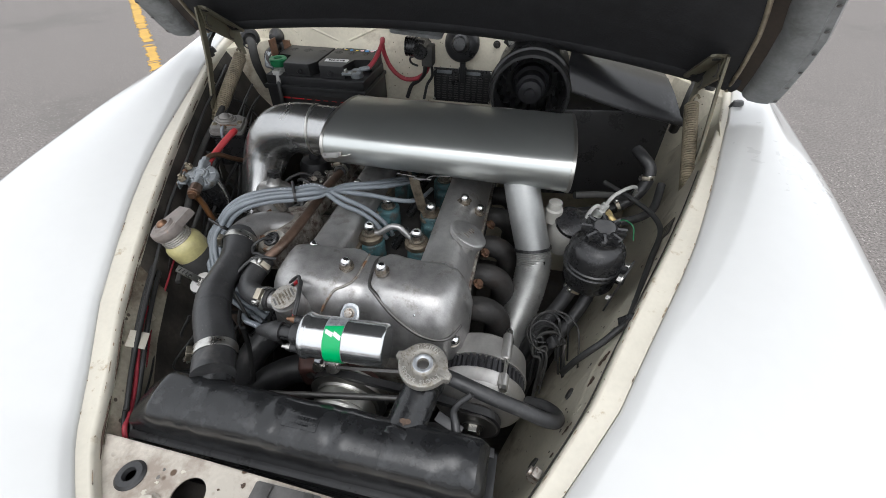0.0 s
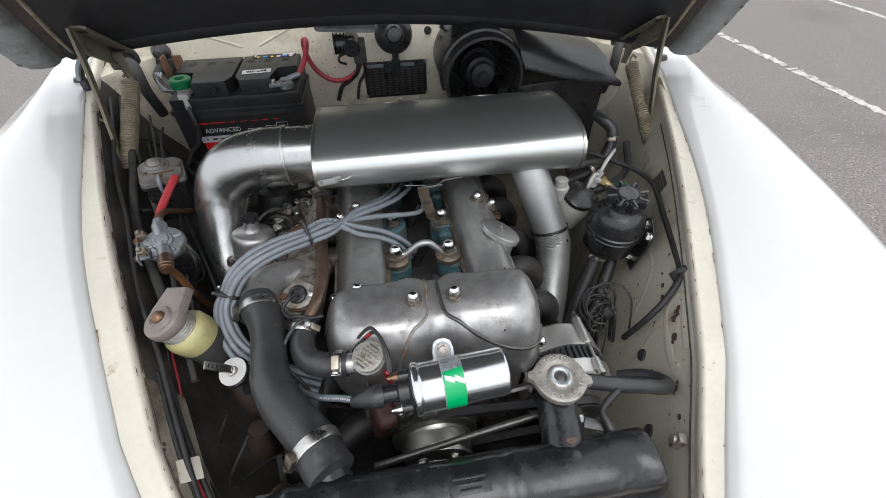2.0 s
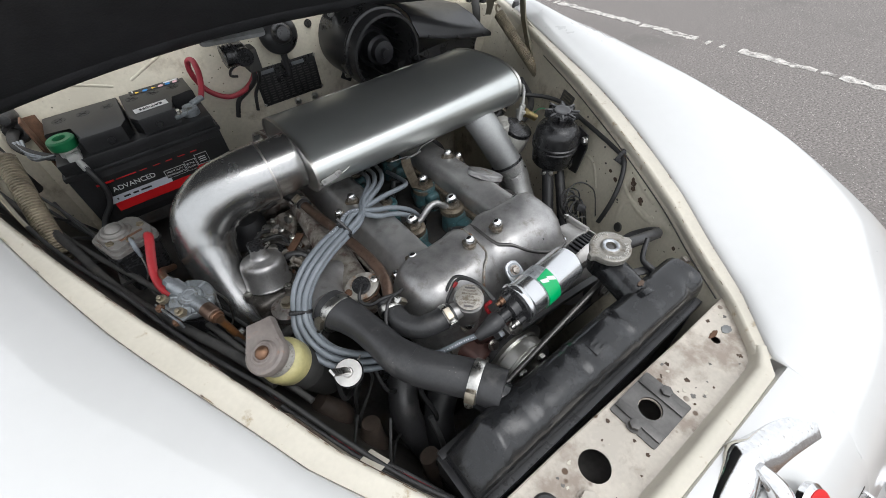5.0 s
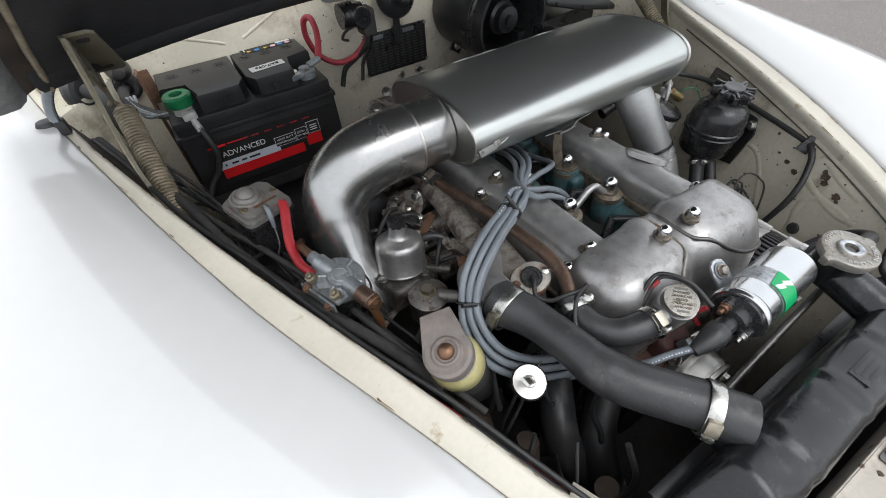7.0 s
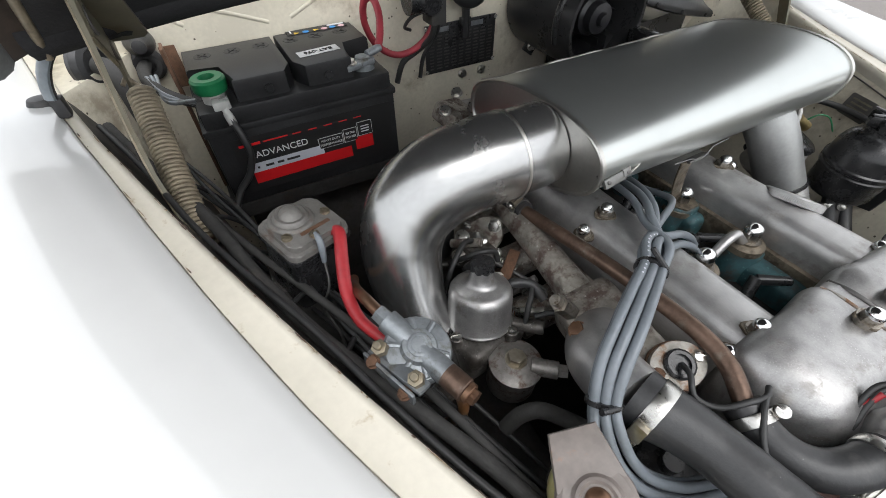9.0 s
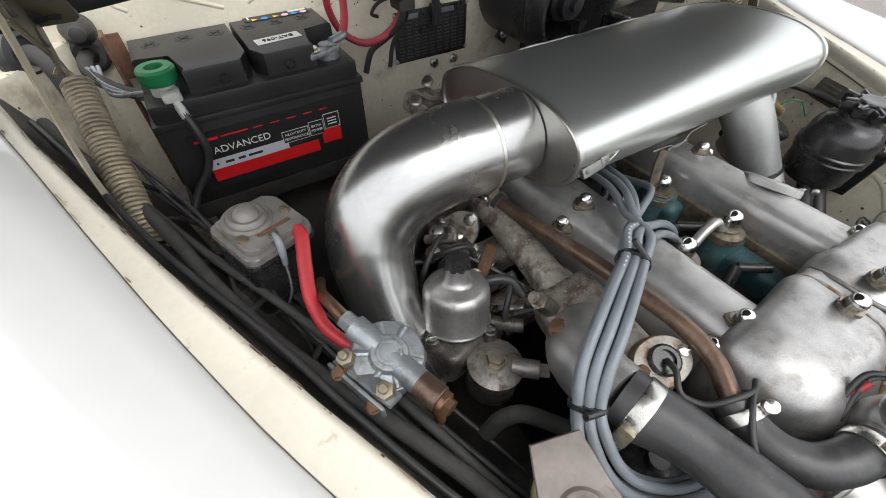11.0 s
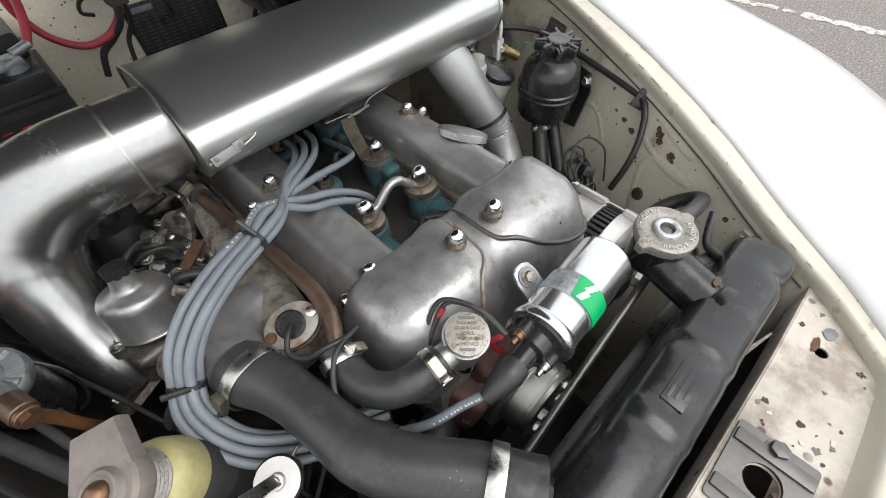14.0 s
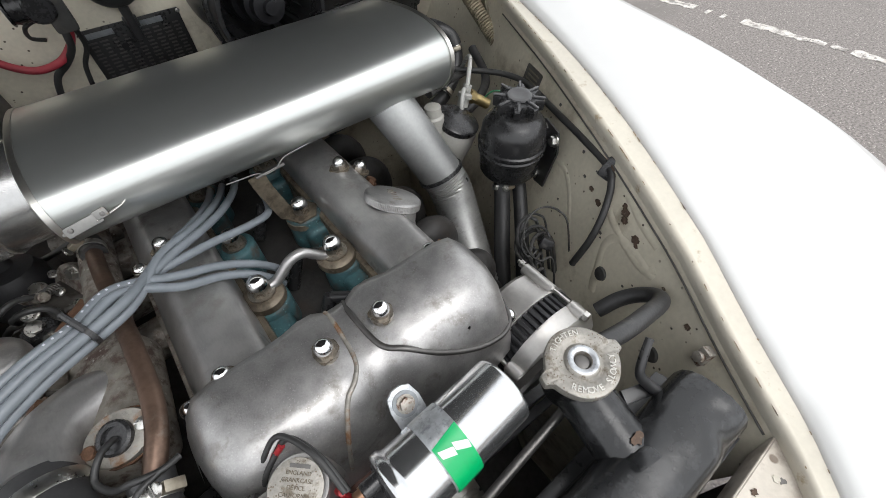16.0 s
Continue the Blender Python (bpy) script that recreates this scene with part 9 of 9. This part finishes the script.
for k in range(3):
    y = 0.24 + 0.09 * k
    x = -half_width(y) + 0.06
    bm = B()
    tube(bm, [(x + rng.uniform(0, 0.03), y + rng.uniform(-0.02, 0.02), z) for z in (0.80, 0.75, 0.70, 0.62, 0.54)], [0.014, 0.024, 0.028, 0.03, 0.03], 14, 4)
    part("duct", bm, "rust_bay", lowc, "grimy brown duct")
for k in range(9):
    a = Vector((rng.uniform(-0.30, -0.16), rng.uniform(0.25, 0.42), 0.88))
    cable("wire", [a, a + Vector((rng.uniform(-0.03, 0.03), rng.uniform(-0.04, 0.02), -0.05)), a + Vector((rng.uniform(-0.05, 0.05), rng.uniform(-0.06, 0.02), -0.12)), a + Vector((rng.uniform(-0.06, 0.06), rng.uniform(-0.06, 0.06), -0.22))], rng.uniform(0.002, 0.004), "black_cable", lowc, "", 6)
cable("big_hose", [(-0.17, 0.40, 0.80), (-0.2, 0.36, 0.79), (-0.22, 0.32, 0.76), (-0.21, 0.28, 0.70)], 0.024, "rubber", lowc, "black rubber hose", 14)
dist = thing("distributor", "dark distributor below the lead bundle", "distributor", (-0.18, 0.40, 0.75))
bm = B()
lathe(bm, (-0.185, 0.41, 0.74), (-0.19, 0.40, 0.83), [(0, 0), (0, 0.025), (0.04, 0.028), (0.042, 0.036), (0.065, 0.036), (0.08, 0.028), (0.085, 0.01), (0.10, 0.01), (0.10, 0)], 28)
part("cap", bm, "black_plastic", dist)
stay = thing("radiator_stay", "thin dark steel stay behind the radiator", "stay", (0.0, 0.25, 0.85))
cable("rod", [(-0.10, 0.236, 0.86), (0.02, 0.244, 0.885), (0.12, 0.25, 0.905)], 0.0045, "steel_dark", stay, "", 10)


# ---------------------------------------------------------------- front panel details
plate2 = thing("bonnet_catch_plate", "grey steel catch plate bolted to the front panel", "catch plate", (0.003, 0.089, 0.9))
bm = B()
pts = rounded(0.078, 0.062, 0.003, 2)
vs = [bm.verts.new((x, y, 0)) for x, y in pts]
ed = [bm.edges.new((vs[i], vs[(i + 1) % len(vs)])) for i in range(len(vs))]
vs2 = [bm.verts.new((x, y, 0)) for x, y in circle(0.0145, 24)]
ed += [bm.edges.new((vs2[i], vs2[(i + 1) % 24])) for i in range(24)]
bmesh.ops.triangle_fill(bm, use_beauty=True, edges=ed)
ext = bmesh.ops.extrude_face_region(bm, geom=bm.faces[:])
bmesh.ops.translate(bm, vec=(0, 0, 0.003), verts=[v for v in ext["geom"] if isinstance(v, bmesh.types.BMVert)])
bmesh.ops.transform(bm, matrix=Matrix.Translation((0.003, 0.089, 0.8992)), verts=bm.verts)
part("plate", bm, "steel_dark", plate2, "worn bare steel plate")
for x in (-0.021, 0.027):
    bm = B()
    box(bm, (x, 0.089, 0.9034), (0.012, 0.060, 0.003), 0.0012)
    part("ridge", bm, "steel_dark", plate2)
for x in (-0.030, 0.0345):
    place(plate2, "plate_bolt", hex_bolt, "steel_dark", (x, 0.089, 0.9030), (0, 0, 1))
bm = B()
lathe(bm, (-0.177, 0.094, 0.901), (-0.177, 0.094, 2), [(0, 0.006), (0, 0.016), (0.003, 0.0165), (0.006, 0.0135), (0.006, 0.0075), (0.0, 0.006)], 28)
tagged(obj("grommet", bm, "rubber"), "black rubber grommet in the front panel", "grommet")
place(slam, "panel_nut", hex_bolt, "cream_worn", (-0.137, 0.071, 0.9035), (0, 0, 1), "", 12, 1.4)
bm = B()
rng = random.Random(3)
prism(bm, [(0.187 + 0.008 * math.cos(a) * rng.uniform(0.85, 1.15), 0.0885 + 0.0058 * math.sin(a) * rng.uniform(0.85, 1.15)) for a in np.linspace(0, 6.1, 30)], Matrix.Translation((0, 0, 0.8955)), 0.0006)
part("paint_chip", bm, "bonnet_edge", slam, "grey chipped patch")
bm = B()
prism(bm, [(0.165 + 0.010 * math.cos(a) * rng.uniform(0.85, 1.15), 0.0955 + 0.0032 * math.sin(a) * rng.uniform(0.8, 1.2)) for a in np.linspace(0, 6.0, 22)], Matrix.Translation((0, 0, 0.8958)), 0.0005)
part("rust_patch", bm, "rust_bolt", slam, "rust round a screw hole")

rng = random.Random(77)
for k in range(80):
    y = rng.uniform(0.048, 0.116)
    x = rng.uniform(-1, 1) * (half_width(y) - 0.012)
    if min(math.hypot(x - cx, y - cy) for cx, cy in ((-0.102, 0.09), (0.003, 0.089), (-0.177, 0.094), (0.16, 0.089))) < 0.026 or abs(x - 0.003) < 0.045:
        continue
    r = rng.uniform(0.001, 0.0042)
    bm = B()
    prism(bm, [(r * rng.uniform(0.4, 1.2) * math.cos(a), r * rng.uniform(0.4, 1.2) * math.sin(a)) for a in np.linspace(0, 2 * math.pi, 14)[:-1]], Matrix.Translation((x, y, 0.8994 - LEANS * x)), 0.0003)
    part("paint_flake", bm, ("rust_patch", "rust_patch", "cream_lip", "grey_box")[k % 4], slam)

# grille top, badge and over-rider
gr = thing("radiator_grille", "chrome grille top with a round badge", "grille", (0.03, -0.09, 0.7))
bm = B()
rows = []
for k in range(29):
    u = -1 + k / 14
    x = 0.022 + 0.155 * u
    peak = math.exp(-(u / 0.13) ** 2)
    y0 = 0.004 - 0.045 * u * u + 0.008 * peak
    z0 = 0.9185 - 0.030 * abs(u) ** 3 - 0.012 * u * u + 0.004 * peak - LEANS * x
    rows.append([(x, y0 + dy, z0 + dz + 0.008 * peak * bump) for dy, dz, bump in ((0.002, -0.010, 0), (0, 0, 0), (-0.006, 0.004, 0.5), (-0.020, 0.003, 1), (-0.036, -0.008, 1), (-0.048, -0.026, 1), (-0.054, -0.05, 1), (-0.05, -0.07, 0))])
shell(bm, rows, 0.002)
part("surround", bm, "chrome", gr, "chrome grille surround", 60)
for sg in (-1, 1):
    bm = B()
    tube(bm, [(0.022 + sg * 0.150, -0.050, 0.865), (0.022 + sg * 0.165, -0.085, 0.83), (0.022 + sg * 0.165, -0.12, 0.76), (0.022 + sg * 0.15, -0.15, 0.62)], 0.02, 14, 5)
    part("side_surround", bm, "chrome", gr, "", 60)
bm = B()
tube(bm, [(0.022, -0.018, 0.925), (0.022, -0.045, 0.912), (0.022, -0.085, 0.87), (0.022, -0.12, 0.82), (0.022, -0.15, 0.72), (0.022, -0.16, 0.6)], [0.006, 0.012, 0.015, 0.016, 0.015, 0.014], 14, 6)
part("centre_bar", bm, "chrome", gr, "chrome centre bar", 60)
bn = Vector((0.05, -0.75, 0.66)).normalized()
bc = Vector((0.036, -0.080, 0.893))
bm = B()
lathe(bm, bc - bn * 0.004, bc + bn, [(0, 0), (0, 0.034), (0.006, 0.034), (0.010, 0.030), (0.010, 0)], 36)
bd0 = part("badge", bm, "chrome", gr, "round chrome badge")
bm = B()
lathe(bm, bc + bn * 0.006, bc + bn, [(0, 0.019), (0, 0.030), (0.001, 0.030), (0.001, 0.019)], 36)
part("red_ring", bm, "red_label", bd0, "red enamel ring")
bm = B()
lathe(bm, bc + bn * 0.006, bc + bn, [(0, 0), (0, 0.019), (0.004, 0.015), (0.006, 0.008), (0.0065, 0)], 28)
part("centre", bm, "zinc", bd0, "plain metal centre")
for k in range(14):
    x = -0.10 + 0.019 * k + 0.007
    bm = B()
    box(bm, (x, -0.135, 0.70), (0.004, 0.02, 0.26), 0.001)
    part("slat", bm, "chrome", gr)
bm = B()
box(bm, (0.03, -0.12, 0.69), (0.27, 0.012, 0.27), 0.002)
part("backing", bm, "bay_dark", gr)
ov = thing("bumper", "chrome front bumper with over-riders", "bumper", (0, -0.28, 0.45))
bm = B()
rows = []
for k in range(21):
    x = -0.84 + 1.68 * k / 20
    y = -0.30 + 0.16 * (abs(x) / 0.84) ** 3
    rows.append([(x, y + dy, 0.47 + dz) for dy, dz in ((0.02, 0.065), (-0.01, 0.06), (-0.028, 0.03), (-0.03, 0.0), (-0.028, -0.03), (-0.01, -0.06), (0.02, -0.065))])
shell(bm, rows, 0.003)
part("blade", bm, "chrome", ov, "curved chrome blade", 60)
for x in (-0.38, 0.40):
    bm = B()
    box(bm, (x, -0.262, 0.52), (0.055, 0.10, 0.22), 0.022, None, 4)
    part("over_rider", bm, "chrome", ov, "upright chrome over-rider", 60)
    bm = B()
    box(bm, (x, -0.20, 0.45), (0.04, 0.12, 0.04), 0.004)
    part("bumper_iron", bm, "bay_dark", ov)

# mulch bed in front of the car
mb = B()
rng = random.Random(21)
for k in range(2600):
    x, y = rng.uniform(0.2, 2.4), rng.uniform(-1.3, -0.22)
    a, l2, w = rng.uniform(0, 3.14), rng.uniform(0.012, 0.04), rng.uniform(0.004, 0.010)
    c, s_ = math.cos(a), math.sin(a)
    z = rng.uniform(0.012, 0.03)
    t1 = rng.uniform(-0.008, 0.008)
    p = [(-l2, -w), (l2, -w), (l2, w), (-l2, w)]
    lo = [mb.verts.new((x + u * c - v * s_, y + u * s_ + v * c, z + t1 * (u / l2))) for u, v in p]
    hi = [mb.verts.new((x + u * c - v * s_, y + u * s_ + v * c, z + 0.004 + t1 * (u / l2))) for u, v in p]
    mb.faces.new(hi)
    for i in range(4):
        mb.faces.new((lo[i], lo[(i + 1) % 4], hi[(i + 1) % 4], hi[i]))
M["mulch"] = surface("brown_bark_mulch", (0.13, 0.085, 0.06), 0.85, 0, 0.6, 9, 0.8, 120, stain=(0.32, 0.25, 0.18), stain_amount=0.25, stain_scale=14)
tagged(obj("bark_mulch", mb, "mulch"), "loose brown bark mulch and twigs on the ground", "mulch", kind="stuff")
mb = B()
prism(mb, [(-4, -3), (5, -3), (5, -0.2), (-4, -0.2)], Matrix.Translation((0, 0, 0.002)), 0.010, 0.003)
tagged(obj("planting_bed", mb, "mulch"), "brown planting bed in front of the car", "planting bed", kind="structure")
